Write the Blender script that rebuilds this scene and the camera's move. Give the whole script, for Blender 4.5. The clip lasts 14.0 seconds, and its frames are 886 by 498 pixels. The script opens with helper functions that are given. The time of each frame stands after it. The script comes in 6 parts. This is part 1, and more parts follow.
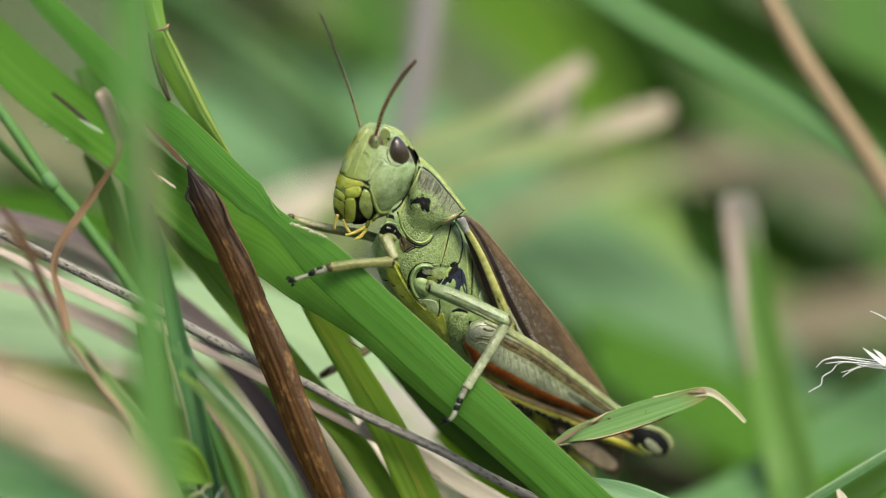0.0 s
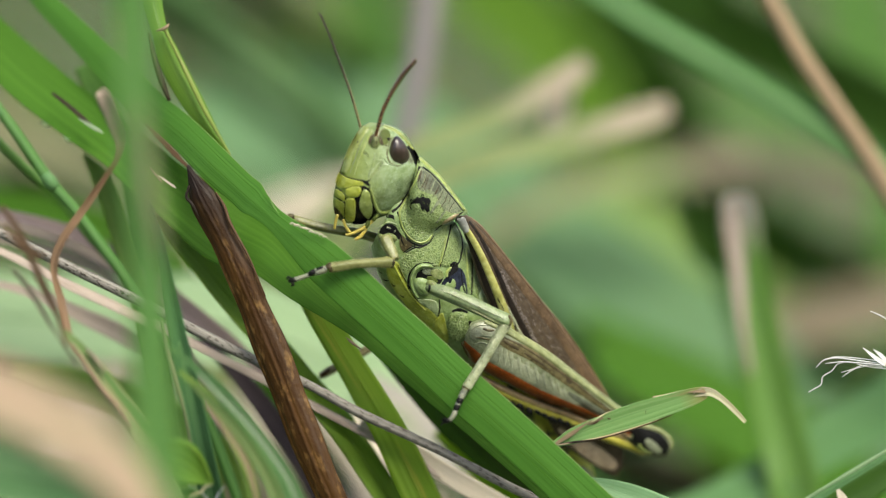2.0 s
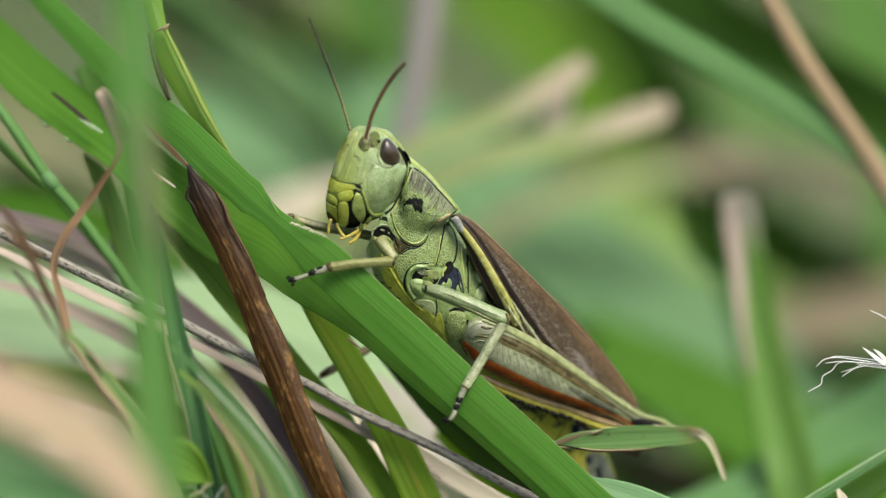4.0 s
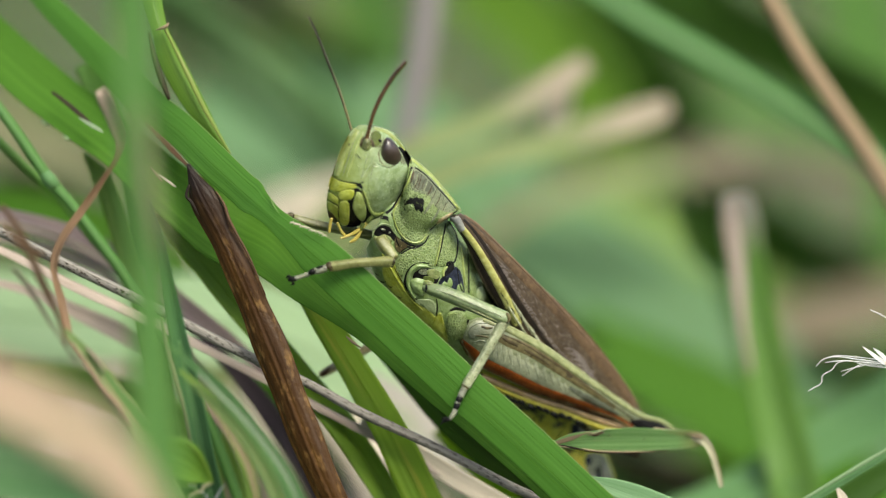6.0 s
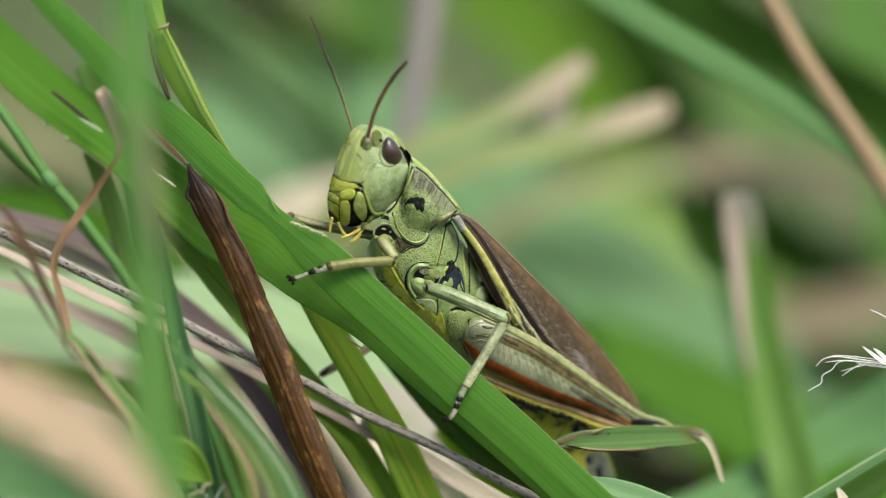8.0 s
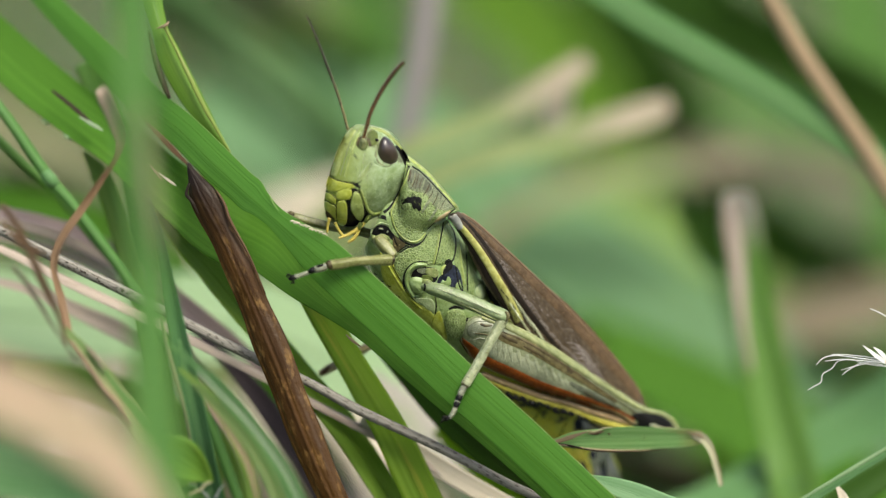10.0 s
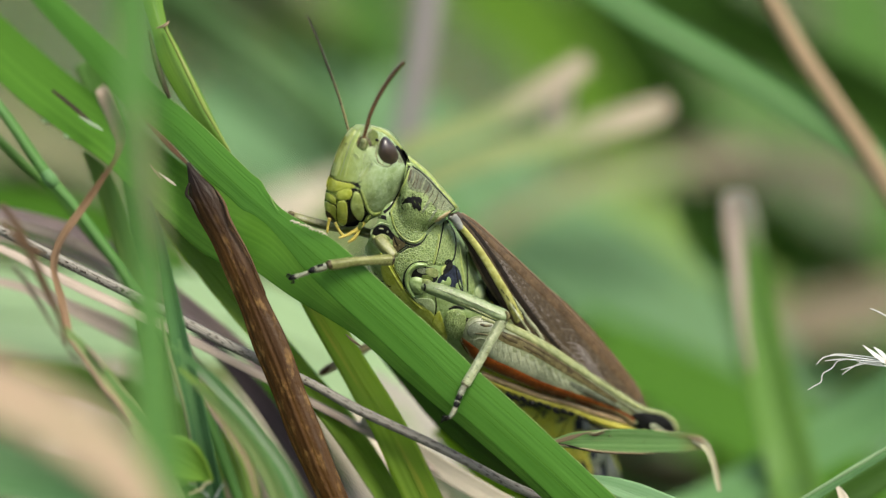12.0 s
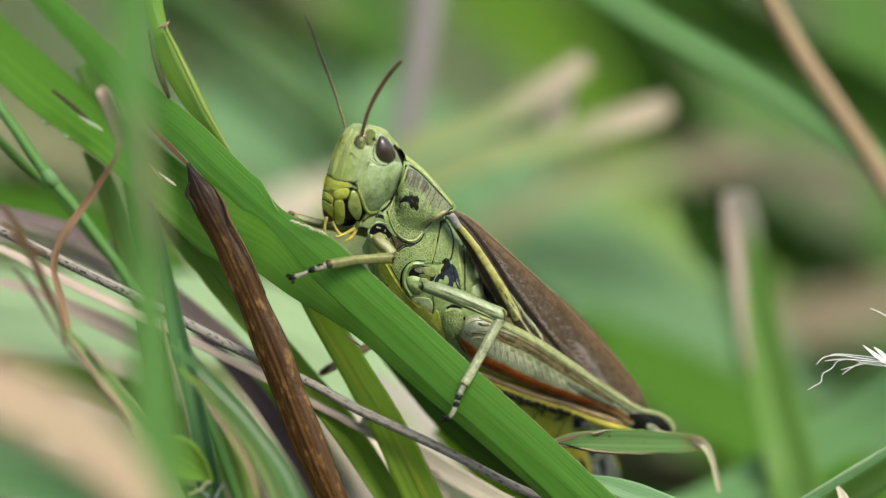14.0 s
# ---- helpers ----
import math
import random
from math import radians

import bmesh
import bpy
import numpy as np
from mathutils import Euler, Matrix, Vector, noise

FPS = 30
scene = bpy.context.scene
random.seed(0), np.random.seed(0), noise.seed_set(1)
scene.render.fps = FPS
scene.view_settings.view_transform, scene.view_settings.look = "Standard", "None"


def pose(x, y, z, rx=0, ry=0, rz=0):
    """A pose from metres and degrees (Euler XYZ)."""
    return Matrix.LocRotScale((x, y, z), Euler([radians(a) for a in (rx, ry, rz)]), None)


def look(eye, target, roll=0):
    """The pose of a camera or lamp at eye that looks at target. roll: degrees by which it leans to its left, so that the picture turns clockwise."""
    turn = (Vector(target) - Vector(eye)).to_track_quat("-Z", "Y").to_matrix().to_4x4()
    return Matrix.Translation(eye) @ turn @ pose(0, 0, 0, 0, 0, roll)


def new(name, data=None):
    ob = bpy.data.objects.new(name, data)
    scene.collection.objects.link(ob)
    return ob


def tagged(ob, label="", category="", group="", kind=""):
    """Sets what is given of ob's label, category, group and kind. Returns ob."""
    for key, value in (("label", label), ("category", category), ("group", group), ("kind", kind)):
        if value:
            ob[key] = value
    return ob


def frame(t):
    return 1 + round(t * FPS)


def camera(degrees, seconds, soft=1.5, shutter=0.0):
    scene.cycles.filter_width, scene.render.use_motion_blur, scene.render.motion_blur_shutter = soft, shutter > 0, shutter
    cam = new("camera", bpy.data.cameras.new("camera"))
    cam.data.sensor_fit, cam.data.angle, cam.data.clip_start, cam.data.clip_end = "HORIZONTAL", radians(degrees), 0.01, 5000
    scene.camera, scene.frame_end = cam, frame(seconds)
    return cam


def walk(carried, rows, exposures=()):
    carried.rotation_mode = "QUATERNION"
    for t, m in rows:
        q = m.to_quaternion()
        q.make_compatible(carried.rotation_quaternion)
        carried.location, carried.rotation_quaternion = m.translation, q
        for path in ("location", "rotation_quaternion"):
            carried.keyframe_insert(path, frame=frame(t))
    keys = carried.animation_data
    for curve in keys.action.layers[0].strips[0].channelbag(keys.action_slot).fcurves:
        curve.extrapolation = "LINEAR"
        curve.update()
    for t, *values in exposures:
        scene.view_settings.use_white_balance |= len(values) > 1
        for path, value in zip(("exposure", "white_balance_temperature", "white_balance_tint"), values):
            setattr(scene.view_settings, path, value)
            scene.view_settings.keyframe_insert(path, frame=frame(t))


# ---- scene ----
cam = camera(11.934, 14.0, soft=1.2)

# The insect's plane stands 0.30 m before the lens and 0.16 m over the ground;
# the line of sight dips by 15 degrees. Grid steps: 0.04 mm, pixels of the camera's view.
DIP = radians(15)
FOCUS = Vector((0, 0, 0.16))
RIGHT = Vector((1, 0, 0))
UP = Vector((0, math.sin(DIP), math.cos(DIP)))
BACK = Vector((0, math.cos(DIP), -math.sin(DIP)))
STEP = 0.00004
RANGE = 0.30
EYE = FOCUS - BACK * RANGE
# the line of sight sinks by a hair during the shot
walk(cam, [(t, look(EYE, FOCUS + UP * (rise * STEP))) for t, rise in ((0, 4.8), (3.0, 4.6), (5.5, 2.9), (8.2, 2.4), (10.4, 0.2), (12.5, 0.0), (14.0, 0.0))])
cam.data.dof.use_dof = True
cam.data.dof.focus_distance = RANGE - 0.001
cam.data.dof.aperture_fstop = 11.5

# ---- light: an overcast noon ----
SUN_ELEVATION, SUN_TURN = radians(58), radians(-35)
world = bpy.data.worlds.new("overcast_sky")
scene.world = world
world.use_nodes = True
sky = world.node_tree.nodes.new("ShaderNodeTexSky")
sky.sky_type = "NISHITA"
sky.sun_disc = False
sky.sun_elevation, sky.sun_rotation = SUN_ELEVATION, SUN_TURN + radians(180)
sky.air_density, sky.dust_density, sky.ozone_density = 1.0, 4.0, 1.0
background = world.node_tree.nodes["Background"]
world.node_tree.links.new(sky.outputs[0], background.inputs[0])
background.inputs[1].default_value = 0.12
sun = new("sun", bpy.data.lights.new("sun", "SUN"))
sun.data.energy, sun.data.angle, sun.data.color = 2.3, radians(28), (1.0, 0.96, 0.9)
sun.matrix_world = look((0, 0, 0), (math.sin(SUN_TURN) * math.cos(SUN_ELEVATION), math.cos(SUN_TURN) * math.cos(SUN_ELEVATION), -math.sin(SUN_ELEVATION)))
scene.view_settings.exposure = 1.09
scene.view_settings.use_white_balance = True
scene.view_settings.white_balance_temperature, scene.view_settings.white_balance_tint = 6900, 2


# ---- materials ----
def nodes_of(name):
    m = bpy.data.materials.new(name)
    m.use_nodes = True
    t = m.node_tree
    return m, t, t.nodes["Principled BSDF"]


def add(tree, kind, **values):
    n = tree.nodes.new(kind)
    for k, v in values.items():
        n.inputs[k.replace("_", " ")].default_value = v
    return n


def mixed(tree, fac, a, b):
    n = tree.nodes.new("ShaderNodeMix")
    n.data_type = "RGBA"
    for slot, v in ((0, fac), (6, a), (7, b)):
        if isinstance(v, (tuple, float, int)):
            n.inputs[slot].default_value = (*v, 1) if isinstance(v, tuple) else v
        else:
            tree.links.new(v, n.inputs[slot])
    return n.outputs[2]


def ramp(tree, source, lo, hi):
    n = tree.nodes.new("ShaderNodeMapRange")
    n.inputs[1].default_value, n.inputs[2].default_value = lo, hi
    tree.links.new(source, n.inputs[0])
    return n.outputs[0]


def streaks(tree, across, along, detail=3.0):
    """Noise drawn out along a blade; UV: across in widths, along in millimetres."""
    uv = tree.nodes.new("ShaderNodeTexCoord")
    mapping = add(tree, "ShaderNodeMapping", Scale=(across, along, 1))
    tree.links.new(uv.outputs["UV"], mapping.inputs["Vector"])
    n = add(tree, "ShaderNodeTexNoise", Scale=1.0, Detail=detail, Roughness=0.6)
    tree.links.new(mapping.outputs[0], n.inputs["Vector"])
    return n.outputs[0]


def grain(tree, scale, detail=3.0):
    co = tree.nodes.new("ShaderNodeTexCoord")
    n = add(tree, "ShaderNodeTexNoise", Scale=scale, Detail=detail, Roughness=0.6)
    tree.links.new(co.outputs["Object"], n.inputs["Vector"])
    return n.outputs[0]


def bumped(tree, bsdf, height, strength, distance):
    b = add(tree, "ShaderNodeBump", Strength=strength, Distance=distance)
    tree.links.new(height, b.inputs["Height"])
    tree.links.new(b.outputs[0], bsdf.inputs["Normal"])
    return b


def blade_material(name, base, light, stain, veins=14.0, stained=(0.62, 0.8), glow=0.35, rough=0.45, spots=0.0, tip=None, shine=0.22, blotch=(1.6, 0.11), relief=0.0):
    """A leaf: lengthwise veins, blotches, some light coming through."""
    m, t, p = nodes_of(name)
    vein = streaks(t, veins, 0.02)
    fine = streaks(t, veins * 3.3, 0.3)
    c = mixed(t, ramp(t, vein, 0.35, 0.68), base, light)
    c = mixed(t, ramp(t, streaks(t, *blotch, 5.0), *stained), c, stain)
    c = mixed(t, ramp(t, streaks(t, veins * 2.3, 0.05, 2.0), 0.52, 0.70), c, tuple(v * 0.82 for v in base))
    if spots:
        c = mixed(t, ramp(t, streaks(t, 9.0, 1.3, 2.0), 0.73, 0.78), c, (0.09, 0.05, 0.02))
    if tip:
        uv = t.nodes.new("ShaderNodeTexCoord")
        cut = t.nodes.new("ShaderNodeSeparateXYZ")
        t.links.new(uv.outputs["UV"], cut.inputs[0])
        c = mixed(t, ramp(t, cut.outputs[1], tip[2], tip[1]), c, tip[0])
    n = t.nodes.new("ShaderNodeMixShader")
    n.inputs[0].default_value = glow
    tr = t.nodes.new("ShaderNodeBsdfTranslucent")
    t.links.new(c, p.inputs["Base Color"])
    t.links.new(c, tr.inputs[0])
    p.inputs["Roughness"].default_value = rough
    p.inputs["Specular IOR Level"].default_value = shine
    b = bumped(t, p, fine, 0.35, 0.00006)
    if relief:
        rough_bump = add(t, "ShaderNodeBump", Strength=0.9, Distance=relief)
        t.links.new(streaks(t, 3.0, 0.9, 6.0), rough_bump.inputs["Height"])
        t.links.new(rough_bump.outputs[0], b.inputs["Normal"])
    t.links.new(b.outputs[0], tr.inputs["Normal"])
    t.links.new(p.outputs[0], n.inputs[1])
    t.links.new(tr.outputs[0], n.inputs[2])
    t.links.new(n.outputs[0], t.nodes["Material Output"].inputs[0])
    return m


def shell_material(name, base, second, rough=0.28, scale=900.0, bump=0.6, pits=0.0, dark=None, level=(0.38, 0.66), relief=0.00004, speck=None, shine=0.5, lump=0.00016, soft=0.15, front=None):
    """Insect cuticle: mottled at three scales, finely wrinkled, waxy; pits: a net of pores with their shade put into
    the colour.
    """
    m, t, p = nodes_of(name)
    deep = tuple(v * 0.62 for v in base)
    c = mixed(t, ramp(t, grain(t, scale * 2.6, 6.0), *level), base, second)
    c = mixed(t, ramp(t, grain(t, scale * 0.7, 4.0), 0.50, 0.72), c, deep)
    c = mixed(t, ramp(t, grain(t, scale * 7.0, 2.0), 0.60, 0.74), c, tuple(min(v * 1.25, 0.8) for v in second))
    if front:
        co = t.nodes.new("ShaderNodeTexCoord")
        cut = t.nodes.new("ShaderNodeSeparateXYZ")
        t.links.new(co.outputs["Object"], cut.inputs[0])
        c = mixed(t, ramp(t, cut.outputs[0], front[2], front[1]), c, mixed(t, grain(t, 1800.0, 4.0), front[0], tuple(v * 1.35 for v in front[0])))
    lumps = grain(t, 1500.0, 3.0)
    height = grain(t, scale * 8.0, 4.0)
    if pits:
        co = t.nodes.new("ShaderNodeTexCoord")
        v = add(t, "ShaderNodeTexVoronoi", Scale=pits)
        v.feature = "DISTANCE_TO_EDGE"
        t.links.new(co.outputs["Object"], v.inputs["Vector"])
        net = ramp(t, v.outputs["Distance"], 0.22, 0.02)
        # shade in the pores painted: cells darker, the net between them lighter
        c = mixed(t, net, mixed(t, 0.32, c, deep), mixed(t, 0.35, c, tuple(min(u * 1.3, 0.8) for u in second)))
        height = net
    if dark:
        c = mixed(t, ramp(t, grain(t, dark[1], 3.0), dark[2], dark[2] + 0.05), c, dark[0])
    if speck:
        c = mixed(t, ramp(t, grain(t, 5200.0, 1.0), 0.64, 0.70), c, speck)
    t.links.new(c, p.inputs["Base Color"])
    p.inputs["Roughness"].default_value = rough
    p.inputs["Specular IOR Level"].default_value = shine
    p.inputs["Subsurface Weight"].default_value = soft
    p.inputs["Subsurface Radius"].default_value = (1.0, 0.9, 0.5)
    p.inputs["Subsurface Scale"].default_value = 0.0003
    b = bumped(t, p, height, bump, relief)
    broad = add(t, "ShaderNodeBump", Strength=0.6, Distance=lump)
    t.links.new(lumps, broad.inputs["Height"])
    t.links.new(broad.outputs[0], b.inputs["Normal"])
    return m


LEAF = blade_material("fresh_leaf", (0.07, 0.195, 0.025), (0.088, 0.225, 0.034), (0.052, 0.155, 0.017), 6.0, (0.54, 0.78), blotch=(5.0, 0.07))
LEAF_MARGIN = blade_material("pale_leaf_margin", (0.16, 0.29, 0.07), (0.23, 0.36, 0.12), (0.12, 0.25, 0.05), 4.0)
# darker copy of the leaf green: the fold's shade is in the colour
LEAF_SHADE = blade_material("leaf_green_shaded", (0.045, 0.13, 0.012), (0.075, 0.18, 0.02), (0.10, 0.17, 0.03), 16.0, rough=0.6, shine=0.08)
LEAF_DARK = blade_material("green_leaf", (0.06, 0.15, 0.025), (0.095, 0.21, 0.04), (0.12, 0.20, 0.05))
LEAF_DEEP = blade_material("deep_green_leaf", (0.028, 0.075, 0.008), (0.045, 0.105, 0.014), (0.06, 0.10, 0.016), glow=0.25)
LEAF_BLUE = blade_material("bluish_leaf", (0.10, 0.22, 0.075), (0.15, 0.29, 0.12), (0.12, 0.25, 0.08), 10.0)
LEAF_SOFT = blade_material("soft_green_leaf", (0.155, 0.30, 0.135), (0.205, 0.36, 0.185), (0.18, 0.32, 0.14), 8.0, glow=0.4)
LEAF_PALE = blade_material("pale_leaf", (0.27, 0.39, 0.21), (0.35, 0.46, 0.28), (0.36, 0.40, 0.27), 8.0, glow=0.45)
LEAF_MIST = blade_material("misty_green_leaf", (0.095, 0.20, 0.08), (0.15, 0.27, 0.135), (0.115, 0.215, 0.075), 5.0, (0.5, 0.8), glow=0.4)
LEAF_SLANT = blade_material("slanting_green_leaf", (0.062, 0.15, 0.042), (0.10, 0.21, 0.07), (0.08, 0.17, 0.05), 8.0)
LEAF_BRIGHT = blade_material("bright_leaf", (0.16, 0.32, 0.03), (0.22, 0.40, 0.06), (0.20, 0.36, 0.05), 8.0, glow=0.45)
LEAF_MEADOW = blade_material("meadow_leaf", (0.14, 0.25, 0.04), (0.20, 0.31, 0.07), (0.18, 0.24, 0.07), 8.0, glow=0.4)
LEAF_OLIVE = blade_material("olive_leaf", (0.22, 0.37, 0.032), (0.28, 0.43, 0.05), (0.58, 0.46, 0.08), 4.0, (0.53, 0.72), glow=0.72, blotch=(2.4, 0.05))
LEAF_LOW = blade_material("low_green_leaf", (0.18, 0.31, 0.035), (0.235, 0.37, 0.055), (0.26, 0.33, 0.06), 10.0, glow=0.6)
LEAF_YELLOW = blade_material("yellowing_leaf", (0.14, 0.25, 0.02), (0.22, 0.34, 0.05), (0.32, 0.30, 0.08), 10.0, (0.6, 0.8))
LEAF_STRAW = blade_material("greenish_straw", (0.22, 0.28, 0.11), (0.29, 0.335, 0.16), (0.32, 0.32, 0.18), 8.0, tip=((0.42, 0.36, 0.27), 4.0, 9.0))
LEAF_SHEATH = blade_material("sheath_leaf", (0.095, 0.20, 0.022), (0.145, 0.26, 0.04), (0.20, 0.28, 0.06), 4.0, (0.58, 0.78))
LEAF_SHEATH_PALE = blade_material("pale_sheath_edge", (0.20, 0.28, 0.05), (0.30, 0.36, 0.11), (0.40, 0.38, 0.20), 4.0, (0.52, 0.7))
LEAF_FRONT = blade_material("near_leaf", (0.075, 0.19, 0.04), (0.12, 0.25, 0.07), (0.10, 0.21, 0.05), 8.0)
LEAF_UPRIGHT = blade_material("upright_leaf", (0.115, 0.245, 0.04), (0.18, 0.32, 0.10), (0.25, 0.34, 0.20), 3.0, (0.55, 0.75), glow=0.4, tip=((0.48, 0.44, 0.37), 1.0, 5.0))
LEAF_STEM = blade_material("grass_stem", (0.07, 0.185, 0.035), (0.13, 0.26, 0.09), (0.11, 0.22, 0.06), 3.0)
LEAF_TEAL = blade_material("bluish_dark_leaf", (0.055, 0.145, 0.055), (0.09, 0.20, 0.085), (0.10, 0.18, 0.07), 6.0)
LEAF_TAN_EDGE = blade_material("green_leaf_with_tan_streaks", (0.11, 0.23, 0.06), (0.17, 0.29, 0.10), (0.34, 0.28, 0.16), 5.0, (0.46, 0.66), glow=0.4, blotch=(4.4, 0.04))
LEAF_WORN = blade_material("browning_leaf", (0.15, 0.29, 0.085), (0.215, 0.36, 0.14), (0.28, 0.23, 0.10), 9.0, (0.60, 0.68), spots=1.0, tip=((0.25, 0.21, 0.07), 159.4, 157.0))
STRAW = blade_material("straw", (0.42, 0.32, 0.20), (0.58, 0.47, 0.32), (0.34, 0.24, 0.14), 8.0, glow=0.2, rough=0.6)
STRAW_PEACH = blade_material("peach_straw", (0.44, 0.32, 0.225), (0.53, 0.405, 0.30), (0.40, 0.375, 0.24), 3.0, (0.48, 0.68), 0.3, 0.6)
STRAW_PALE = blade_material("bleached_straw", (0.50, 0.43, 0.34), (0.62, 0.56, 0.46), (0.46, 0.38, 0.28), 8.0, glow=0.25, rough=0.6)
STRAW_DARK = blade_material("tan_straw", (0.20, 0.145, 0.09), (0.28, 0.21, 0.135), (0.25, 0.21, 0.11), 6.0, glow=0.2, rough=0.6)
STRAW_DULL = blade_material("dull_straw", (0.20, 0.165, 0.115), (0.275, 0.23, 0.165), (0.16, 0.15, 0.09), 6.0, glow=0.2, rough=0.7)
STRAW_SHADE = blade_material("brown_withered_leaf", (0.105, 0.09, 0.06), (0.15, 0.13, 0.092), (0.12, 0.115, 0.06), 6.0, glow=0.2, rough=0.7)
STRAW_PINK = blade_material("pinkish_straw", (0.33, 0.262, 0.22), (0.46, 0.385, 0.335), (0.22, 0.155, 0.13), 6.0, (0.55, 0.72), glow=0.2, rough=0.6)
STEM_GREY = blade_material("weathered_stem", (0.13, 0.12, 0.105), (0.26, 0.24, 0.215), (0.055, 0.045, 0.038), 6.0, (0.53, 0.62), 0.0, 0.65, spots=1.0, blotch=(6.0, 1.8))
STEM_MAUVE = blade_material("mauve_stem", (0.17, 0.15, 0.15), (0.26, 0.235, 0.24), (0.14, 0.12, 0.115), 5.0, glow=0.1, rough=0.7)
PURPLE = blade_material("withered_purple_leaf", (0.032, 0.021, 0.026), (0.085, 0.06, 0.068), (0.018, 0.013, 0.015), 7.0, (0.55, 0.7), glow=0.05, rough=0.6)
BARK = blade_material("dead_brown_leaf", (0.026, 0.011, 0.003), (0.088, 0.040, 0.008), (0.21, 0.12, 0.04), 1.3, (0.53, 0.76), 0.03, 0.45, blotch=(3.4, 0.5), shine=0.16, relief=0.00014, tip=((0.011, 0.006, 0.004), 1.5, 7.5))
SCAR = blade_material("black_brown_scar", (0.014, 0.009, 0.005), (0.035, 0.022, 0.012), (0.06, 0.045, 0.03), 3.0, glow=0.0, rough=0.6)
MAUVE_LEAF = blade_material("withered_mauve_leaf", (0.20, 0.145, 0.14), (0.34, 0.265, 0.255), (0.085, 0.055, 0.05), 5.0, (0.58, 0.70), glow=0.1, rough=0.6, blotch=(5.0, 0.03))
GREY_LEAF = blade_material("greyish_withered_leaf", (0.25, 0.235, 0.205), (0.33, 0.305, 0.275), (0.20, 0.24, 0.14), 4.0, (0.5, 0.7), glow=0.2, rough=0.6)
STRAW_TAN = blade_material("orange_tan_straw", (0.25, 0.175, 0.105), (0.33, 0.245, 0.155), (0.22, 0.16, 0.095), 6.0, glow=0.2, rough=0.6)
SILVER = blade_material("silvery_leaf_edge", (0.22, 0.30, 0.18), (0.32, 0.39, 0.28), (0.20, 0.27, 0.15), 5.0, glow=0.2, rough=0.5)
OLIVE_TAN = blade_material("olive_tan_leaf", (0.18, 0.185, 0.10), (0.245, 0.24, 0.14), (0.13, 0.17, 0.05), 6.0, (0.5, 0.7), glow=0.3, rough=0.6)
RUST_TIP = blade_material("rusty_blade_with_pale_tip", (0.17, 0.10, 0.055), (0.26, 0.165, 0.10), (0.12, 0.07, 0.04), 6.0, glow=0.25, rough=0.6, tip=((0.40, 0.31, 0.25), 2.0, 6.0))
BARK_PALE = blade_material("dead_leaf_edge", (0.05, 0.026, 0.012), (0.10, 0.055, 0.026), (0.22, 0.15, 0.085), 5.0, glow=0.05, rough=0.55, blotch=(2.0, 0.6))
CURL_TIP = blade_material("olive_dry_curl", (0.29, 0.275, 0.165), (0.41, 0.39, 0.275), (0.24, 0.17, 0.08), 5.0, (0.56, 0.70), 0.2, 0.6)
DRY_TIP = blade_material("dry_pale_tip", (0.40, 0.38, 0.20), (0.52, 0.50, 0.32), (0.24, 0.14, 0.06), 6.0, (0.60, 0.68), 0.2, 0.6)
RUST = blade_material("rusty_dry_leaf", (0.19, 0.105, 0.06), (0.29, 0.18, 0.11), (0.13, 0.07, 0.04), 6.0, glow=0.25, rough=0.6)
FLUFF = blade_material("white_bristle", (0.50, 0.50, 0.49), (0.62, 0.62, 0.62), (0.38, 0.37, 0.36), 3.0, glow=0.2, rough=0.6)

GREEN = shell_material("green_cuticle", (0.136, 0.2, 0.06), (0.215, 0.285, 0.132))
HEAD_GREEN = shell_material("green_head_cuticle", (0.175, 0.24, 0.105), (0.268, 0.34, 0.20), 0.24, bump=0.45, lump=0.00016, front=((0.155, 0.19, 0.038), -0.0064, -0.0038))
FACE = shell_material("yellowish_face_cuticle", (0.20, 0.235, 0.06), (0.27, 0.31, 0.11), bump=0.5)
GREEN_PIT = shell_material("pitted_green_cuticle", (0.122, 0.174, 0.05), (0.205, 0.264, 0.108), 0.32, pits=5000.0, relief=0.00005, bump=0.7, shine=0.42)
GREEN_PALE = shell_material("pale_green_cuticle", (0.22, 0.28, 0.13), (0.30, 0.355, 0.20), bump=0.35)
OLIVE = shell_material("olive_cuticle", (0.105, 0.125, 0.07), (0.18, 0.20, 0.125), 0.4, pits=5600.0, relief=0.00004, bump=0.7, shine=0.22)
HOLLOW = shell_material("dark_olive_hollow", (0.05, 0.068, 0.016), (0.09, 0.115, 0.03), 0.5, shine=0.1)
SHOULDER_GREY = shell_material("grey_shoulder_cuticle", (0.06, 0.067, 0.046), (0.11, 0.12, 0.085), 0.5, shine=0.12)
YELLOW = shell_material("yellow_cuticle", (0.25, 0.28, 0.028), (0.33, 0.36, 0.08))
YELLOW_GREEN = shell_material("yellow_green_cuticle", (0.219, 0.27, 0.0638), (0.298, 0.345, 0.133))
YELLOW_SPOT = shell_material("yellow_cuticle_with_black_marks", (0.34, 0.33, 0.03), (0.27, 0.30, 0.05), dark=((0.012, 0.012, 0.012), 500.0, 0.57))
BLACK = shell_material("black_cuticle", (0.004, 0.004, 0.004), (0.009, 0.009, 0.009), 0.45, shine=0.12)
BLUE_BLACK = shell_material("blue_black_cuticle", (0.006, 0.008, 0.014), (0.025, 0.03, 0.05), 0.4, shine=0.14)
LEG = shell_material("olive_green_leg", (0.115, 0.145, 0.048), (0.19, 0.215, 0.088), speck=(0.085, 0.09, 0.035), shine=0.28, lump=0.0001)
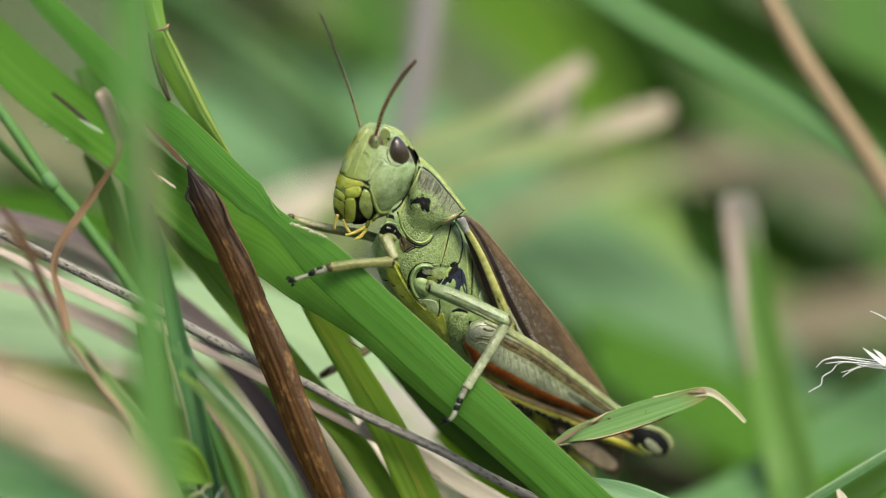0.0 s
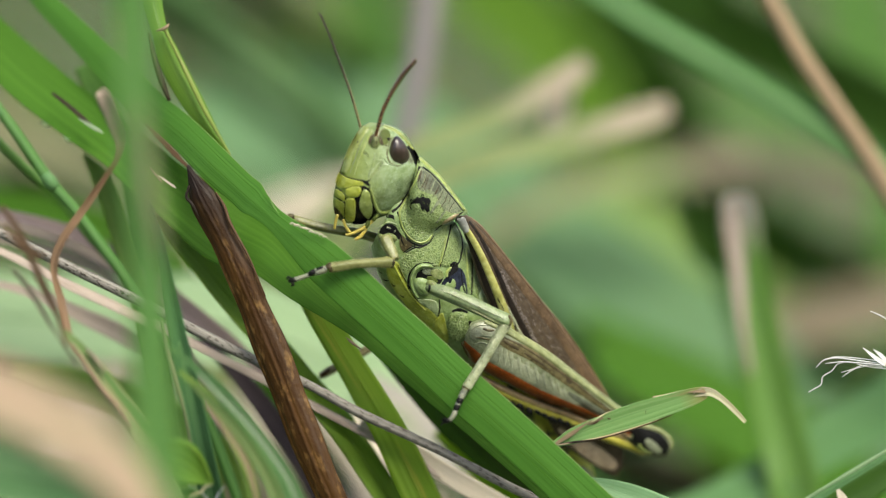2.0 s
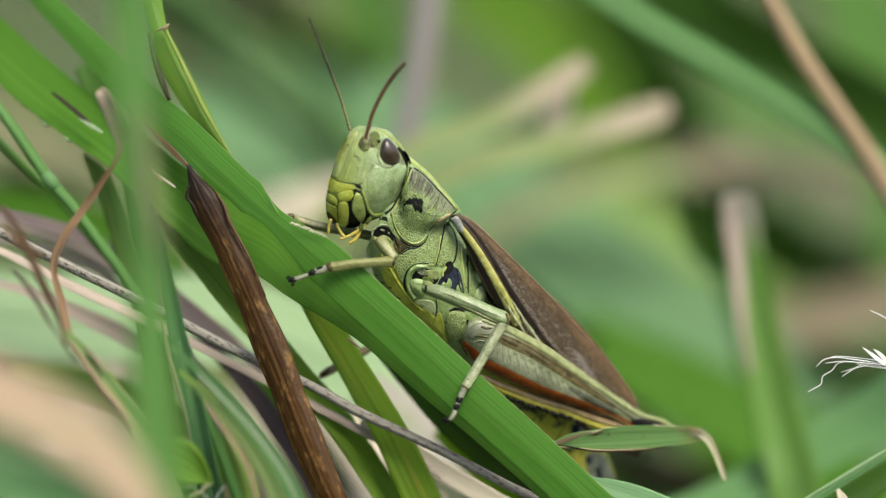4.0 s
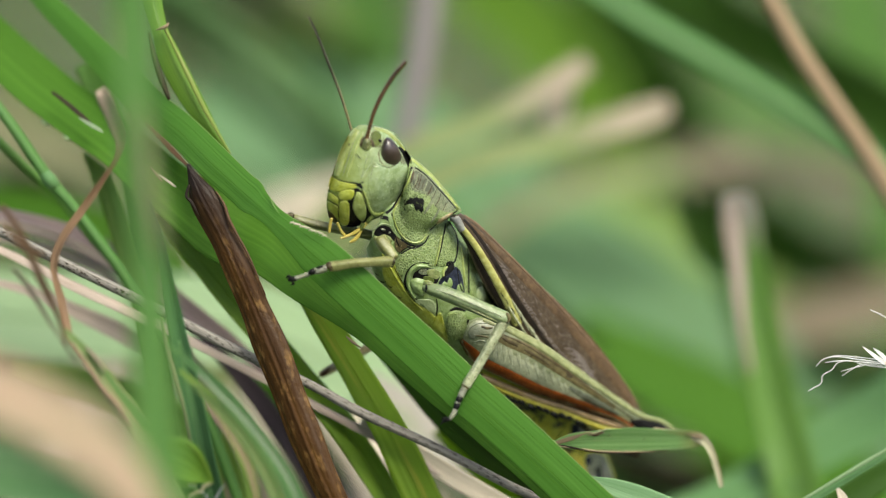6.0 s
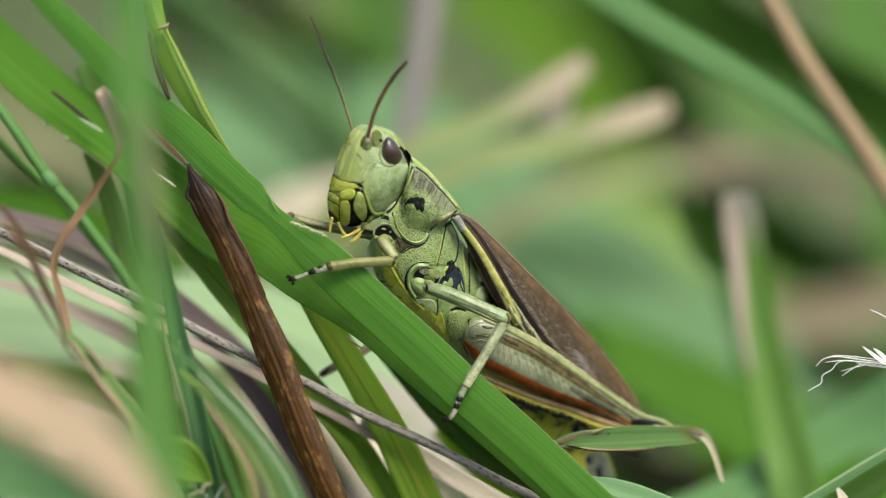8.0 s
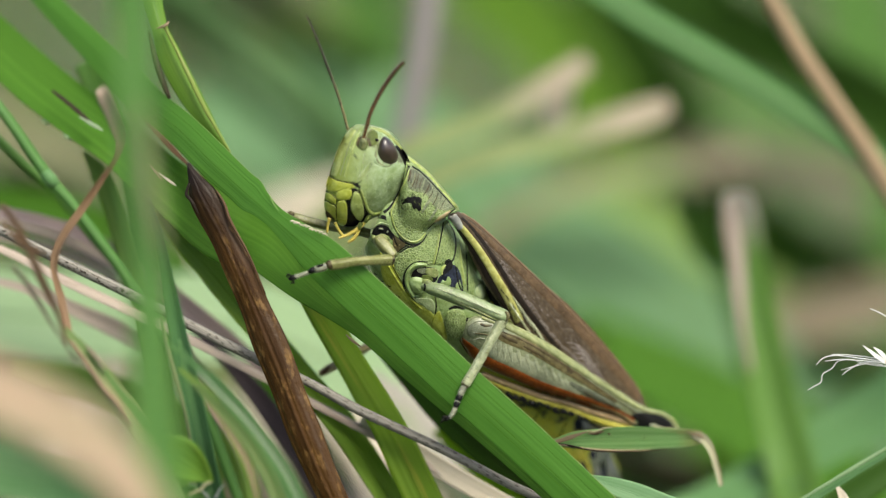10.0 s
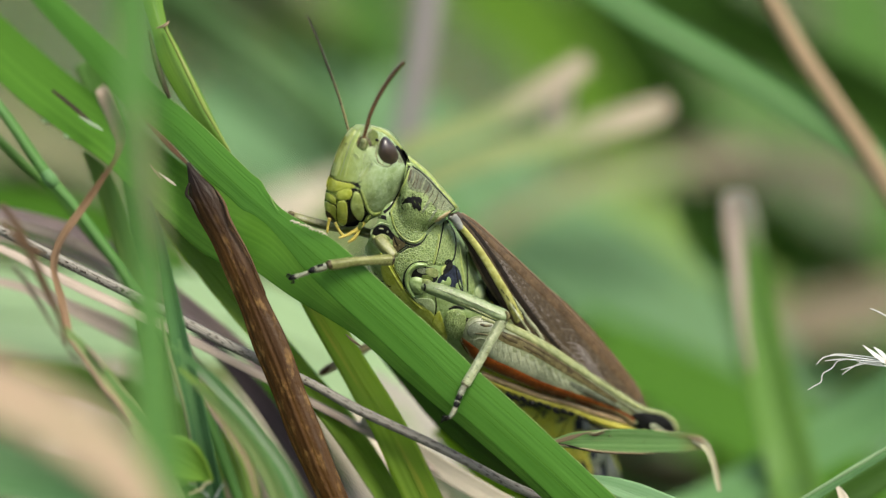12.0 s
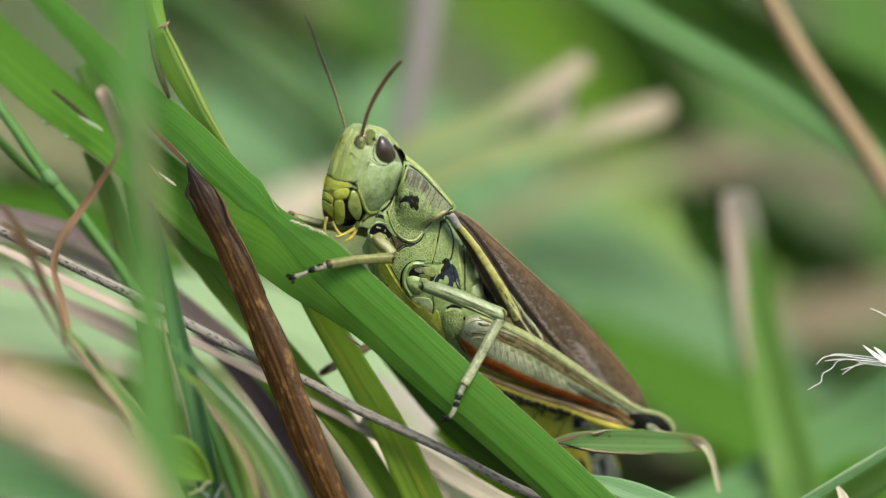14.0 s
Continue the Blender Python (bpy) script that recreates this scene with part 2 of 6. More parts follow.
LEG_TAN = shell_material("tan_leg", (0.22, 0.17, 0.09), (0.32, 0.26, 0.15))
FEMUR = shell_material("grey_green_femur", (0.116, 0.135, 0.0696), (0.177, 0.195, 0.116))
FEMUR_PALE = shell_material("whitish_green_femur_ridges", (0.165, 0.18, 0.115), (0.245, 0.26, 0.18), lump=0.00008)
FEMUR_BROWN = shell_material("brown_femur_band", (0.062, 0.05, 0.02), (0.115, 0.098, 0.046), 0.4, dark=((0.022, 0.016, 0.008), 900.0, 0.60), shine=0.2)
LINE_BROWN = shell_material("dark_brown_lines", (0.03, 0.022, 0.010), (0.06, 0.045, 0.022), 0.45, shine=0.15)
RED = shell_material("orange_red_femur", (0.115, 0.026, 0.005), (0.185, 0.05, 0.009), dark=((0.03, 0.012, 0.006), 600.0, 0.64), shine=0.2)
ORANGE = shell_material("tan_orange_shin", (0.23, 0.155, 0.07), (0.33, 0.235, 0.12), dark=((0.05, 0.04, 0.025), 700.0, 0.63))
WING = shell_material("brown_wing_membrane", (0.046, 0.032, 0.019), (0.088, 0.064, 0.043), 0.42, 700.0, shine=0.22)
WING_DARK = shell_material("blackish_wing_field", (0.008, 0.006, 0.005), (0.02, 0.014, 0.011), 0.5, 700.0, shine=0.15)
WING_EDGE = shell_material("tan_wing_edge", (0.10, 0.06, 0.03), (0.15, 0.095, 0.05), 0.5)
WING_VEIN = shell_material("greyish_wing_veins", (0.055, 0.043, 0.036), (0.095, 0.078, 0.068), 0.45, shine=0.2)
STRIPE = shell_material("yellow_wing_stripe", (0.29, 0.285, 0.075), (0.39, 0.385, 0.15), shine=0.25)
WING_PALE = shell_material("greyish_lilac_wing_root", (0.19, 0.195, 0.185), (0.27, 0.275, 0.245), shine=0.2)


def feeler_material(name, root, tip, ring, period, length):
    """A feeler's beads: pale rings at the joints, the shaft darkening from root to tip; UV runs along it in millimetres."""
    m, t, p = nodes_of(name)
    uv = t.nodes.new("ShaderNodeTexCoord")
    cut = t.nodes.new("ShaderNodeSeparateXYZ")
    t.links.new(uv.outputs["UV"], cut.inputs[0])
    beat = t.nodes.new("ShaderNodeMath")
    beat.operation = "PINGPONG"
    beat.inputs[1].default_value = period / 2
    t.links.new(cut.outputs[1], beat.inputs[0])
    c = mixed(t, ramp(t, cut.outputs[1], length * 0.12, length * 0.6), root, tip)
    c = mixed(t, ramp(t, grain(t, 6000.0, 2.0), 0.45, 0.65), c, tuple(v * 0.6 for v in tip))
    c = mixed(t, ramp(t, beat.outputs[0], period * 0.13, period * 0.03), c, ring)
    t.links.new(c, p.inputs["Base Color"])
    p.inputs["Roughness"].default_value = 0.4
    p.inputs["Specular IOR Level"].default_value = 0.25
    return m


ANTENNA = feeler_material("brown_ringed_feeler", (0.10, 0.045, 0.015), (0.028, 0.013, 0.008), (0.24, 0.14, 0.06), 0.26, 6.4)
LEG_FORE = shell_material("olive_tan_foreleg", (0.13, 0.138, 0.045), (0.20, 0.20, 0.088), speck=(0.09, 0.08, 0.035), shine=0.3, lump=0.0001)
LEG_MID = shell_material("pale_grey_green_leg", (0.124, 0.165, 0.074), (0.195, 0.24, 0.13), speck=(0.10, 0.12, 0.055), shine=0.28, lump=0.00012)
SHIN_PALE = shell_material("whitish_speckled_shin", (0.19, 0.215, 0.12), (0.30, 0.32, 0.21), speck=(0.09, 0.085, 0.04), shine=0.3, lump=0.00014)
FOOT_GREY = shell_material("grey_foot_joints", (0.13, 0.138, 0.098), (0.225, 0.23, 0.17), speck=(0.03, 0.03, 0.03), shine=0.35, lump=0.00012)
RIDGE_PALE = shell_material("cream_green_ridge", (0.165, 0.185, 0.08), (0.235, 0.25, 0.125), shine=0.28, lump=0.0001)
PALP = shell_material("amber_palp", (0.34, 0.27, 0.05), (0.42, 0.35, 0.09), shine=0.4)
GOLD = shell_material("golden_yellow_shin", (0.36, 0.32, 0.045), (0.46, 0.42, 0.10), shine=0.3)
WING_WARM = shell_material("warm_brown_wing_border", (0.062, 0.039, 0.021), (0.108, 0.069, 0.039), 0.45, 800.0, shine=0.2)
WING_TIP = shell_material("pale_tan_wing_tip", (0.30, 0.225, 0.15), (0.42, 0.33, 0.235), 0.45, shine=0.2)
WING_LILAC = shell_material("lilac_grey_veins", (0.125, 0.105, 0.10), (0.20, 0.172, 0.165), 0.45, shine=0.2)
COMB_PALE = shell_material("whitish_vein_comb", (0.33, 0.35, 0.22), (0.45, 0.47, 0.34), shine=0.25)
BLUE_GREY = shell_material("bluish_grey_segment", (0.15, 0.17, 0.13), (0.24, 0.25, 0.19), shine=0.3)
ANTENNA_DARK = feeler_material("dark_ringed_feeler", (0.20, 0.18, 0.075), (0.02, 0.019, 0.016), (0.17, 0.16, 0.10), 0.25, 8.9)
EYE_SHELL = shell_material("dark_brown_eye", (0.022, 0.011, 0.009), (0.045, 0.024, 0.02), 0.36, 600.0, 0.1, shine=1.0, lump=0.0, soft=0.0)


def soil_material():
    m, t, p = nodes_of("mossy_soil")
    c = mixed(t, ramp(t, grain(t, 25.0, 5.0), 0.4, 0.62), (0.04, 0.07, 0.017), (0.07, 0.056, 0.03))
    c = mixed(t, ramp(t, grain(t, 160.0, 4.0), 0.5, 0.7), c, (0.09, 0.125, 0.04))
    t.links.new(c, p.inputs["Base Color"])
    p.inputs["Roughness"].default_value = 0.9
    bumped(t, p, grain(t, 90.0, 6.0), 0.8, 0.01)
    return m


SOIL = soil_material()


# ---- shaping ----
def at(x, y, d=0.0):
    """A place fitted to the camera's view: pixels to the right and down, millimetres behind the insect's plane along
    the line of sight (the grid widens with distance to look the same).
    """
    k = (RANGE + d * 0.001) / RANGE * STEP
    return FOCUS + RIGHT * ((x - 784) * k) + UP * ((441 - y) * k) + BACK * (d * 0.001)


def spline(rows, n):
    """Rows of numbers, smoothly filled in with n steps between two."""
    a = np.array(rows, float)
    if len(a) == 2:
        return np.array([a[0] + (a[1] - a[0]) * i / n for i in range(n + 1)])
    p = np.vstack([2 * a[0] - a[1], a, 2 * a[-1] - a[-2]])
    out = []
    for i in range(1, len(p) - 2):
        for j in range(n):
            s = j / n
            out.append(0.5 * (2 * p[i] + (p[i + 1] - p[i - 1]) * s + (2 * p[i - 1] - 5 * p[i] + 4 * p[i + 1] - p[i + 2]) * s * s
                              + (3 * p[i] - p[i - 1] - 3 * p[i + 1] + p[i + 2]) * s ** 3))
    out.append(a[-1])
    return np.array(out)


def skin(rings, uvs=None, cap=True):
    """Closes a row of equal rings of points into one mesh."""
    bm = bmesh.new()
    layer = bm.loops.layers.uv.new("UVMap")
    vs = [[bm.verts.new(p) for p in ring] for ring in rings]
    n = len(rings[0])
    for i in range(len(rings) - 1):
        for j in range(n):
            q = ((i, j), (i, (j + 1) % n), (i + 1, (j + 1) % n), (i + 1, j))
            f = bm.faces.new([vs[a][b] for a, b in q])
            f.smooth = True
            if uvs:
                for loop, (a, b) in zip(f.loops, q):
                    loop[layer].uv = uvs[a][b]
    if cap:
        for ring in (vs[0], vs[-1]):
            f = bm.faces.new(ring)
            f.smooth = True
    bmesh.ops.recalc_face_normals(bm, faces=bm.faces)
    return bm


WORLD_OF = {}


def part(name, bm, material, parent=None, label="", origin=None):
    """Links a bmesh given in world places as one object, under a thing or a part; origin: its own pose."""
    home = origin if origin is not None else (WORLD_OF[parent] if parent else Matrix())
    bm.transform(home.inverted())
    me = bpy.data.meshes.new(name)
    bm.to_mesh(me)
    bm.free()
    me.materials.append(material)
    ob = new(name, me)
    WORLD_OF[ob] = home
    if parent:
        ob.parent = parent
        ob.matrix_basis = WORLD_OF[parent].inverted() @ home
    else:
        ob.matrix_basis = home
    if label:
        ob["label"] = label
    return ob


def thing(name, place, label, category, group=""):
    ob = new(name)
    ob.matrix_basis = WORLD_OF[ob] = Matrix.Translation(place)
    ob.empty_display_size = 0.002
    return tagged(ob, label, category, group)


def ribbon(path, profile, face=0.0, n=10, thick=0.12, ripple=0.0, seed=0, facing=None):
    """A blade along a path of (place, half width in metres); profile: rows of (across -1..1, height in half widths)."""
    a = spline([(*p, w) for p, w in path], n)
    pts = [Vector(r[:3]) for r in a]
    rings, uvs, run = [], [], 0.0
    facing = facing or -BACK
    for i, p in enumerate(pts):
        tan = (pts[min(i + 1, len(pts) - 1)] - pts[max(i - 1, 0)]).normalized()
        nor = (facing - tan * facing.dot(tan)).normalized()
        nor.rotate(Matrix.Rotation(radians(face(i / (len(pts) - 1)) if callable(face) else face), 3, tan))
        side = tan.cross(nor).normalized()
        w = max(a[i][3], 0.00002)
        if i:
            run += (p - pts[i - 1]).length * 1000
        if ripple:
            w *= 1 + ripple * noise.noise((run * 0.25, seed, 0))
            p = p + nor * (ripple * 0.0008 * noise.noise((run * 0.12, seed, 5)))
        front = [(p + side * (c * w) + nor * (h * w), (c * 0.5 + 0.5, run + seed * 7)) for c, h in profile]
        back = [(q - nor * (thick * 0.001 * (1 - 0.75 * abs(c) ** 3)), uv) for (q, uv), (c, h) in zip(front, profile)]
        ring = front + back[::-1]
        rings.append([q for q, _ in ring])
        uvs.append([uv for _, uv in ring])
    return skin(rings, uvs)


def fold(depth, n=8, ridges=0, ridge=0.012):
    """A blade's cross-section: creased along its middle, with uneven raised veins."""
    rows = []
    for i in range(n + 1):
        c = -1 + 2 * i / n
        vein = ridge * (math.cos(c * math.pi * ridges) * 0.5 + 1.2 * noise.noise((c * ridges * 1.3, ridges, 0))) if ridges else 0
        rows.append((c, depth * (abs(c) ** 1.3) + vein))
    return rows


def rod(path, n=6, sides=10, flat=1.0, keel=0.0):
    """A tapering round rod along a path of (place, radius in metres)."""
    a = spline([(*p, r) for p, r in path], n)
    pts = [Vector(r[:3]) for r in a]
    rings, uvs, run = [], [], 0.0
    for i, p in enumerate(pts):
        tan = (pts[min(i + 1, len(pts) - 1)] - pts[max(i - 1, 0)]).normalized()
        nor = (-BACK + tan * BACK.dot(tan)).normalized()
        side = tan.cross(nor)
        if i:
            run += (p - pts[i - 1]).length * 1000
        r = max(a[i][3], 0.000004)
        ring = []
        for j in range(sides):
            q = 2 * math.pi * j / sides
            k = r * (1 + keel * abs(math.cos(2 * q + 0.6)) ** 3)
            ring.append(p + side * (k * math.cos(q)) + nor * (k * flat * math.sin(q)))
        rings.append(ring)
        uvs.append([(abs(2 * j / sides - 1), run) for j in range(sides)])
    return skin(rings, uvs)


def to_ground(path, lean=(0.0, 0.0), slack=0.5):
    """Carries a path on from its last place in a widening arc down to the soil."""
    p, w = path[-1]
    way = (p - path[-2][0]).normalized()
    step = max((p - path[-2][0]).length, 0.002)
    out = list(path)
    down = Vector((lean[0], 0.12 + lean[1], -1.0)).normalized()
    for k in range(40):
        way = (way * 0.72 + down * 0.28).normalized()
        step = min(step * 1.35, 0.03)
        p = p + way * step
        if p.z < 0.004:
            break
        out.append((p, w))
    out.append((Vector((p.x, p.y, -0.004)), w * 0.7))
    return out


def placed(rows, d=None):
    """Rows of (grid x, grid y, depth in mm, half width in grid steps) as a path."""
    return [(at(x, y, z), w * STEP * (RANGE + z * 0.001) / RANGE) for x, y, z, w in rows]


# ---- ground ----
def ground():
    bm = bmesh.new()
    size = [0.0]
    for k in range(24):
        size.append(0.05 * 1.38 ** k)
    line = sorted({-s for s in size} | set(size))
    vs = [[bm.verts.new((x, y + 0.3, 0.006 * noise.noise((x * 9, y * 9, 0)) if abs(x) < 3 and abs(y) < 3 else 0.0)) for x in line] for y in line]
    for i in range(len(line) - 1):
        for j in range(len(line) - 1):
            f = bm.faces.new((vs[i][j], vs[i][j + 1], vs[i + 1][j + 1], vs[i + 1][j]))
            f.smooth = True
    tagged(part("ground", bm, SOIL), "mossy brown-green meadow soil under the grass", "ground", kind="structure")


ground()


def meadow(name, count, seed, material, x, y, height, label, width=(0.0015, 0.004)):
    """A stand of grass blades that nobody could count: one object."""
    rng = random.Random(seed)
    verts, faces, uvs = [], [], []
    for _ in range(count):
        px, py = rng.uniform(*x), rng.uniform(*y)
        if abs(px) < 0.16 and -0.42 < py < 0.22 or rng.random() > 1.25 - math.hypot(px, py - 0.6) / 2.6 + 0.3 * noise.noise((px, py, seed)):
            continue
        h, turn, bend = rng.uniform(*height), rng.uniform(0, 6.283), rng.uniform(0.2, 0.9)
        w = rng.uniform(*width)
        dx, dy = math.cos(turn), math.sin(turn)
        base = len(verts)
        for i in range(7):
            s = i / 6
            out = bend * h * s ** 2
            cx, cy, cz = px + dx * out, py + dy * out, -0.004 + h * s * (1 - 0.35 * bend * s)
            ww = w * (1 - s ** 2) * 0.5 + 0.0001
            for side in (-1, 0, 1):
                verts.append((cx - dy * ww * side, cy + dx * ww * side, cz + (abs(side) * 0.3 * ww)))
                uvs.append((side * 0.5 + 0.5, s * h * 1000 + px * 9000))
            if i:
                a = base + i * 3
                faces += [(a - 3, a - 2, a + 1, a), (a - 2, a - 1, a + 2, a + 1)]
    me = bpy.data.meshes.new(name)
    me.from_pydata(verts, [], faces)
    layer = me.uv_layers.new(name="UVMap")
    for loop in me.loops:
        layer.data[loop.index].uv = uvs[loop.vertex_index]
    me.materials.append(material)
    tagged(new(name, me), label, "grass", kind="stuff")


meadow("meadow_grass", 30000, 3, LEAF_DARK, (-3.0, 3.0), (-2.2, 3.6), (0.03, 0.12), "fresh green meadow grass growing thick from the soil")
meadow("meadow_grass", 11000, 4, LEAF_SOFT, (-3.0, 3.0), (-2.2, 3.6), (0.03, 0.12), "pale green meadow grass among the darker blades")
meadow("dry_grass", 3000, 5, STRAW, (-3.0, 3.0), (-2.2, 3.6), (0.03, 0.10), "dry straw-coloured grass lying among green blades")
# ---- grass ----
def grass(rows, material, label, name="grass_plant", piece="blade", face=0.0, depth=0.18, root=True, ripple=0.05, lean=(0, 0), thick=0.12, seed=0, category="grass", n=10, profile=None, slack=0.5, facing=None, group=""):
    """One plant: a blade along the rows, carried down to the soil."""
    path = placed(rows)
    if root:
        path = to_ground(path, lean, slack)
    ob = thing(name, path[-1][0], label, category, group)
    part(piece, ribbon(path, profile or fold(depth), face, n, thick, ripple, seed, facing), material, ob)
    if max(r[3] for r in rows) > 18 and not profile:
        part("midrib", rod([(p, max(w * 0.05, 0.00003)) for p, w in path], n, 6), material, ob)
    return ob


def stalk(rows, material, label, name="grass_plant", piece="stem", category="grass", root=True, sides=12):
    path = placed(rows)
    if root:
        path = to_ground(path)
    ob = thing(name, path[-1][0], label, category)
    part(piece, rod(path, 8, sides), material, ob)
    return ob


# the leaf that the insect clings to: a bright upper half and a lower half with shade put into its green, along one
# crease
def clinging_leaf():
    upper = to_ground(placed([(60, -20, 9, 18), (130, 50, 7, 24), (205, 125, 5, 29), (268, 188, 3.4, 31), (319, 228, 2, 31), (377, 285, 0, 32), (424, 328, -1, 30), (443, 345, -1.5, 31), (459, 360, -2, 24), (487, 386, -2.5, 20), (532, 425, -3, 30), (573, 460, -3, 39), (656, 536, -3, 40), (746, 618, -3, 40), (819, 686, -3, 40), (873, 734, -3, 40), (973, 825, -3, 40), (1058, 905, -3, 40), (1250, 1080, -2, 38)]))
    ob = thing("broad_grass_plant", upper[-1][0], "broad fresh green grass leaf, creased lengthwise, slanting under the insect", "grass")
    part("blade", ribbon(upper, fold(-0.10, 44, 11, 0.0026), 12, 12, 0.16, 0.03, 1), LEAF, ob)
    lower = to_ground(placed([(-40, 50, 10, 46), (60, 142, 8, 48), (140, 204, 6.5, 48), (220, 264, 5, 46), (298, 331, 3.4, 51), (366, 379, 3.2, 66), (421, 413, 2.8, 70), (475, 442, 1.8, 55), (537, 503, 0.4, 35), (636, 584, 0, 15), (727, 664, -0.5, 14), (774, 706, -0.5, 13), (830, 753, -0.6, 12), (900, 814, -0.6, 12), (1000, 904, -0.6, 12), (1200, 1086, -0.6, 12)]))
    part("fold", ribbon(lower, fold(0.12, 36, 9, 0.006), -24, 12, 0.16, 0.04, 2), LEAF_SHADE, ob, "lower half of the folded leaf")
    crease = placed([(254, 214, 3.4, 2), (284, 242, 2.6, 4), (310, 268, 1.8, 4.4), (336, 294, 0.9, 2.4), (380, 334, 0.2, 1)])
    part("crease", ribbon(crease, fold(0.1, 4), 0, 8, 0.06, 0.2, 3), BARK_PALE, ob, "brownish dry crease")
    part("torn_edge", rod(placed([(477, 344, -2.4, 0.6), (480, 352, -2.5, 1.2), (486, 364, -2.6, 0.8), (494, 374, -2.8, 0.4)]), 5, 8), LEAF_MARGIN, ob, "dry torn notch in the edge")
    rng = random.Random(5)
    for k in range(11):
        x = 517 + k * 5.6 + rng.uniform(-1, 1)
        y = 391 + (x - 517) * 0.40 + rng.uniform(-1, 1)
        part("edge_hair", rod(placed([(x - 4, y + 1, -3.5, 1.0), (x + 1, y - 1, -3.5, 1.0 + 0.6 * rng.random()), (x + 5, y + 2, -3.5, 0.6)]), 3, 8), STRAW_PALE, ob, "whitish edge tooth")
    part("scar", ribbon(placed([(92, 160, 5.2, 2.5), (118, 180, 4.9, 4), (146, 204, 4.5, 4), (170, 226, 4.1, 2.5)]), fold(0.1, 4), 0, 6, 0.06, 0.3, 6), SCAR, ob, "dark scar along the leaf")
    part("scar", ribbon(placed([(140, 206, 4.2, 1), (160, 218, 3.9, 3), (174, 226, 3.7, 2.6), (182, 231, 3.6, 1)]), fold(0.1, 4), 0, 6, 0.06, 0.3, 7), SILVER, ob, "silvery scar")
    part("scar", ribbon(placed([(280, 306, 1.6, 0.6), (294, 316, 1.4, 1.6), (304, 323, 1.3, 1.8), (311, 328, 1.2, 0.6)]), fold(0.1, 4), 0, 6, 0.06, 0.3, 7), STRAW_PALE, ob, "pale scar")
    part("scar", rod(placed([(264, 292, 2.4, 1), (274, 304, 2.2, 2), (286, 318, 2.0, 1.4)]), 5, 8), STRAW_DARK, ob, "tan scar")
    for x, y, d in ((80, 216, 6.4), (119, 243, 5.6), (42, 182, 7.2)):
        part("edge_tooth", rod(placed([(x - 6, y - 5, d, 2), (x, y, d - 0.2, 3.4), (x + 6, y + 4, d, 2)]), 3, 8), LEAF_PALE, ob, "pale blunt tooth on the edge")
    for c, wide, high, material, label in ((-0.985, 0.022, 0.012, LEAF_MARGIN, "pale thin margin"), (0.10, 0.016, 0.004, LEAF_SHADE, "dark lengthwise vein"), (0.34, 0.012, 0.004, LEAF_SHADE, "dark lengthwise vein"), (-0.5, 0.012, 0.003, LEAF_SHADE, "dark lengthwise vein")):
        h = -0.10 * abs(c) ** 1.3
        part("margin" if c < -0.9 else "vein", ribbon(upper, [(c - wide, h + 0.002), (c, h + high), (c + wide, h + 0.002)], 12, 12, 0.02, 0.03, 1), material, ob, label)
    part("withered_corner", rod(placed([(612, 592, -0.9, 0.6), (622, 601, -1.0, 2.6), (630, 607, -1.0, 2.2), (640, 614, -0.9, 0.6)]), 4, 10), STRAW_DARK, ob, "brown withered spot on the lower edge")
    return ob


clinging_leaf()

# stems and blades near the insect
dead = grass([(332, 288, 0, 2), (345, 318, -0.3, 12), (362, 352, -0.5, 25), (395, 415, -0.7, 27), (425, 480, -1, 27), (455, 550, -1, 28), (492, 640, -1.3, 31), (529, 738, -1.7, 31), (566, 828, -2, 28), (606, 920, -2, 27)], BARK, "dead dark brown leaf, rolled and dry, with worn streaks", "dead_grass_plant", "leaf", 18, 0.0, ripple=0.14, thick=0.5, category="dead leaf", n=16, profile=[(c / 12 - 1, 0.5 * math.cos((c / 12 - 1) * 1.3) + 0.07 * noise.noise((c * 0.45, 3, 1))) for c in range(25)])
part("torn_edge", rod(placed([(335, 324, -0.7, 2), (330, 344, -0.8, 3), (341, 358, -0.9, 2.4), (352, 380, -1, 1)]), 5, 8), BARK, dead)
part("rolled_edge", rod(placed([(382, 336, -1.0, 1.5), (397, 360, -1.3, 2.6), (405, 385, -1.5, 3.2), (419, 412, -1.6, 2.6), (441, 452, -1.7, 2), (470, 520, -1.7, 1)]), 6, 10), BARK_PALE, dead, "paler rolled edge")
sheath = grass([(407, 268, 2, 2), (380, 232, 2, 9), (350, 188, 2, 18), (322, 140, 2, 22), (300, 95, 2, 21), (284, 52, 2, 15), (272, 10, 2.5, 17), (262, -40, 3, 18)], LEAF_SHEATH, "yellow-green leaf sheath with a pale dry edge", "sheathed_grass_plant", "sheath", 10, root=False, profile=fold(-0.45, 16))
part("dry_edge", rod(placed([(408, 270, 1.6, 1.2), (390, 240, 1.5, 2.2), (362, 190, 1.4, 4), (335, 135, 1.4, 4), (308, 80, 1.4, 3), (292, 48, 1.4, 3)]), 6, 8), LEAF_SHEATH_PALE, sheath, "pale dry edge")
part("node", rod(placed([(276, 50, 1.4, 1), (285, 48, 1.2, 2.6), (294, 44, 1.2, 3.2), (299, 38, 1.4, 1.2)]), 4, 10), STRAW_DARK, sheath, "brown node")
part("dark_margin", rod(placed([(262, 54, 2.0, 2), (271, 92, 1.8, 4.6), (284, 134, 1.6, 6), (300, 174, 1.6, 3.4)]), 5, 8), SCAR, sheath, "dark withered margin")
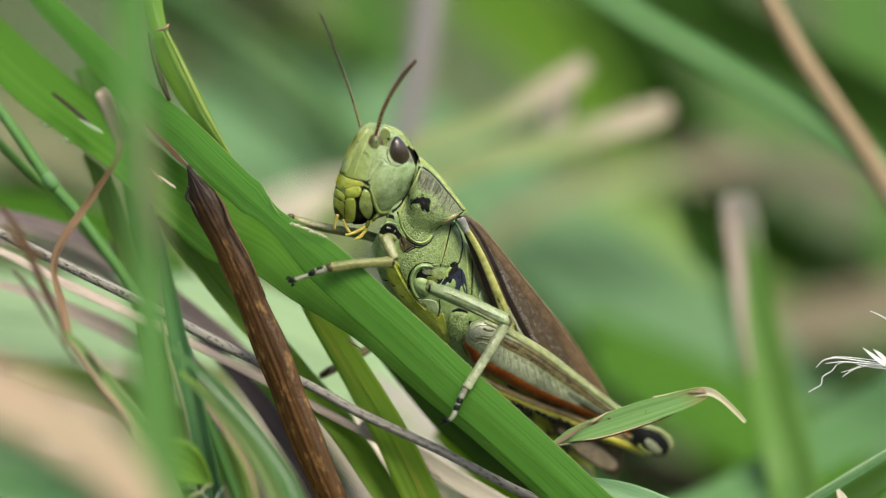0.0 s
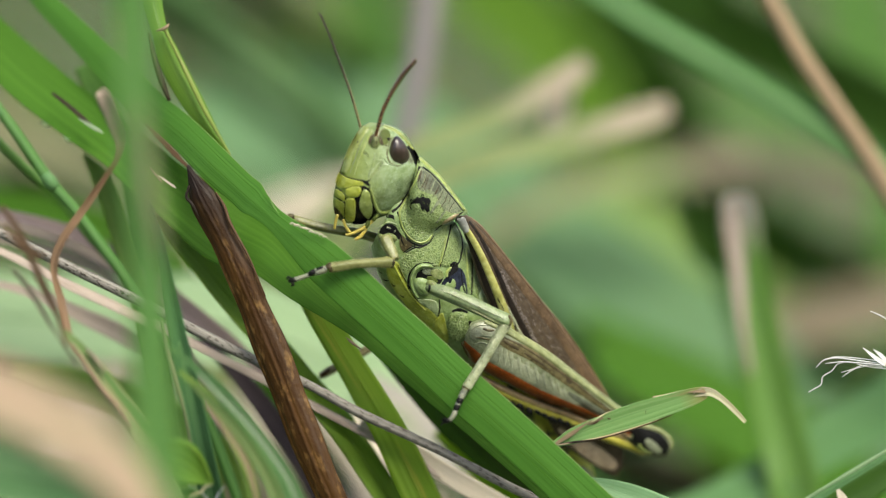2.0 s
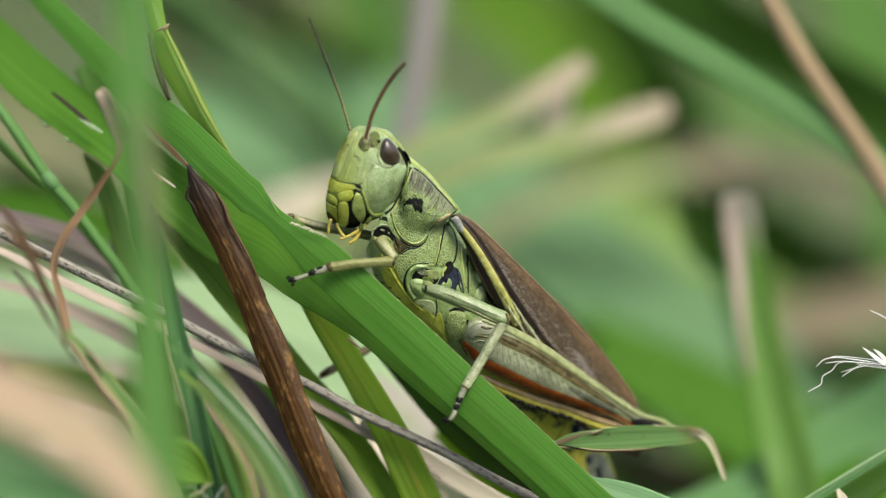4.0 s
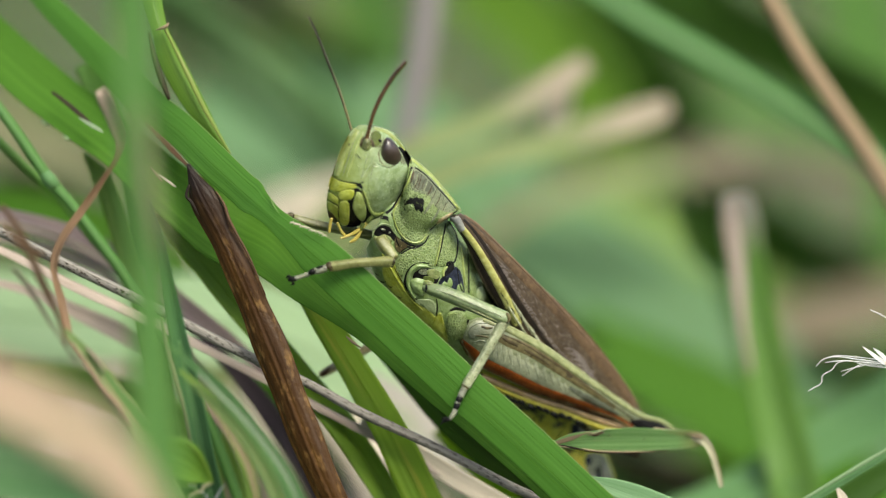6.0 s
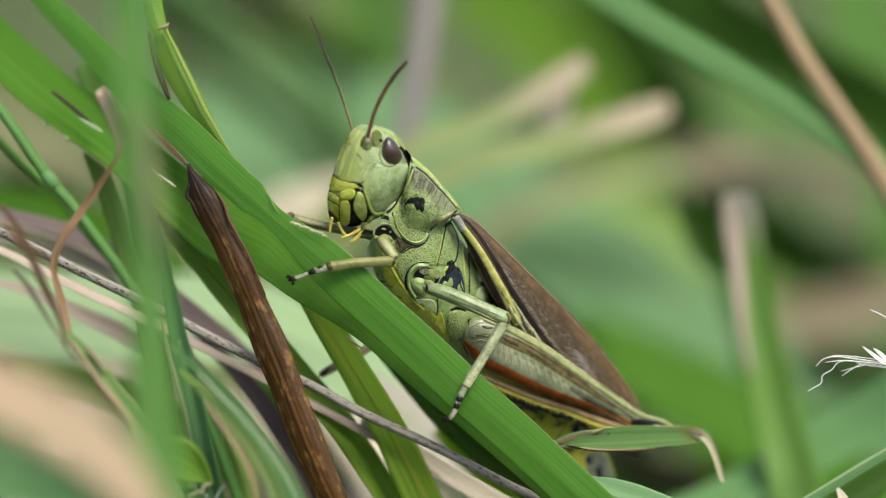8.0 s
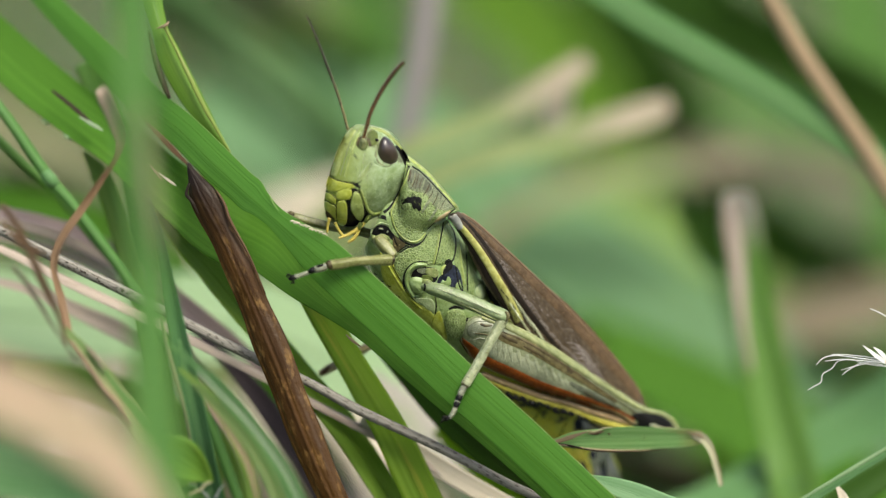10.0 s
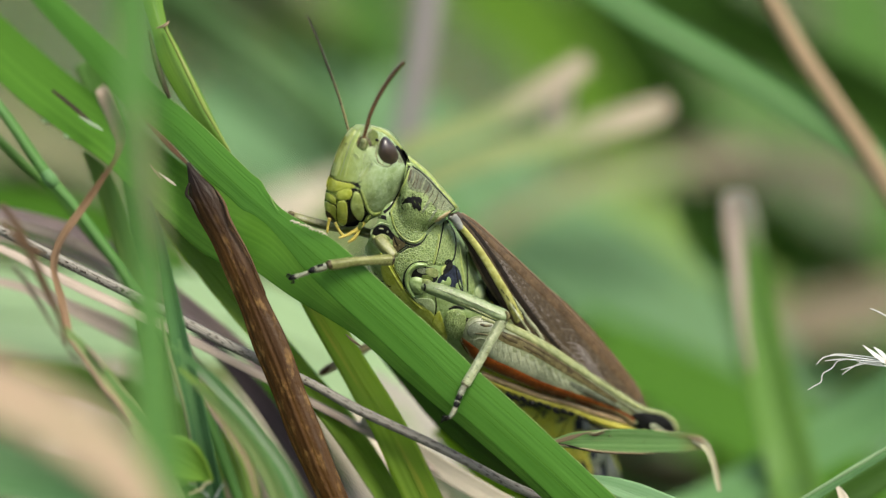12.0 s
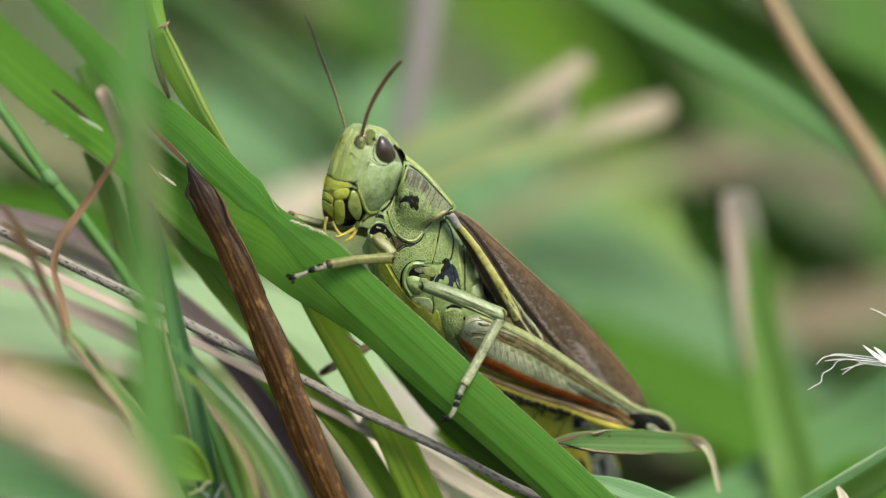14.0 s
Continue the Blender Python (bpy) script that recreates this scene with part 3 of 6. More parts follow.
for k, rows in enumerate(([(-20, 386, 9, 5), (60, 404, 9, 7), (150, 438, 9, 7), (222, 486, 9, 5)], [(-20, 418, 10, 5), (60, 430, 10, 8), (140, 458, 10, 8), (215, 505, 10, 6)])):
    grass(rows, STRAW_PINK, "thin pinkish dry blade along the withered leaf", "dry_grass_plant", "blade", 10, 0.2, category="dry grass", seed=90 + k)
speckled = stalk([(-10, 402, 1, 8), (50, 432, 1, 9), (120, 467, 1, 9), (240, 525, 1, 9), (330, 572, 1, 9), (420, 618, 1, 9), (543, 675, 1, 8), (638, 727, 1, 9), (773, 790, 1, 8), (900, 856, 1, 8), (980, 896, 1, 8)], STEM_GREY, "thin grey weathered grass stem with dark flecks", "dry_grass_stalk", category="dry grass")
fleck_rng = random.Random(17)
for _ in range(34):
    x = fleck_rng.uniform(0, 236)
    y = 407 + x * 0.5 + (2 if x > 120 else 0) + fleck_rng.uniform(-5.5, 5.5)
    long = fleck_rng.uniform(1.5, 4)
    part("dark_fleck", rod(placed([(x - long, y - long * 0.5, 0.72, 0.4), (x, y, 0.64, fleck_rng.uniform(0.8, 1.8)), (x + long, y + long * 0.5, 0.72, 0.4)]), 2, 6), SCAR, speckled)
part("scaly_sheath", rod(placed([(452, 634, 0.9, 8.4), (470, 643, 0.9, 10), (500, 657, 0.9, 9.6), (540, 674, 0.9, 8.2)]), 4, 10), STEM_GREY, speckled, "rough sheath round the stem")
grass([(-30, 424, 4, 7), (40, 456, 4, 9), (120, 496, 4, 11), (240, 551, 4, 11), (340, 600, 4, 10), (430, 646, 4, 9), (490, 677, 4, 9), (620, 745, 4, 9), (750, 812, 4.5, 12), (870, 878, 5, 14), (960, 926, 5, 16)], STRAW_PINK, "pale pinkish straw lying beside the grey stem", "dry_grass_plant", "blade", 0, -0.4, category="dry grass", facing=-BACK + UP * 1.0)
grass([(-30, 376, 10, 14), (60, 398, 10, 20), (150, 430, 10, 24), (240, 485, 10, 22), (330, 548, 10, 20), (400, 600, 10.4, 16), (460, 650, 11, 10), (520, 720, 12, 8)], MAUVE_LEAF, "withered mauve-brown leaf lying along the grey stem", "dead_grass_plant", "leaf", 15, 0.3, category="dead leaf", facing=-BACK + UP * 0.8)
grass([(-30, 492, 9, 6), (60, 515, 9, 9), (150, 556, 9, 14), (225, 592, 9, 16), (300, 640, 9, 10)], STRAW_PINK, "pale pinkish dry blade", "dry_grass_plant", "blade", 0, 0.2, category="dry grass")
grass([(262, 340, 5, 10), (308, 405, 5, 24), (366, 472, 5, 29), (436, 556, 5, 30), (530, 664, 5, 30), (604, 752, 5, 30), (684, 872, 5, 29), (752, 980, 5, 28)], LEAF_LOW, "deep green grass blade behind the broad leaf", face=-15, depth=0.1, facing=-BACK + UP * 0.7)
grass([(340, 580, 13, 6), (396, 632, 11, 12), (452, 696, 10.6, 17), (506, 772, 10.4, 18), (550, 846, 10.4, 16), (590, 930, 10.4, 16)], PURPLE, "withered dark leaf beside the dead stem", "dead_grass_plant", "leaf", -10, 0.2, category="dead leaf", seed=97)
grass([(545, 520, 3, 20), (580, 575, 3, 25), (634, 665, 3, 28), (692, 765, 3, 31), (746, 878, 3, 33), (796, 980, 3, 34)], LEAF_OLIVE, "olive green grass blade with a yellow middle", face=10, depth=0.1, facing=-BACK + UP * 0.9)
# added blade: its deep green stands in for the fold's shaded half
grass([(640, 574, 6, 10), (728, 676, 6, 19), (792, 747, 6, 22), (856, 802, 6, 24), (930, 860, 6, 24), (1012, 926, 6, 24)], LEAF_DEEP, "dark green blade painting the shade of the broad leaf's fold", facing=-BACK - UP * 1.3)
grass([(770, 760, 15, 8), (815, 800, 15, 17), (870, 850, 15, 19), (930, 906, 15, 19)], LEAF_OLIVE, "dull olive blade in the shade of the broad leaf", facing=-BACK - UP * 0.6, seed=97)
knotted = stalk([(-10, 178, 5, 9), (20, 218, 5, 10), (60, 276, 5, 10), (90, 318, 5, 10.5), (132, 366, 5, 9.5), (180, 430, 5, 10), (232, 500, 5, 10), (300, 600, 5, 10)], LEAF_STEM, "slender green grass stem with a pale joint")
part("joint", rod(placed([(80, 305, 4.9, 10.5), (89, 317, 4.8, 12.4), (97, 327, 4.9, 10.5)]), 4, 12), LEAF_BLUE, knotted, "pale joint")
stalk([(-10, 240, 7, 8), (40, 288, 7, 8), (95, 338, 7, 7), (150, 404, 7, 7), (220, 490, 7, 7)], LEAF_DARK, "thin dark green grass stem")
grass([(148, 268, 8, 3), (176, 306, 8, 16), (196, 350, 8, 19), (218, 420, 8, 19), (244, 500, 8, 18)], LEAF_MEADOW, "short green blade behind the slender stem", seed=83)
grass([(-60, 352, 38, 26), (60, 366, 38, 30), (150, 388, 38, 30), (240, 424, 38, 26)], LEAF_SHADE, "deep green blade over the withered leaf", seed=84)
grass([(150, 110, 10, 20), (176, 160, 10, 24), (206, 220, 10, 20), (226, 290, 10, 14)], LEAF_DARK, "dark green blade tip above the scarred leaf", seed=85)
grass([(1046, 846, 1, 6), (1090, 862, 1, 16), (1150, 884, 1, 20), (1250, 930, 1, 20)], LEAF_SOFT, "pale green blade tip under the broad leaf", face=25, facing=-BACK + UP * 0.8)
rusty = grass([(176, 156, -9, 8), (186, 170, -9, 14), (199, 198, -8.6, 14), (208, 226, -8, 12), (211, 252, -7.4, 8), (203, 280, -7, 5.5), (186, 308, -6.6, 6), (150, 363, -6, 7), (122, 404, -6, 8.5), (105, 436, -6, 9), (97, 464, -6, 7), (97, 488, -6, 5), (106, 524, -6, 8), (117, 566, -6.4, 8), (128, 604, -7, 6), (168, 660, -6.4, 4), (226, 724, -5, 4), (262, 830, -5, 4)], RUST_TIP, "twisted rust-brown dry grass blade with a pale blunt tip", "dry_grass_plant", "blade", lambda s: 40 * math.sin(s * 22), 0.3, ripple=0.22, category="dry grass", n=8)
part("frayed_strip", ribbon(placed([(4, 360, -13, 6), (36, 404, -13, 9), (60, 454, -13, 9), (84, 512, -12.5, 9), (106, 562, -12, 6), (118, 610, -12, 3)]), fold(0.3, 6), 40, 8, 0.08, 0.3, 31), RUST, rusty, "frayed brown strip")
part("frayed_strip", ribbon(placed([(24, 470, -12, 4), (56, 510, -12, 6), (80, 550, -12, 5), (104, 590, -12, 3), (136, 640, -11, 3)]), fold(0.3, 6), 40, 8, 0.08, 0.3, 32), STRAW_DULL, rusty)
part("frayed_strip", ribbon(placed([(6, 392, -13, 4), (40, 430, -13, 7), (76, 448, -12.5, 5)]), fold(0.3, 6), 30, 8, 0.08, 0.3, 33), RUST, rusty)
spent = grass([(112, 580, -9, 5), (140, 610, -9, 9), (172, 650, -9, 14), (206, 700, -9, 18), (240, 748, -9, 18), (300, 850, -9, 14)], LEAF_TAN_EDGE, "yellow-green blade with brown withered edges", face=-10, seed=4)
part("brown_edge", rod(placed([(126, 604, -9.4, 3), (158, 650, -9.4, 5), (186, 690, -9.4, 6), (206, 712, -9.4, 4), (232, 752, -9.4, 2)]), 5, 8), STRAW_DARK, spent, "brown withered edge")
part("brown_edge", rod(placed([(152, 612, -9.4, 2), (168, 630, -9.4, 4), (186, 656, -9.4, 2)]), 5, 8), STRAW_DULL, spent)

# out of focus, before the insect
near_blade = grass([(232, -40, -44, 32), (236, 100, -44, 33), (246, 300, -44, 32), (262, 450, -44, 31), (268, 600, -44, 33), (276, 740, -44, 37), (290, 900, -44, 42)], LEAF_FRONT, "upright green grass blade standing apart from the rest", depth=0.1, seed=2)
part("withered_margin", ribbon(placed([(250, 180, -45, 5), (260, 260, -45, 9), (268, 330, -45, 11), (280, 400, -45, 8), (290, 460, -45, 3)]), fold(0.2), 0, 8, 0.1, 0.1, 86), OLIVE_TAN, near_blade, "olive-tan withered margin")
bluish = grass([(266, 350, -8, 4), (288, 430, -7, 9), (306, 530, -6, 14), (328, 640, -6, 20), (350, 740, -6, 22), (370, 840, -6, 23), (382, 910, -6, 23)], LEAF_TEAL, "dark bluish green upright blade with a pale margin", face=25, depth=0.3)
part("pale_margin", rod(placed([(288, 560, -7, 2), (297, 610, -7, 4), (310, 660, -7, 4), (326, 720, -7, 3), (342, 800, -7, 2)]), 5, 8), OLIVE_TAN, bluish, "pale tan margin")
# highlight down the blade's middle, painted as a lighter ribbon
part("painted_sheen", ribbon(placed([(318, 600, -7.5, 3), (330, 660, -7.5, 6), (344, 730, -7.5, 7), (358, 800, -7.5, 7), (374, 880, -7.5, 6)]), fold(0.3, 6), 30, 8, 0.08, 0.1, 87), LEAF_BLUE, bluish, "lighter ribbon painting the highlight along the blade")
tip = grass([(377, 853, -8, 2), (368, 845, -8, 11), (348, 830, -8, 27), (320, 812, -8, 40), (288, 806, -8, 36), (268, 836, -8, 28), (266, 910, -8, 22)], LEAF_BRIGHT, "short yellow-green leaf tip with a ragged end", face=-10)
part("yellow_edge", rod(placed([(300, 768, -8.6, 2), (322, 776, -8.4, 2), (345, 794, -8.4, 2.6), (363, 820, -8.4, 2), (375, 850, -8.6, 1.5)]), 6, 10), LEAF_YELLOW, tip, "yellow-green rolled edge")
part("ragged_end", rod(placed([(376, 853, -8.4, 1.5), (364, 856, -8.4, 2.2), (356, 866, -8.4, 2), (346, 870, -8.4, 2.2), (335, 876, -8.4, 1.4)]), 5, 8), DRY_TIP, tip, "pale ragged end")
part("bristle", rod(placed([(397, 856, -8, 0.8), (389, 866, -8, 1.1), (384, 876, -8, 1.4), (381, 890, -8, 1.2)]), 4, 8), FLUFF, tip, "white bristle")
part("bristle", rod(placed([(356, 868, -8, 0.8), (366, 876, -8, 0.9), (372, 888, -8, 0.8)]), 4, 8), FLUFF, tip)
grass([(362, 878, -7, 5), (340, 874, -7, 14), (316, 880, -7, 18), (290, 900, -7, 18)], LEAF_DARK, "small green leaf end under the ragged tip", seed=88)
grass([(-80, 662, -58, 52), (20, 702, -58, 54), (100, 744, -58, 54), (170, 792, -58, 50), (222, 844, -58, 42), (262, 910, -58, 34)], STRAW_PEACH, "broad pale straw blade standing apart from the rest", "dry_grass_plant", depth=0.1, category="dry grass")

# out of focus, behind the insect
grass([(980, -74, 26, 26), (1100, 4, 26, 30), (1250, 92, 26, 32), (1400, 182, 26, 32), (1520, 258, 26, 30), (1640, 346, 26, 30)], LEAF_SLANT, "long green grass blade slanting past the grasshopper", depth=-0.35, face=-25)
stalk([(1340, -40, 26, 15), (1364, 0, 26, 16), (1416, 92, 26, 17), (1476, 182, 26, 17), (1536, 272, 26, 18), (1604, 390, 26, 18)], STRAW_TAN, "tan dry grass stem slanting past the grasshopper", "dry_grass_stalk", category="dry grass")
for rows, seed in (([(1040, 108, 48, 18), (1000, 136, 48, 23), (930, 178, 48, 23), (840, 222, 48, 22), (720, 270, 48, 22)], 41), ([(1186, 184, 48, 18), (1140, 202, 48, 24), (1060, 226, 48, 25), (960, 256, 48, 24), (800, 300, 48, 24)], 42)):
    straw = grass(rows, LEAF_STRAW, "blunt cut straw, greenish towards its base", "dry_grass_plant", face=12, category="dry grass", seed=0, group="cut straws behind the insect")
grass([(1004, 146, 50, 14), (992, 182, 50, 20), (978, 222, 50, 18), (964, 262, 50, 10)], STRAW_PALE, "short pale straw leaning on the cut straws", "dry_grass_plant", face=10, category="dry grass", seed=43, root=False)
grass([(1226, 292, 92, 14), (1170, 302, 92, 24), (1100, 320, 92, 24), (1020, 346, 92, 16), (940, 380, 92, 10)], LEAF_STRAW, "pale brown straw behind the cut straws", "dry_grass_plant", face=8, category="dry grass", seed=44, facing=-BACK + UP * 0.5)
upright = grass([(1304, 340, 33, 20), (1307, 366, 33, 30), (1316, 430, 33, 36), (1337, 560, 33, 40), (1368, 700, 33, 43), (1414, 890, 33, 46)], LEAF_UPRIGHT, "stiff upright green blade with a dry tan tip", face=8, depth=0.4)
part("dry_margin", ribbon(placed([(1294, 352, 32, 8), (1296, 400, 32, 15), (1304, 460, 32, 13), (1313, 560, 32, 8), (1330, 660, 32, 3)]), fold(0.2), 0, 8, 0.1, 0.1, 81), STRAW_PINK, upright, "pale withered margin")
grass([(640, 150, 100, 50), (740, 236, 100, 84), (900, 366, 100, 112), (1060, 480, 100, 125), (1220, 590, 100, 125), (1400, 720, 100, 115), (1560, 840, 100, 100)], LEAF_MIST, "very broad bluish green leaf in the meadow", depth=0.02, facing=-BACK + UP * 0.9, seed=5)
grass([(930, 330, 130, 50), (1080, 390, 130, 70), (1230, 480, 130, 70), (1420, 620, 130, 70)], LEAF_MEADOW, "yellowish green blade in the meadow", facing=-BACK + UP * 0.7)
grass([(1020, 590, 110, 50), (1160, 650, 110, 72), (1330, 726, 110, 70), (1500, 806, 110, 64)], LEAF_BRIGHT, "yellowish green blade low in the meadow", facing=-BACK + UP * 0.7)
stalk([(765, -60, 58, 25), (755, 20, 58, 25), (738, 130, 58, 25), (716, 260, 58, 24), (690, 420, 58, 24)], STEM_MAUVE, "withered mauve-grey upright stem", "dry_grass_stalk", category="dry grass")
grass([(1680, 640, 34, 60), (1540, 735, 34, 56), (1400, 818, 34, 48), (1260, 892, 34, 42), (1100, 960, 34, 42)], LEAF_BLUE, "broad green blade low in the meadow", depth=0.1, facing=-BACK + UP * 0.8)
pale_edge = grass([(1600, 782, 3, 8), (1520, 830, 3, 10), (1450, 874, 3, 10), (1380, 920, 3, 10)], LEAF_BLUE, "thin pale green blade with a painted whitish highlight", face=30, depth=0.4)
# the blade's bright highlight, added as a pale rod on its top
part("painted_highlight", rod(placed([(1600, 774, 2.2, 2), (1520, 822, 2.2, 3), (1470, 852, 2.2, 2.6), (1410, 888, 2.2, 2)]), 6, 8), LEAF_PALE, pale_edge, "whitish line painting the highlight")
grass([(1600, 815, 9, 20), (1530, 860, 9, 26), (1460, 910, 9, 26)], LEAF_DEEP, "deep green blade low in the meadow")
grass([(1482, 862, 2, 3), (1492, 880, 2, 8), (1505, 910, 2, 9)], STRAW_PALE, "small dry tan tip", "dry_grass_plant", category="dry grass")
grass([(-90, 545, 30, 110), (80, 560, 30, 120), (260, 560, 30, 120), (430, 575, 30, 120), (590, 640, 30, 100), (740, 740, 30, 70)], LEAF_PALE, "wide pale green leaf lit from above", facing=-BACK + UP * 1.2, depth=0.05)
# added pale leaf in place of the bright distance
grass([(500, 620, 150, 70), (640, 690, 150, 90), (760, 770, 150, 90), (900, 880, 150, 90)], STRAW_PALE, "pale leaf standing in for the bright distance", "dry_grass_plant", facing=-BACK + UP * 0.8, category="dry grass")
grass([(20, 655, 16, 14), (90, 670, 16, 28), (180, 690, 16, 34), (300, 740, 16, 34)], LEAF_MEADOW, "bright green blade low in the meadow")
grass([(-60, 820, 20, 60), (80, 850, 20, 60), (260, 890, 20, 60)], LEAF_BLUE, "broad green blade low in the meadow", facing=-BACK + UP * 0.8)
for k, rows in enumerate(([(300, 606, -11, 3), (345, 645, -11, 8), (395, 694, -11, 13), (450, 762, -11, 15), (502, 836, -11, 16), (536, 910, -11, 16)], [(318, 652, -10, 4), (368, 700, -10, 10), (408, 760, -10, 13), (436, 826, -10, 14), (452, 900, -10, 14)], [(345, 680, -12, 5), (400, 732, -12, 10), (452, 800, -12, 13), (484, 862, -12, 14), (502, 920, -12, 14)])):
    bent = grass(rows, (LEAF_BLUE, LEAF_MEADOW, LEAF_TAN_EDGE)[k], ("curving green blade with a silvery edge", "curving green blade with tan margins", "curving green blade with tan streaks")[k], face=(20, -20, 15)[k], seed=50 + k)
    if k == 0:
        part("silvery_edge", ribbon(placed([(352, 656, -12.4, 2), (384, 690, -12.4, 3), (428, 734, -12.4, 3.4), (470, 786, -12.4, 3.4), (506, 838, -12.4, 3), (530, 890, -12.4, 2)]), fold(0.3, 6), 10, 8, 0.08, 0.15, 89), SILVER, bent, "silvery edge")
    if k == 1:
        part("tan_margin", ribbon(placed([(364, 712, -12, 2), (388, 742, -12, 3), (416, 782, -12, 4), (440, 826, -12, 4), (456, 884, -12, 3)]), fold(0.3, 6), -10, 8, 0.08, 0.2, 90), STRAW_DARK, bent, "tan withered margin")
# another added leaf, pale like the background it replaces
grass([(650, 668, 26, 18), (730, 738, 26, 40), (820, 818, 26, 46), (920, 910, 26, 46)], GREY_LEAF, "pale greyish leaf standing in for the background under the broad leaf", "dry_grass_plant", facing=-BACK + UP * 1.0, category="dry grass", seed=73)
grass([(330, 740, 22, 16), (380, 815, 22, 28), (404, 910, 22, 30)], STRAW_DULL, "dull brown withered leaf low in the meadow", "dry_grass_plant", facing=-BACK + UP * 1.0, category="dry grass")
grass([(640, 742, 4.5, 10), (735, 800, 4.5, 17), (800, 840, 4.5, 18), (880, 886, 4.5, 18), (960, 930, 4.5, 18)], STRAW_PALE, "pale pinkish straw under the grey stem", "dry_grass_plant", face=5, category="dry grass", seed=71)
grass([(330, 690, 34, 40), (400, 790, 34, 60), (470, 900, 34, 60)], LEAF_SOFT, "broad green leaf low in the meadow", facing=-BACK + UP * 1.0)
grass([(530, 660, 42, 26), (590, 730, 42, 42), (650, 810, 42, 48), (720, 910, 42, 50)], STRAW_PALE, "pale bleached leaf behind the dead stem", "dry_grass_plant", facing=-BACK + UP * 1.0, category="dry grass", seed=72)
grass([(420, 700, 130, 60), (540, 790, 130, 80), (660, 880, 130, 90)], STRAW_PALE, "pale withered leaf low in the meadow", "dry_grass_plant", facing=-BACK + UP * 1.0, category="dry grass")

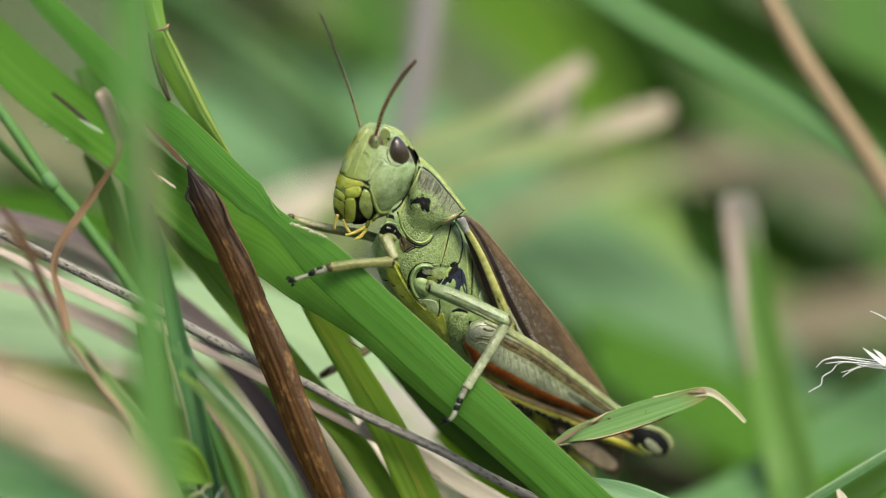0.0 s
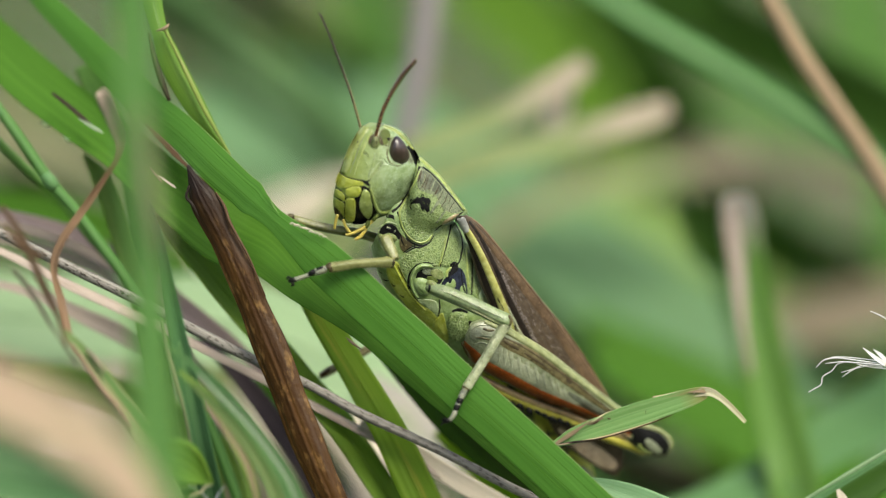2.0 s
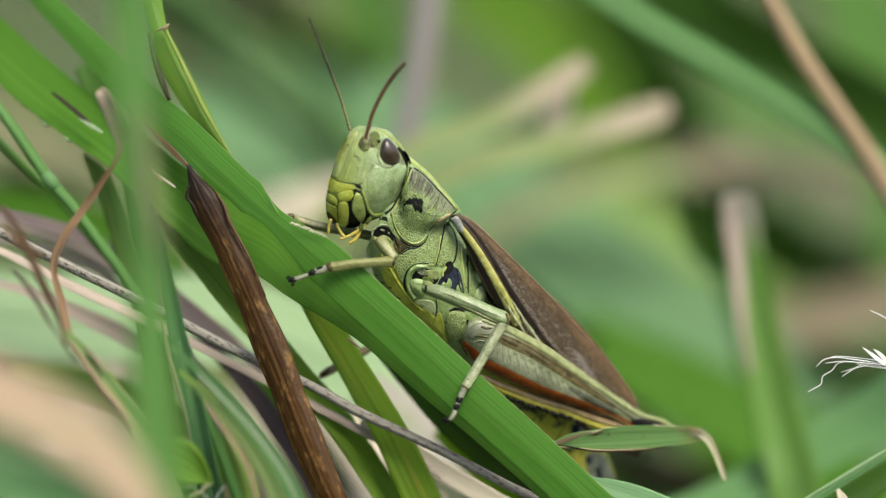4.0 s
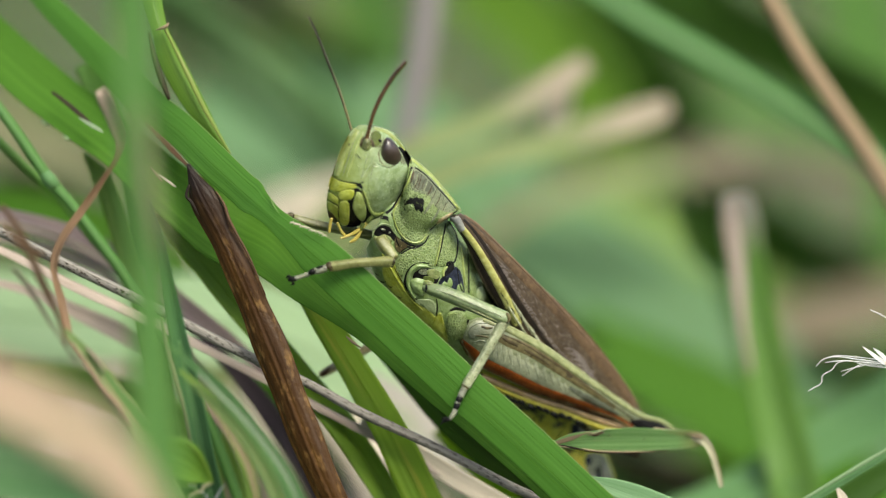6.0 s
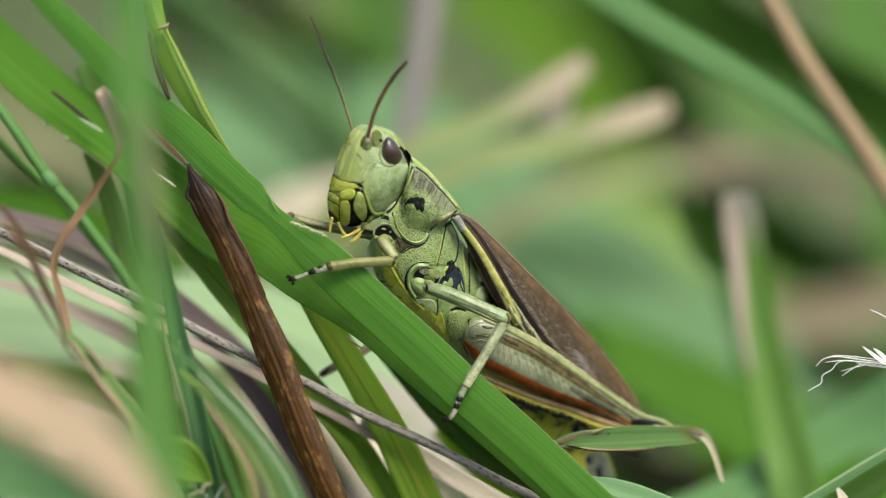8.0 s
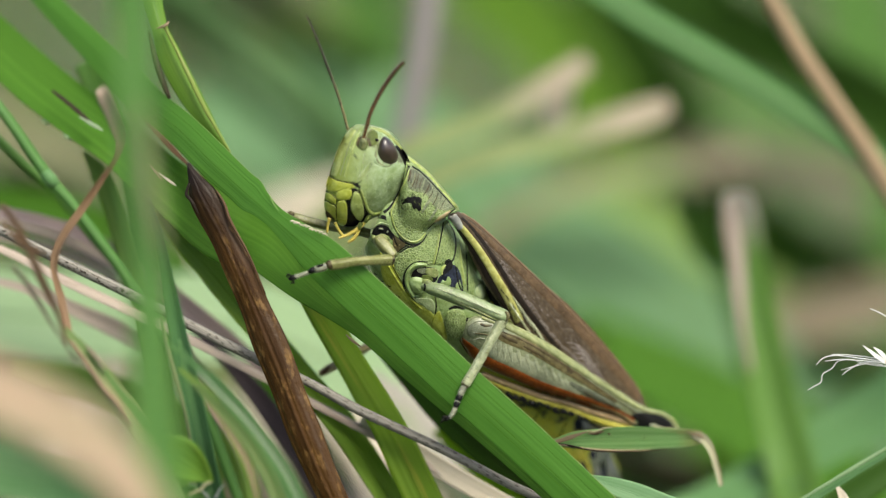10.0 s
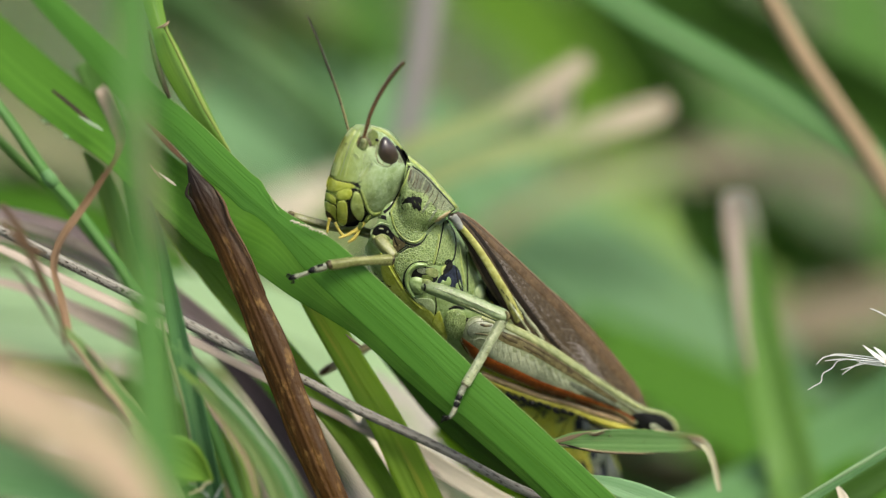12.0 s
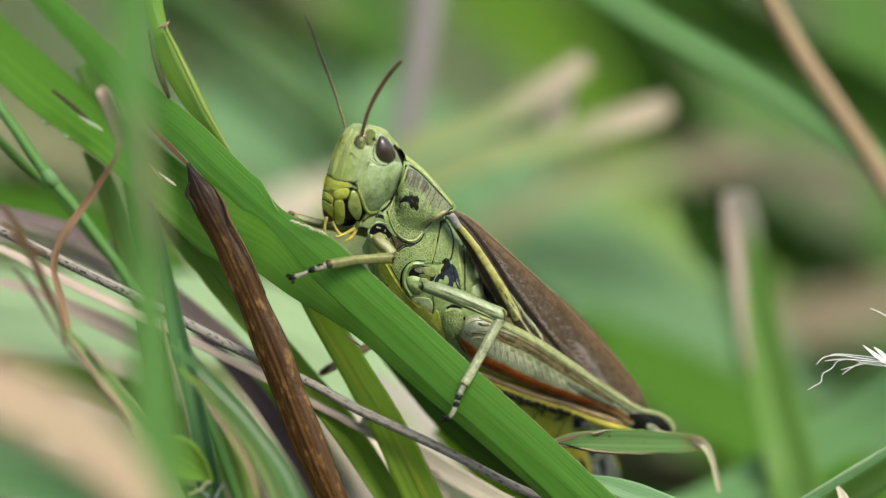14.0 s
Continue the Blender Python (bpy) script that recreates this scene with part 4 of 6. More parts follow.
# far behind: soft shapes, some of them dark blades put where only shade shows
FAR = [
    ([(240, -60, 81, 26), (400, 60, 81, 28), (540, 170, 81, 26), (680, 290, 81, 24), (800, 400, 81, 24)], LEAF_SLANT, "green blade slanting in the meadow"),
    ([(360, -60, 121, 50), (500, 30, 121, 60), (640, 130, 121, 60), (760, 230, 121, 60)], LEAF_DEEP, "deep green blade in the meadow"),
    ([(250, -20, 128, 50), (330, 50, 128, 56), (440, 150, 128, 50), (560, 250, 128, 40)], LEAF_DEEP, "deep green blade in the meadow"),
    ([(330, 180, 148, 70), (470, 240, 148, 90), (620, 300, 148, 90), (760, 380, 148, 80)], LEAF_SOFT, "pale green leaf in the meadow"),
    ([(500, 40, 155, 56), (590, 120, 155, 72), (690, 215, 155, 66), (800, 340, 155, 60)], LEAF_MEADOW, "yellowish green blade in the meadow"),
    ([(720, 322, 94, 24), (600, 346, 94, 34), (500, 374, 94, 34), (400, 420, 94, 28)], STRAW_PALE, "pale beige straw in the meadow"),
    ([(820, -60, 141, 70), (900, 0, 141, 80), (980, 90, 141, 70), (1060, 200, 141, 60)], LEAF_BRIGHT, "bright yellow-green leaf in the meadow"),
    ([(1030, -44, 146, 70), (1096, 70, 146, 104), (1160, 170, 146, 90), (1260, 300, 150, 44)], LEAF_DEEP, "very dark leaf standing in for a shaded gap in the meadow"),
    ([(1180, -60, 81, 60), (1260, 20, 81, 66), (1400, 100, 81, 60), (1560, 190, 81, 60)], LEAF_DEEP, "green leaf in the meadow"),
    ([(1020, 330, 94, 20), (1130, 312, 94, 26), (1240, 288, 94, 22), (1330, 270, 94, 16)][::-1], STRAW_DULL, "beige straw in the meadow"),
    ([(1700, 400, 140, 34), (1520, 326, 140, 40), (1360, 290, 140, 38), (1220, 292, 140, 34), (1080, 316, 140, 28), (960, 350, 140, 24)], STRAW_SHADE, "brownish withered leaf in the meadow"),
    ([(1640, 515, 114, 40), (1500, 550, 114, 46), (1390, 580, 114, 44), (1260, 620, 114, 40)], STRAW_DULL, "pinkish brown withered leaf in the meadow"),
    ([(1340, 360, 141, 40), (1420, 440, 141, 60), (1520, 480, 141, 60), (1680, 540, 141, 60)], LEAF_DEEP, "dark green leaf standing in for meadow shade"),
    ([(1420, 620, 101, 40), (1520, 640, 101, 46), (1660, 660, 101, 46)], LEAF_DEEP, "dark green leaf standing in for meadow shade"),
    ([(1222, 330, 84, 18), (1256, 400, 84, 32), (1290, 470, 84, 28), (1340, 640, 84, 24)], LEAF_DEEP, "dark green blade standing in for a shaded gap"),
    ([(1130, 845, 108, 30), (1220, 880, 108, 40), (1320, 930, 108, 40)], LEAF_DEEP, "dark green blade standing in for low meadow shade"),
    ([(1500, -60, 121, 60), (1530, 60, 121, 70), (1564, 200, 121, 70), (1600, 400, 121, 60)], LEAF_DARK, "dull green leaf in the meadow"),
    ([(640, -60, 135, 40), (660, 60, 135, 50), (690, 200, 135, 50), (720, 400, 135, 50)], LEAF_DARK, "green blade in the meadow"),
    ([(0, 280, 81, 60), (90, 330, 81, 80), (200, 400, 81, 80), (320, 480, 81, 80)], LEAF_DEEP, "dark green leaf standing in for meadow shade"),
    ([(-40, 190, 94, 60), (40, 236, 94, 60), (140, 280, 94, 40), (240, 330, 94, 30)], OLIVE_TAN, "olive-tan leaf in the meadow"),
    ([(1150, 150, 150, 26), (1300, 196, 150, 44), (1450, 236, 150, 48), (1660, 300, 150, 46)], LEAF_DARK, "dull green blade in the meadow"),
    ([(226, -46, 78, 16), (310, 2, 78, 22), (400, 54, 78, 20), (480, 104, 78, 8)], LEAF_DEEP, "deep green blade in the meadow"),
    ([(470, 120, 112, 30), (560, 150, 112, 44), (660, 200, 112, 44), (780, 270, 112, 40)], LEAF_SOFT, "pale green blade in the meadow"),
    ([(1196, 352, 52, 10), (1232, 402, 52, 28), (1262, 450, 52, 26), (1285, 490, 52, 8)], LEAF_DEEP, "dark green blade standing in for the shaded hollow by the straw stub"),
]
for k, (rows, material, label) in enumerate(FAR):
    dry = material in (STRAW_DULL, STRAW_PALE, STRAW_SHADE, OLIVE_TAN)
    # LEAF_DEEP blades face away from the light and stand in for shaded gaps
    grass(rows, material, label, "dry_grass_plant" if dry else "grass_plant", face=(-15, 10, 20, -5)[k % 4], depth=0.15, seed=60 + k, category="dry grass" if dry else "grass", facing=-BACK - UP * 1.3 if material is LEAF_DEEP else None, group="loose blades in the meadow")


grass([(1050, 628, 72, 24), (1140, 684, 72, 40), (1250, 748, 72, 42), (1380, 826, 72, 42)], LEAF_SHADE, "green blade behind the wing tips", facing=-BACK + UP * 0.7, seed=95)
grass([(-60, 648, 30, 14), (40, 662, 30, 20), (130, 680, 30, 22), (230, 704, 30, 14)], LEAF_DARK, "deep green blade behind the stems", facing=-BACK - UP * 0.3, seed=99)
grass([(1030, 560, 76, 16), (1150, 626, 76, 36), (1280, 694, 76, 44), (1420, 768, 76, 44)], LEAF_SHADE, "soft green blade behind the wings", facing=-BACK + UP * 0.5, seed=98)
grass([(1070, 806, 56, 18), (1150, 826, 56, 36), (1240, 856, 56, 42), (1340, 910, 56, 42)], STRAW_SHADE, "dark brownish blade low behind the leaf strip", facing=-BACK - UP * 1.3, seed=96)


# the feathery seed head at the side
def seed_head():
    base = at(1580, 640, 0)
    ob = stalk([(1566, 640, 0, 4), (1600, 646, 0.5, 5), (1660, 690, 1, 6), (1720, 820, 1, 6)], STRAW_PALE, "ragged white feathery seed head on a dry stalk", "seed_head", category="seed head")
    strands = [[(1566, 640, 2), (1520, 634, 2), (1482, 629, 1.5), (1458, 633, 1.6), (1444, 646, 1)], [(1566, 636, 1.5), (1520, 630, 1.5), (1480, 627, 1.2), (1462, 632, 0.8)], [(1564, 642, 1.5), (1520, 638, 1.6), (1490, 636, 1.6), (1460, 639, 1)],
               [(1500, 636, 1), (1482, 640, 1.4), (1472, 652, 1.5), (1456, 662, 1.6), (1453, 676, 1.5), (1440, 684, 1.6), (1430, 690, 1)], [(1562, 645, 1.5), (1528, 642, 1.5), (1506, 652, 1.8), (1490, 663, 1)], [(1530, 644, 1), (1505, 650, 1.2), (1488, 655, 0.8)],
               [(1568, 648, 2), (1540, 645, 1.6), (1516, 640, 1)], [(1572, 562, 1.5), (1556, 553, 2), (1540, 546, 1)]]
    for k, rows in enumerate(strands):
        part("bristle", rod([(at(x, y, 0.3 * math.sin(k * 2.1)), r * 0.7 * STEP) for x, y, r in rows], 5, 8), FLUFF, ob)
    for rows in ([(1568, 642, 0, 4), (1552, 631, -0.2, 4), (1538, 620, -0.2, 2.6), (1527, 611, -0.2, 0.6)], [(1570, 636, 0.4, 3.6), (1558, 624, 0.4, 3.6), (1546, 614, 0.4, 0.6)]):
        part("husk", ribbon(placed(rows), fold(0.3, 6), 20, 6, 0.06, 0.1, 9), FLUFF, ob, "whitish husk")


seed_head()
# ---- the insect ----
from mathutils.bvhtree import BVHTree

TURN = math.tan(radians(22))
LEG_TURN = math.tan(radians(12))


def on_body(x, y, s=0.0):
    """A place on the insect: the tail end lies farther back; s: millimetres to its far side."""
    return at(x, y, ((x - 700) + (y - 380)) * 0.7071 * 0.04 * TURN + s)


def on_leg(x, y, s=0.0):
    """A place on the walking legs: a smaller slant than the body's keeps the feet before the leaf."""
    return at(x, y, ((x - 700) + (y - 380)) * 0.7071 * 0.04 * LEG_TURN + s)


def loft(rows, n=5, sides=32, square=2.0):
    """Rows of (dorsal x, y, ventral x, y, half width mm, centre s mm) to a closed skin."""
    a = spline(rows, n)
    rings = []
    for x1, y1, x2, y2, hw, s in a:
        ring = []
        for j in range(sides):
            q = 2 * math.pi * j / sides
            c, z = math.cos(q), math.sin(q)
            c = math.copysign(abs(c) ** (2 / square), c)
            z = math.copysign(abs(z) ** (2 / square), z)
            ring.append(on_body((x1 + x2) / 2 + (x1 - x2) / 2 * c, (y1 + y2) / 2 + (y1 - y2) / 2 * c, s + hw * z))
        rings.append(ring)
    return skin(rings)


def egg(x, y, rx, ry, tilt, s, deep, point=0.0, n=14):
    """A rounded knob: half axes in grid steps, deep in mm; point: how far its upper end narrows."""
    rings = []
    for i in range(1, n):
        q = math.pi * i / n
        ring = []
        for j in range(24):
            f = 2 * math.pi * j / 24
            v = -math.cos(q)
            u = math.sin(q) * math.cos(f) * (1 + point * v)
            w = math.sin(q) * math.sin(f)
            a = radians(tilt)
            ring.append(on_body(x + u * rx * math.cos(a) - v * ry * math.sin(a), y + u * rx * math.sin(a) + v * ry * math.cos(a), s + w * deep))
        rings.append(ring)
    return skin(rings)


SKINS = []


def skinned(bm):
    """Keeps a skin, so that plates and seams can lie on it."""
    SKINS.append(BVHTree.FromBMesh(bm))
    return bm


def meet(x, y):
    """The near surface of the insect at a place of the grid, and its outward normal."""
    way = (at(x, y) - EYE).normalized()
    best = None
    for tree in SKINS:
        spot, nor, _, dist = tree.ray_cast(EYE, way)
        if spot and (best is None or dist < best[0]):
            best = (dist, spot, nor)
    if best:
        return best[1], best[2] if best[2].dot(way) < 0 else -best[2]
    near = min((tree.find_nearest(on_body(x, y, -1.5)) for tree in SKINS), key=lambda r: r[3])
    return EYE + way * (near[0] - EYE).dot(way), near[1] if near[1].dot(way) < 0 else -way


def plate(outline, rise=0.1, swell=0.5, keep=True, smooth=4, edge=0.07):
    """A raised plate of cuticle within an outline, lying on the skins below; rise in mm."""
    a = np.array(outline, float)
    n = len(a)
    pts = []
    for i in range(n):
        p0, p1, p2, p3 = a[i - 1], a[i], a[(i + 1) % n], a[(i + 2) % n]
        for j in range(smooth):
            s = j / smooth
            pts.append(0.5 * (2 * p1 + (p2 - p0) * s + (2 * p0 - 5 * p1 + 4 * p2 - p3) * s * s + (3 * p1 - p0 - 3 * p2 + p3) * s ** 3))
    pts = np.array(pts)
    mid = pts.mean(0)
    bm = bmesh.new()
    rings = []
    for k in (1.0, 0.97, 0.92, 0.84, 0.7, 0.5, 0.28):
        high = -0.04 if k == 1.0 else 0.7 * rise * (1 - 0.6 * swell * k ** 3) * min(1.0, (1 - k) / edge) ** 0.6
        ring = []
        for p in pts:
            q = mid + (p - mid) * k
            spot, nor = meet(*q)
            ring.append(bm.verts.new(spot + nor * (high * 0.001)))
        rings.append(ring)
    spot, nor = meet(*mid)
    tip = bm.verts.new(spot + nor * (rise * 0.001))
    m = len(pts)
    for r in range(len(rings) - 1):
        for j in range(m):
            bm.faces.new((rings[r][j], rings[r][(j + 1) % m], rings[r + 1][(j + 1) % m], rings[r + 1][j])).smooth = True
    for j in range(m):
        bm.faces.new((rings[-1][j], rings[-1][(j + 1) % m], tip)).smooth = True
    bmesh.ops.recalc_face_normals(bm, faces=bm.faces)
    if sum((f.normal.dot(BACK) for f in bm.faces)) > 0:
        bmesh.ops.reverse_faces(bm, faces=bm.faces)
    return skinned(bm) if keep else bm


def band(rows, rise=0.06, n=6, keep=False, into=None):
    """A raised line on the skins below: rows of (x, y, half width)."""
    a = spline(rows, n)
    bm = into or bmesh.new()
    rings = []
    for i, (x, y, w) in enumerate(a):
        d = a[min(i + 1, len(a) - 1)][:2] - a[max(i - 1, 0)][:2]
        d = d / (np.hypot(*d) + 1e-9)
        ring = []
        for c in (-1, -0.75, -0.35, 0, 0.35, 0.75, 1):
            spot, nor = meet(x - d[1] * w * c, y + d[0] * w * c)
            ring.append(bm.verts.new(spot + nor * ((rise * (1 - c * c) ** 0.5 - (0.03 if abs(c) == 1 else 0)) * 0.001)))
        rings.append(ring)
    made = []
    for i in range(len(rings) - 1):
        for j in range(6):
            f = bm.faces.new((rings[i][j], rings[i + 1][j], rings[i + 1][j + 1], rings[i][j + 1]))
            f.smooth = True
            made.append(f)
    bm.normal_update()
    if sum(f.normal.dot(BACK) for f in made) > 0:
        bmesh.ops.reverse_faces(bm, faces=made)
    return skinned(bm) if keep else bm


def knob(x, y, rx, ry, tilt, deep, sink=0.3, point=0.0):
    """An egg set into the skins below."""
    spot, nor = meet(x, y)
    s = ((spot - EYE).dot(BACK) - RANGE) * 1000 - ((x - 700) + (y - 380)) * 0.7071 * 0.04 * TURN
    return egg(x, y, rx, ry, tilt, s + deep * sink, deep, point)


def seams(lines, rise=0.015):
    """Several dark seams in one mesh."""
    bm = bmesh.new()
    for rows in lines:
        band(rows, rise, into=bm)
    return bm


PIVOT = on_body(760, 450)
hopper = thing("grasshopper", PIVOT, "large green marsh grasshopper with brown wings clinging to a leaf", "grasshopper")

# head
HEAD_ROWS = [(624, 219, 650, 219, 0.5, 0), (609, 230, 681, 229, 1.4, 0), (597, 252, 699, 247, 2.0, 0), (587, 276, 712, 272, 2.4, 0), (579, 302, 721, 298, 2.7, 0), (573, 328, 713, 325, 2.75, 0), (569, 350, 700, 350, 2.6, 0), (570, 372, 676, 375, 2.1, 0), (577, 390, 640, 392, 1.4, 0), (590, 399, 622, 400, 0.6, 0)]
THORAX_ROWS = [(690, 330, 640, 440, 1.8, 0.2), (760, 368, 662, 500, 2.4, 0.2), (806, 410, 712, 560, 2.6, 0.2), (842, 480, 775, 610, 2.5, 0.2), (880, 560, 825, 650, 2.2, 0.2)]
head = part("head", skinned(loft(HEAD_ROWS, 6, 40)), HEAD_GREEN, hopper)
cheek = part("cheek", plate([(644, 296), (662, 290), (692, 287), (714, 293), (711, 312), (698, 336), (682, 364), (655, 374), (646, 352), (640, 326)], 0.06, 0.6, edge=0.6), HEAD_GREEN, head, "smooth green cheek")
part("face_ridge", band([(620, 228, 6), (607, 248, 8), (596, 272, 8), (589, 296, 7), (585, 310, 5)], 0.06), FACE, head, "yellow-green ridge down the face")
part("crown_ridge", band([(650, 224, 3), (672, 231, 3.4), (690, 245, 3), (706, 264, 2)], 0.06), FACE, head, "yellow-green crown ridge")
part("mouth_gap", plate([(614, 332), (628, 334), (640, 362), (648, 376), (640, 390), (622, 400), (604, 400), (602, 380), (607, 350)], 0.02, 0, True), BLACK, head, "black gap beside the jaw")
part("eye_socket", egg(677.5, 268, 19.5, 26, -10, -1.5, 0.72, 0.3), GREEN_PALE, head, "pale rim of the eye")
part("eye", egg(678.5, 266.5, 17.8, 26.5, -11, -1.8, 0.95, 0.36, 20), EYE_SHELL, head, "glossy dark brown compound eye")
part("eye_rim", seams([[(660, 262, 0.5), (660, 276, 1.0), (666, 288, 1.2), (677, 293, 1.3), (688, 289, 1.1), (695, 280, 0.8)]], 0.05), FEMUR_BROWN, head, "thin dark rim under the eye")
part("eye_patch", band([(695, 257, 2.5), (703, 265, 5.5), (709, 275, 6.5), (714, 287, 5.5), (717, 303, 3), (712, 316, 1.6)], 0.03), BLACK, head, "black patch behind the eye")
part("eye_hollow", plate([(646, 234), (653, 229), (660, 231), (664, 240), (662, 252), (655, 258), (648, 254), (645, 244)], 0.02, 0.2), HOLLOW, head, "darker green hollow before the eye")
part("hollow_line", seams([[(645, 250, 0.5), (644, 240, 0.8), (648, 231, 0.8), (656, 227, 0.6)], [(648, 256, 0.6), (656, 259, 0.9), (663, 254, 0.7)], [(667, 240, 0.5), (664, 250, 0.8), (660, 264, 0.8), (658, 276, 0.5)]], 0.012), FEMUR_BROWN, head, "thin brown edge of the hollow")
part("grey_patch", plate([(696, 268), (703, 266), (708, 274), (709, 284), (703, 288), (697, 282)], 0.02, 0.3), OLIVE, head, "bluish grey patch behind the eye")
part("ocellus", knob(661, 247, 3.2, 3.6, 0, 0.14), BLACK, head)
part("ocellus", knob(607, 255, 2.2, 2.8, 0, 0.1), BLACK, head)
part("upper_lip", plate([(577, 310), (588, 318), (604, 322), (620, 325), (620, 332), (606, 333), (594, 338), (582, 339), (573, 335), (572, 322)], 0.12), YELLOW, head, "yellow upper lip plate")
part("lip_lobe", plate([(591, 339), (604, 334), (616, 335), (617, 345), (611, 352), (600, 353), (591, 350)], 0.16), YELLOW, head, "yellow lip lobe")
part("lip_lobe", plate([(571, 340), (580, 342), (589, 350), (590, 361), (581, 358), (572, 352)], 0.12), YELLOW, head)
part("lower_lip", plate([(594, 355), (604, 354), (609, 364), (609, 390), (603, 398), (592, 392), (590, 366)], 0.18), YELLOW, head, "yellow lower lip")
part("lower_lip", plate([(570, 355), (580, 360), (589, 365), (590, 389), (580, 386), (571, 370)], 0.12), YELLOW, head)
part("jaw", plate([(622, 338), (631, 342), (637, 358), (639, 378), (632, 390), (621, 380), (615, 366), (617, 350)], 0.18), YELLOW_GREEN, head, "green jaw plate")
part("cheek_rim", band([(633, 335, 2), (639, 352, 2.8), (645, 368, 3), (654, 377, 3), (668, 375, 2.6), (682, 368, 2)], 0.12), YELLOW_GREEN, head, "pale raised rim of the cheek")
part("seam", seams([[(576, 309, 1), (588, 317, 1.3), (604, 321, 1.3), (622, 323, 2)], [(616, 323, 1.6), (625, 326, 4), (632, 331, 2.2)], [(624, 325, 2), (634, 320, 0.7)], [(630, 334, 2), (634, 345, 1.8), (640, 364, 2), (646, 377, 2)],
                    [(572, 338, 0.8), (583, 344, 0.9), (591, 352, 1)], [(571, 353, 0.7), (590, 364, 0.9)], [(590, 353, 0.9), (590, 375, 0.9), (591, 391, 0.9)],
                    [(607, 253, 1.6), (608, 257, 1.6)], [(615, 272, 0.4), (622, 275, 0.7), (627, 281, 0.3)]]), BLACK, head, "black seams between the face plates")
# relief by colour: darker lines give the shade of shallow grooves
part("painted_face_groove", seams([[(640, 270, 0.5), (636, 288, 0.9), (631, 306, 0.9), (628, 320, 0.6)], [(628, 226, 0.5), (616, 246, 0.9), (607, 272, 1.0), (600, 296, 0.8), (596, 310, 0.5)], [(652, 286, 0.4), (648, 300, 0.7), (644, 318, 0.4)]], 0.01), OLIVE, head, "olive lines painting the shade of grooves down the face")
part("face_fold", seams([[(604, 262, 0.6), (602, 276, 1.6), (598, 290, 0.8)], [(636, 284, 0.6), (634, 300, 1.8), (630, 314, 0.8)], [(612, 238, 0.6), (607, 250, 1.5), (604, 262, 0.6)], [(655, 282, 0.6), (663, 289, 1.4), (676, 293, 1.2), (690, 289, 0.6)], [(618, 268, 0.6), (624, 272, 1.4), (629, 279, 0.6)], [(613, 258, 0.5), (616, 266, 1.0), (617, 276, 0.5)], [(622, 290, 0.5), (626, 296, 1.2), (626, 304, 0.5)]], 0.05), HEAD_GREEN, head, "small raised folds of the face")
part("face_keel", seams([[(631, 232, 0.8), (620, 258, 1.8), (611, 286, 1.8), (604, 312, 0.8)], [(613, 232, 0.6), (602, 258, 1.4), (594, 284, 1.4), (589, 306, 0.6)]], 0.06), YELLOW_GREEN, head, "pale keels down the face")
# likewise a darker line for the shade of the groove below the eye
part("painted_cheek_groove", seams([[(654, 288, 0.4), (645, 300, 1.0), (635, 314, 1.0), (629, 322, 0.5)]], 0.008), LEG, head, "olive line painting a groove's shade under the eye")
part("cheek_keel", seams([[(650, 284, 0.6), (640, 297, 1.6), (630, 312, 1.2)]], 0.06), GREEN_PALE, head, "pale keel beside the groove")
part("feeler_socket", plate([(628, 248), (634, 242), (642, 243), (646, 251), (644, 262), (637, 266), (629, 262), (626, 255)], 0.06, 0.2), HOLLOW, head, "pale ring round the feeler's root")
part("feeler_hollow", plate([(631, 252), (636, 248), (642, 251), (641, 259), (636, 262), (631, 258)], 0.02, 0), FEMUR_BROWN, head, "brown hollow of the feeler's root")
part("feeler_root", rod([(on_body(635.5, 261, -1.85), 0.00016), (on_body(635.5, 258, -2.0), 0.00023), (on_body(636, 252, -2.08), 0.00019), (on_body(637, 250, -2.1), 0.00022), (on_body(638, 244, -2.1), 0.00016)], 4, 12), RIDGE_PALE, head, "pale first joint of the feeler")
part("socket_rim", band([(626, 252, 1), (629, 244, 1.6), (638, 241, 1.4), (645, 246, 1.6), (646, 254, 1)], 0.05), FEMUR_BROWN, head, "brown rim over the feeler's root")
part("lip_smudge", plate([(571, 372), (579, 377), (588, 388), (586, 395), (577, 390), (571, 380)], 0.03, 0.3), FEMUR_BROWN, head, "brownish smudge on the lower lip")
part("socket_patch", plate([(625, 250), (630, 241), (635, 240), (631, 248), (629, 257), (626, 259)], 0.03, 0.2), LINE_BROWN, head, "dark brown patch beside the feeler's root")
part("socket_patch", plate([(646, 243), (650, 249), (652, 256), (648, 259), (645, 252)], 0.03, 0.2), LINE_BROWN, head)
palp_rows = [[(648, 381, 3.6), (640, 393, 4.2), (628, 404, 4), (614, 413, 3.8), (600, 419, 3.2), (594, 420, 2.2)], [(632, 396, 3.4), (629, 409, 4.2), (621, 421, 4), (611, 428, 3)], [(578, 385, 3), (575, 399, 3.8), (574, 411, 2.6)], [(588, 393, 3), (593, 404, 3.6), (599, 413, 3.4), (605, 417, 2.4)]]
for k, rows in enumerate(palp_rows):
    part("palp", rod([(on_body(x, y, -1.3 - 0.25 * (k < 2)), r * (0.80 + 0.16 * math.cos(i * 2.6)) * STEP) for i, (x, y, r) in enumerate(rows)], 6, 12), PALP, head, "amber jointed palp")
